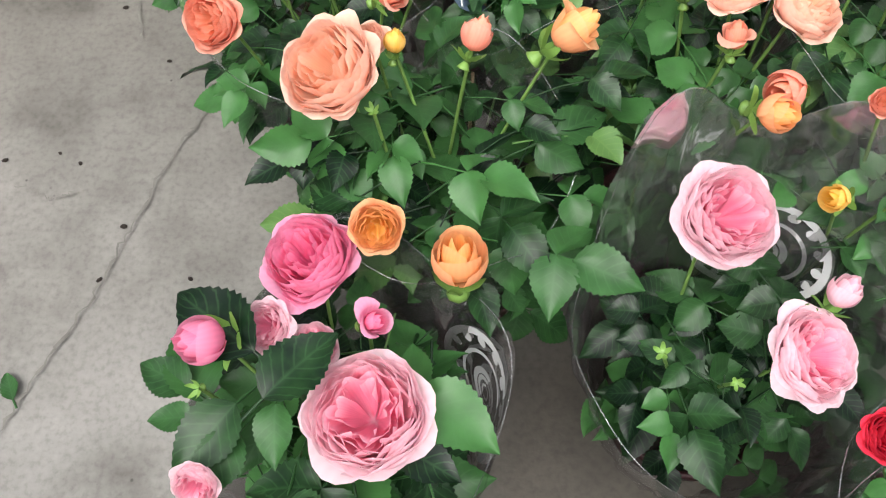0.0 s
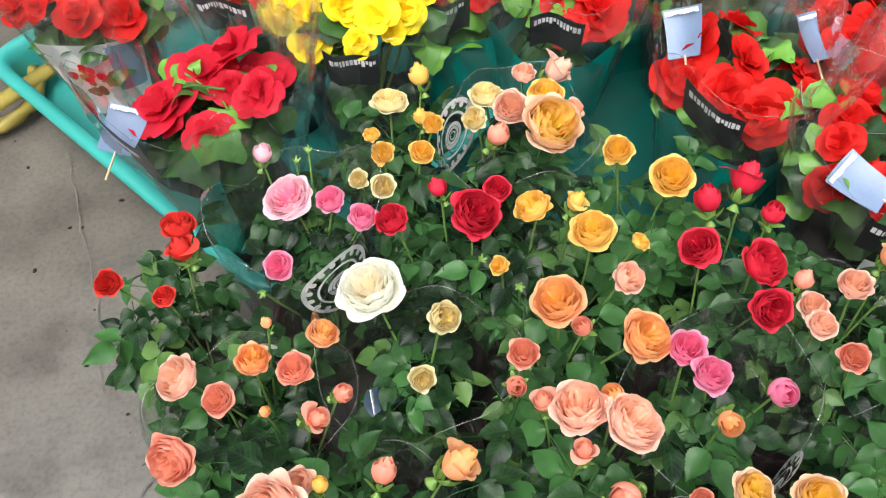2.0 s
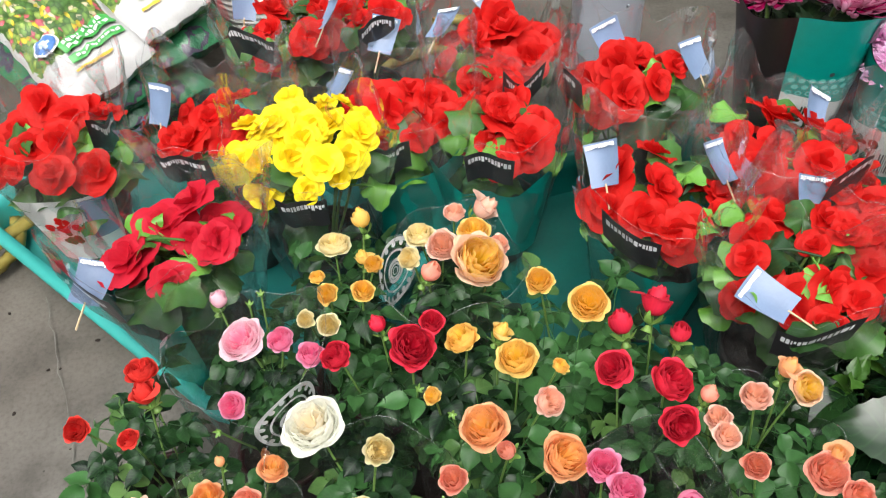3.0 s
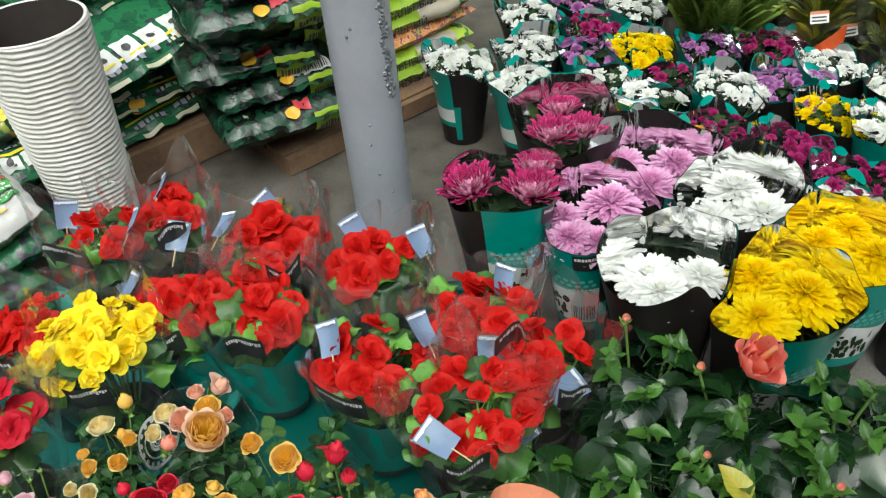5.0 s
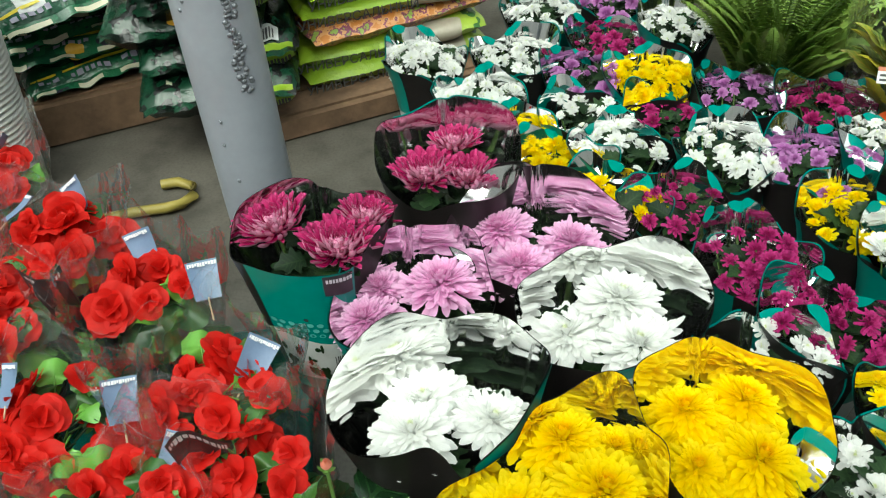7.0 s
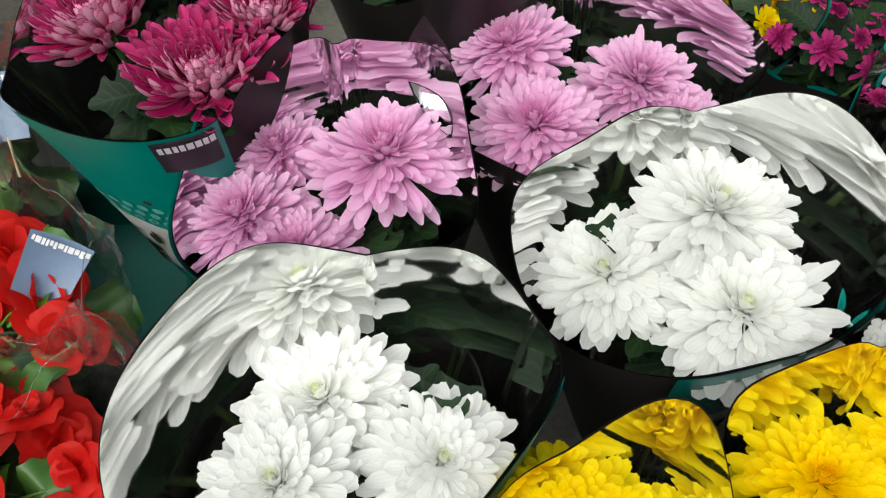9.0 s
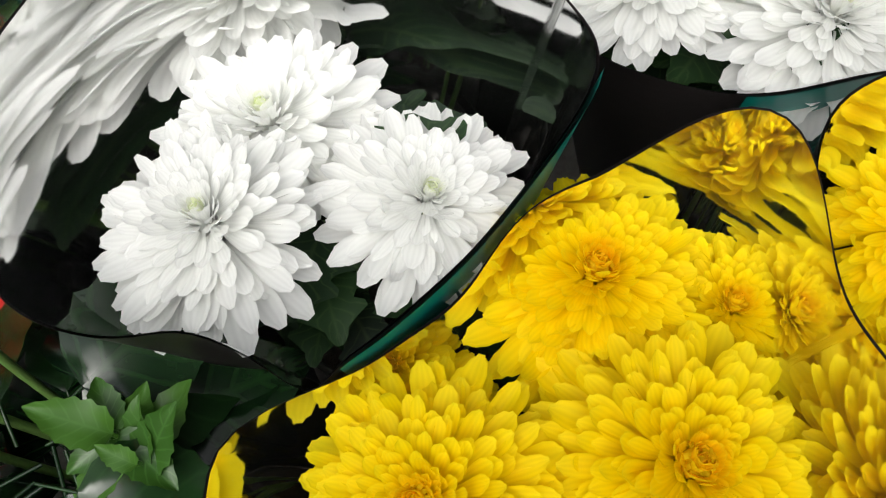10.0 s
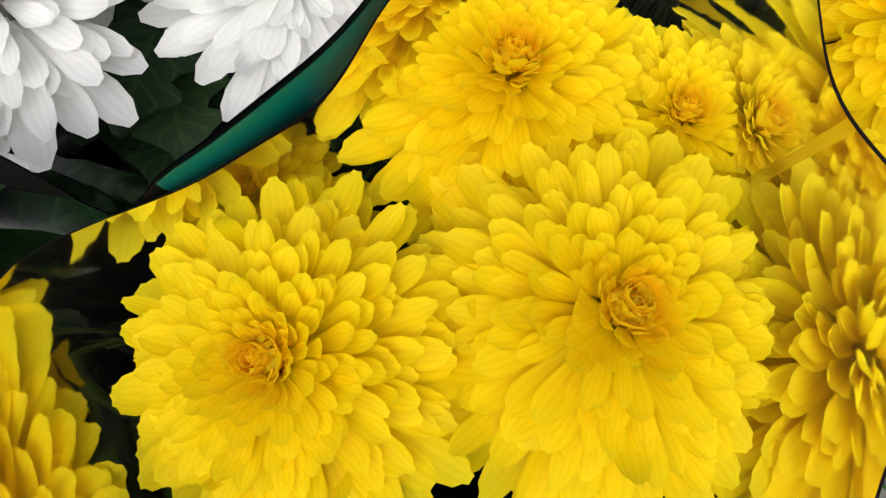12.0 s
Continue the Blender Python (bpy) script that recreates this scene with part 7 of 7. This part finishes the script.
# fallen leaf and crumbs on the floor
fallen = thing("fallen_leaf", -0.373, 0.179, 0.006, 30, "small dark green leaf fallen on the concrete floor", "leaf")
piece("leaf_blade", blade_mesh("fallen_leaf_blade", ROSE_LEAF, 3, 0.026, 0.0075, droop=0.05), fallen)
for x, y, rz in ((1.292, 0.621, 70), (1.367, 0.519, 200), (1.237, 0.624, 10)):
    fallen = thing("fallen_leaf", x, y, 0.006, rz, "small dark green leaf fallen on the dirty concrete floor", "leaf", "fallen leaves")
    piece("leaf_blade", blade_mesh("fallen_leaf_blade", ROSE_LEAF, 3, 0.034, 0.013, droop=0.08), fallen)
rng = random.Random(31)
for k in range(26):
    x, y = rng.uniform(-0.55, -0.24), rng.uniform(0.12, 1.0)
    if k < 4:
        x, y = ((-0.366, 0.411), (-0.388, 0.422), (-0.439, 0.413), (-0.30, 0.532))[k]
    r = rng.uniform(0.0012, 0.003)
    g = Geo()
    g.sheet(lambda u, v: (r * (1.3 + 0.4 * math.sin(5 * u)) * math.cos(math.tau * u) * math.sin(math.pi * v), r * math.sin(math.tau * u) * math.sin(math.pi * v), r * 0.6 - r * 0.6 * math.cos(math.pi * v)), 7, 4, loop=True)
    solid("soil_crumb", g, SOIL, "dark crumb of soil on the concrete floor", "crumb", "crumbs on the floor", m=pose(x, y, 0, 0, 0, rng.uniform(0, 180)), smooth=True)

# hose on the floor
g = Geo()
path = [(-0.9 + 0.03 * k, 1.02 + 0.05 * math.sin(k * 0.5), 0.016) for k in range(10)]
path += [(-0.56 + 0.07 * math.cos(a), 1.06 + 0.07 * math.sin(a), 0.016 + 0.002 * k) for k, a in enumerate([0.35 * j - 2.2 for j in range(22)])]
path += [(-0.45 + 0.055 * k, 1.16 + 0.02 * math.sin(k * 0.7) + 0.0235 * k, 0.016) for k in range(14)]
path += [(0.295, 1.485, 0.016), (0.312, 1.515, 0.016), (0.30, 1.545, 0.016), (0.265, 1.56, 0.016), (0.232, 1.55, 0.016)]
g.tube(path, 0.011, 8)
solid("garden_hose", g, HOSE, "olive yellow garden hose lying on the floor", "hose", smooth=True)


# ---- ferns and crotons ----
def fern(x, y, seed, n=22, length=0.36, base=0.12):
    rng = random.Random(seed)
    p = thing("potted_fern", x, y, 0, 0, "potted fern with fresh green feathery fronds", "fern", "ferns")
    pot(p, 0.07, 0.055, 0.14)
    for k in range(n):
        az, el = rng.uniform(0, math.tau), rng.uniform(1.22, 1.56)
        ln = length * rng.uniform(0.35, 1.05)
        g = Geo()
        spine = []
        r, z, a = rng.uniform(0.0, 0.07), base, el
        for s in range(17):
            spine.append((r, z))
            r, z, a = r + ln / 16 * math.cos(a), z + ln / 16 * math.sin(a), a - 0.042
        ca, sa = math.cos(az), math.sin(az)
        g.tube([(q[0] * ca, q[0] * sa, q[1]) for q in spine], 0.0012, 4)
        for s in range(2, 17):
            for h in (0.0, 0.5):
                r0, z0 = spine[s]
                if h and s < 16:
                    r0, z0 = (r0 + spine[s + 1][0]) / 2, (z0 + spine[s + 1][1]) / 2
                w = 0.026 * math.sin(math.pi * min(1, (s + h) / 17.5)) ** 0.6 + 0.004
                for side in (-1, 1):
                    tip = (r0 + w * 0.35, side * w, z0 - 0.006)
                    a0, a1 = (r0 - 0.004, 0, z0), (r0 + 0.005, 0, z0 + 0.001)
                    mid = ((a1[0] + tip[0]) / 2 + 0.003, side * w * 0.55, z0 + 0.003)
                    b = len(g.v)
                    for q in (a0, a1, mid, tip):
                        g.v.append((q[0] * ca - q[1] * sa, q[0] * sa + q[1] * ca, q[2]))
                        g.uv.append((0.5, 0.5))
                        g.ring.append(0)
                    g.f.append((b, b + 1, b + 2, b + 3))
        part("frond", g, FERN, p)


fern(1.49, 1.74, 501, 150, 0.34)
fern(1.32, 2.12, 502, 90, 0.34)
fern(1.66, 1.88, 503, 90, 0.34)
fern(1.86, 2.02, 504, 44, 0.32)
fern(1.60, 2.22, 505, 44, 0.34)
fern(2.10, 1.98, 506, 40, 0.36)


def croton(x, y, seed, n=60, tags=2, wrap=False):
    rng = random.Random(seed)
    p = thing("potted_croton", x, y, 0, 0, "potted croton with yellow and green leaves in an orange sleeve", "croton", "crotons in orange sleeves")
    pot(p, 0.055, 0.045, 0.12)
    for k in range(n):
        a = rng.uniform(0, 360)
        leaf_at(p, "leaf", C_LEAVES[0 if rng.random() < 0.45 else 1], (0.02 * math.cos(radians(a)), 0.02 * math.sin(radians(a)), rng.uniform(0.14, 0.30)), a - 90, rng.uniform(40, 85), rng.uniform(-20, 20), rng.uniform(0.7, 1.1))
    stem(p, (0, 0, 0.1), (0, 0, 0.32), 0.004, 0.004, seed)
    cone = Cone(0.055, 0.10, 0.10, 20, 0.30, lambda t: 0.05 * math.sin(2 * t + seed))
    g = Geo()
    cone.patch(g, 0, 360, 0.03, lambda t: cone.rim(t) + 0.02, 0, 40, 5)
    part("sleeve", g, CLEAN_FILM, p, "clear plastic sleeve")
    if wrap:
        g = Geo()
        cone.patch(g, 188, 258, 0.03, lambda t: 0.17 + 0.13 * (math.degrees(t) - 188) / 70 - 0.25 * max(0.0, (math.degrees(t) - 246) / 12) ** 2 * 0.5, 0.006, 24, 4)
        part("orange_wrap", g, PINK_FILM, p, "orange-red translucent wrap")
    for k in range(tags):
        m = pose(rng.uniform(-0.06, 0.06), -0.07, rng.uniform(0.24, 0.36), -30, 0, rng.uniform(-15, 15))
        g = Geo()
        g.box(-0.022, -0.0006, -0.014, 0.022, 0.0006, 0.014)
        t = piece("price_card", g.mesh("price_card", PRINT_WHITE, False), p, m, "white price card with an orange edge")
        g = Geo()
        g.box(-0.022, -0.0012, 0.007, 0.022, -0.0007, 0.014)
        part("orange_edge", g, TERRACOTTA, t, smooth=False)
        g = Geo()
        for q in range(2):
            g.box(-0.018, -0.0012, -0.010 + 0.008 * q, 0.016, -0.0007, -0.006 + 0.008 * q)
        part("printed_line", g, INK, t, smooth=False)


croton(1.66, 1.56, 601, wrap=True)
croton(1.80, 1.45, 602, wrap=True)
croton(1.83, 1.30, 603, wrap=True)
croton(1.78, 1.66, 604)
croton(1.95, 1.36, 605)
croton(1.84, 1.14, 606, wrap=True)
croton(1.93, 1.53, 607)
croton(2.02, 1.20, 608)

trunk = thing("wooden_stake", 2.22, 1.86, 0, 0, "rough brown wooden stake leaning in a pot", "stake")
g = Geo()
g.tube([(0, 0, 0), (0.02, 0.01, 0.2), (0.05, 0.05, 0.5), (0.09, 0.08, 0.9)], 0.03, 9, taper=0.8)
part("shaft", g, WOOD, trunk)

bowl = thing("planter_bowl", 2.0, 1.75, 0, 0, "wide dark brown planter bowl", "planter")
pot(bowl, 0.17, 0.12, 0.3, plain("brown_glaze", (0.12, 0.06, 0.04), 0.35, 0, 0.2, 20))
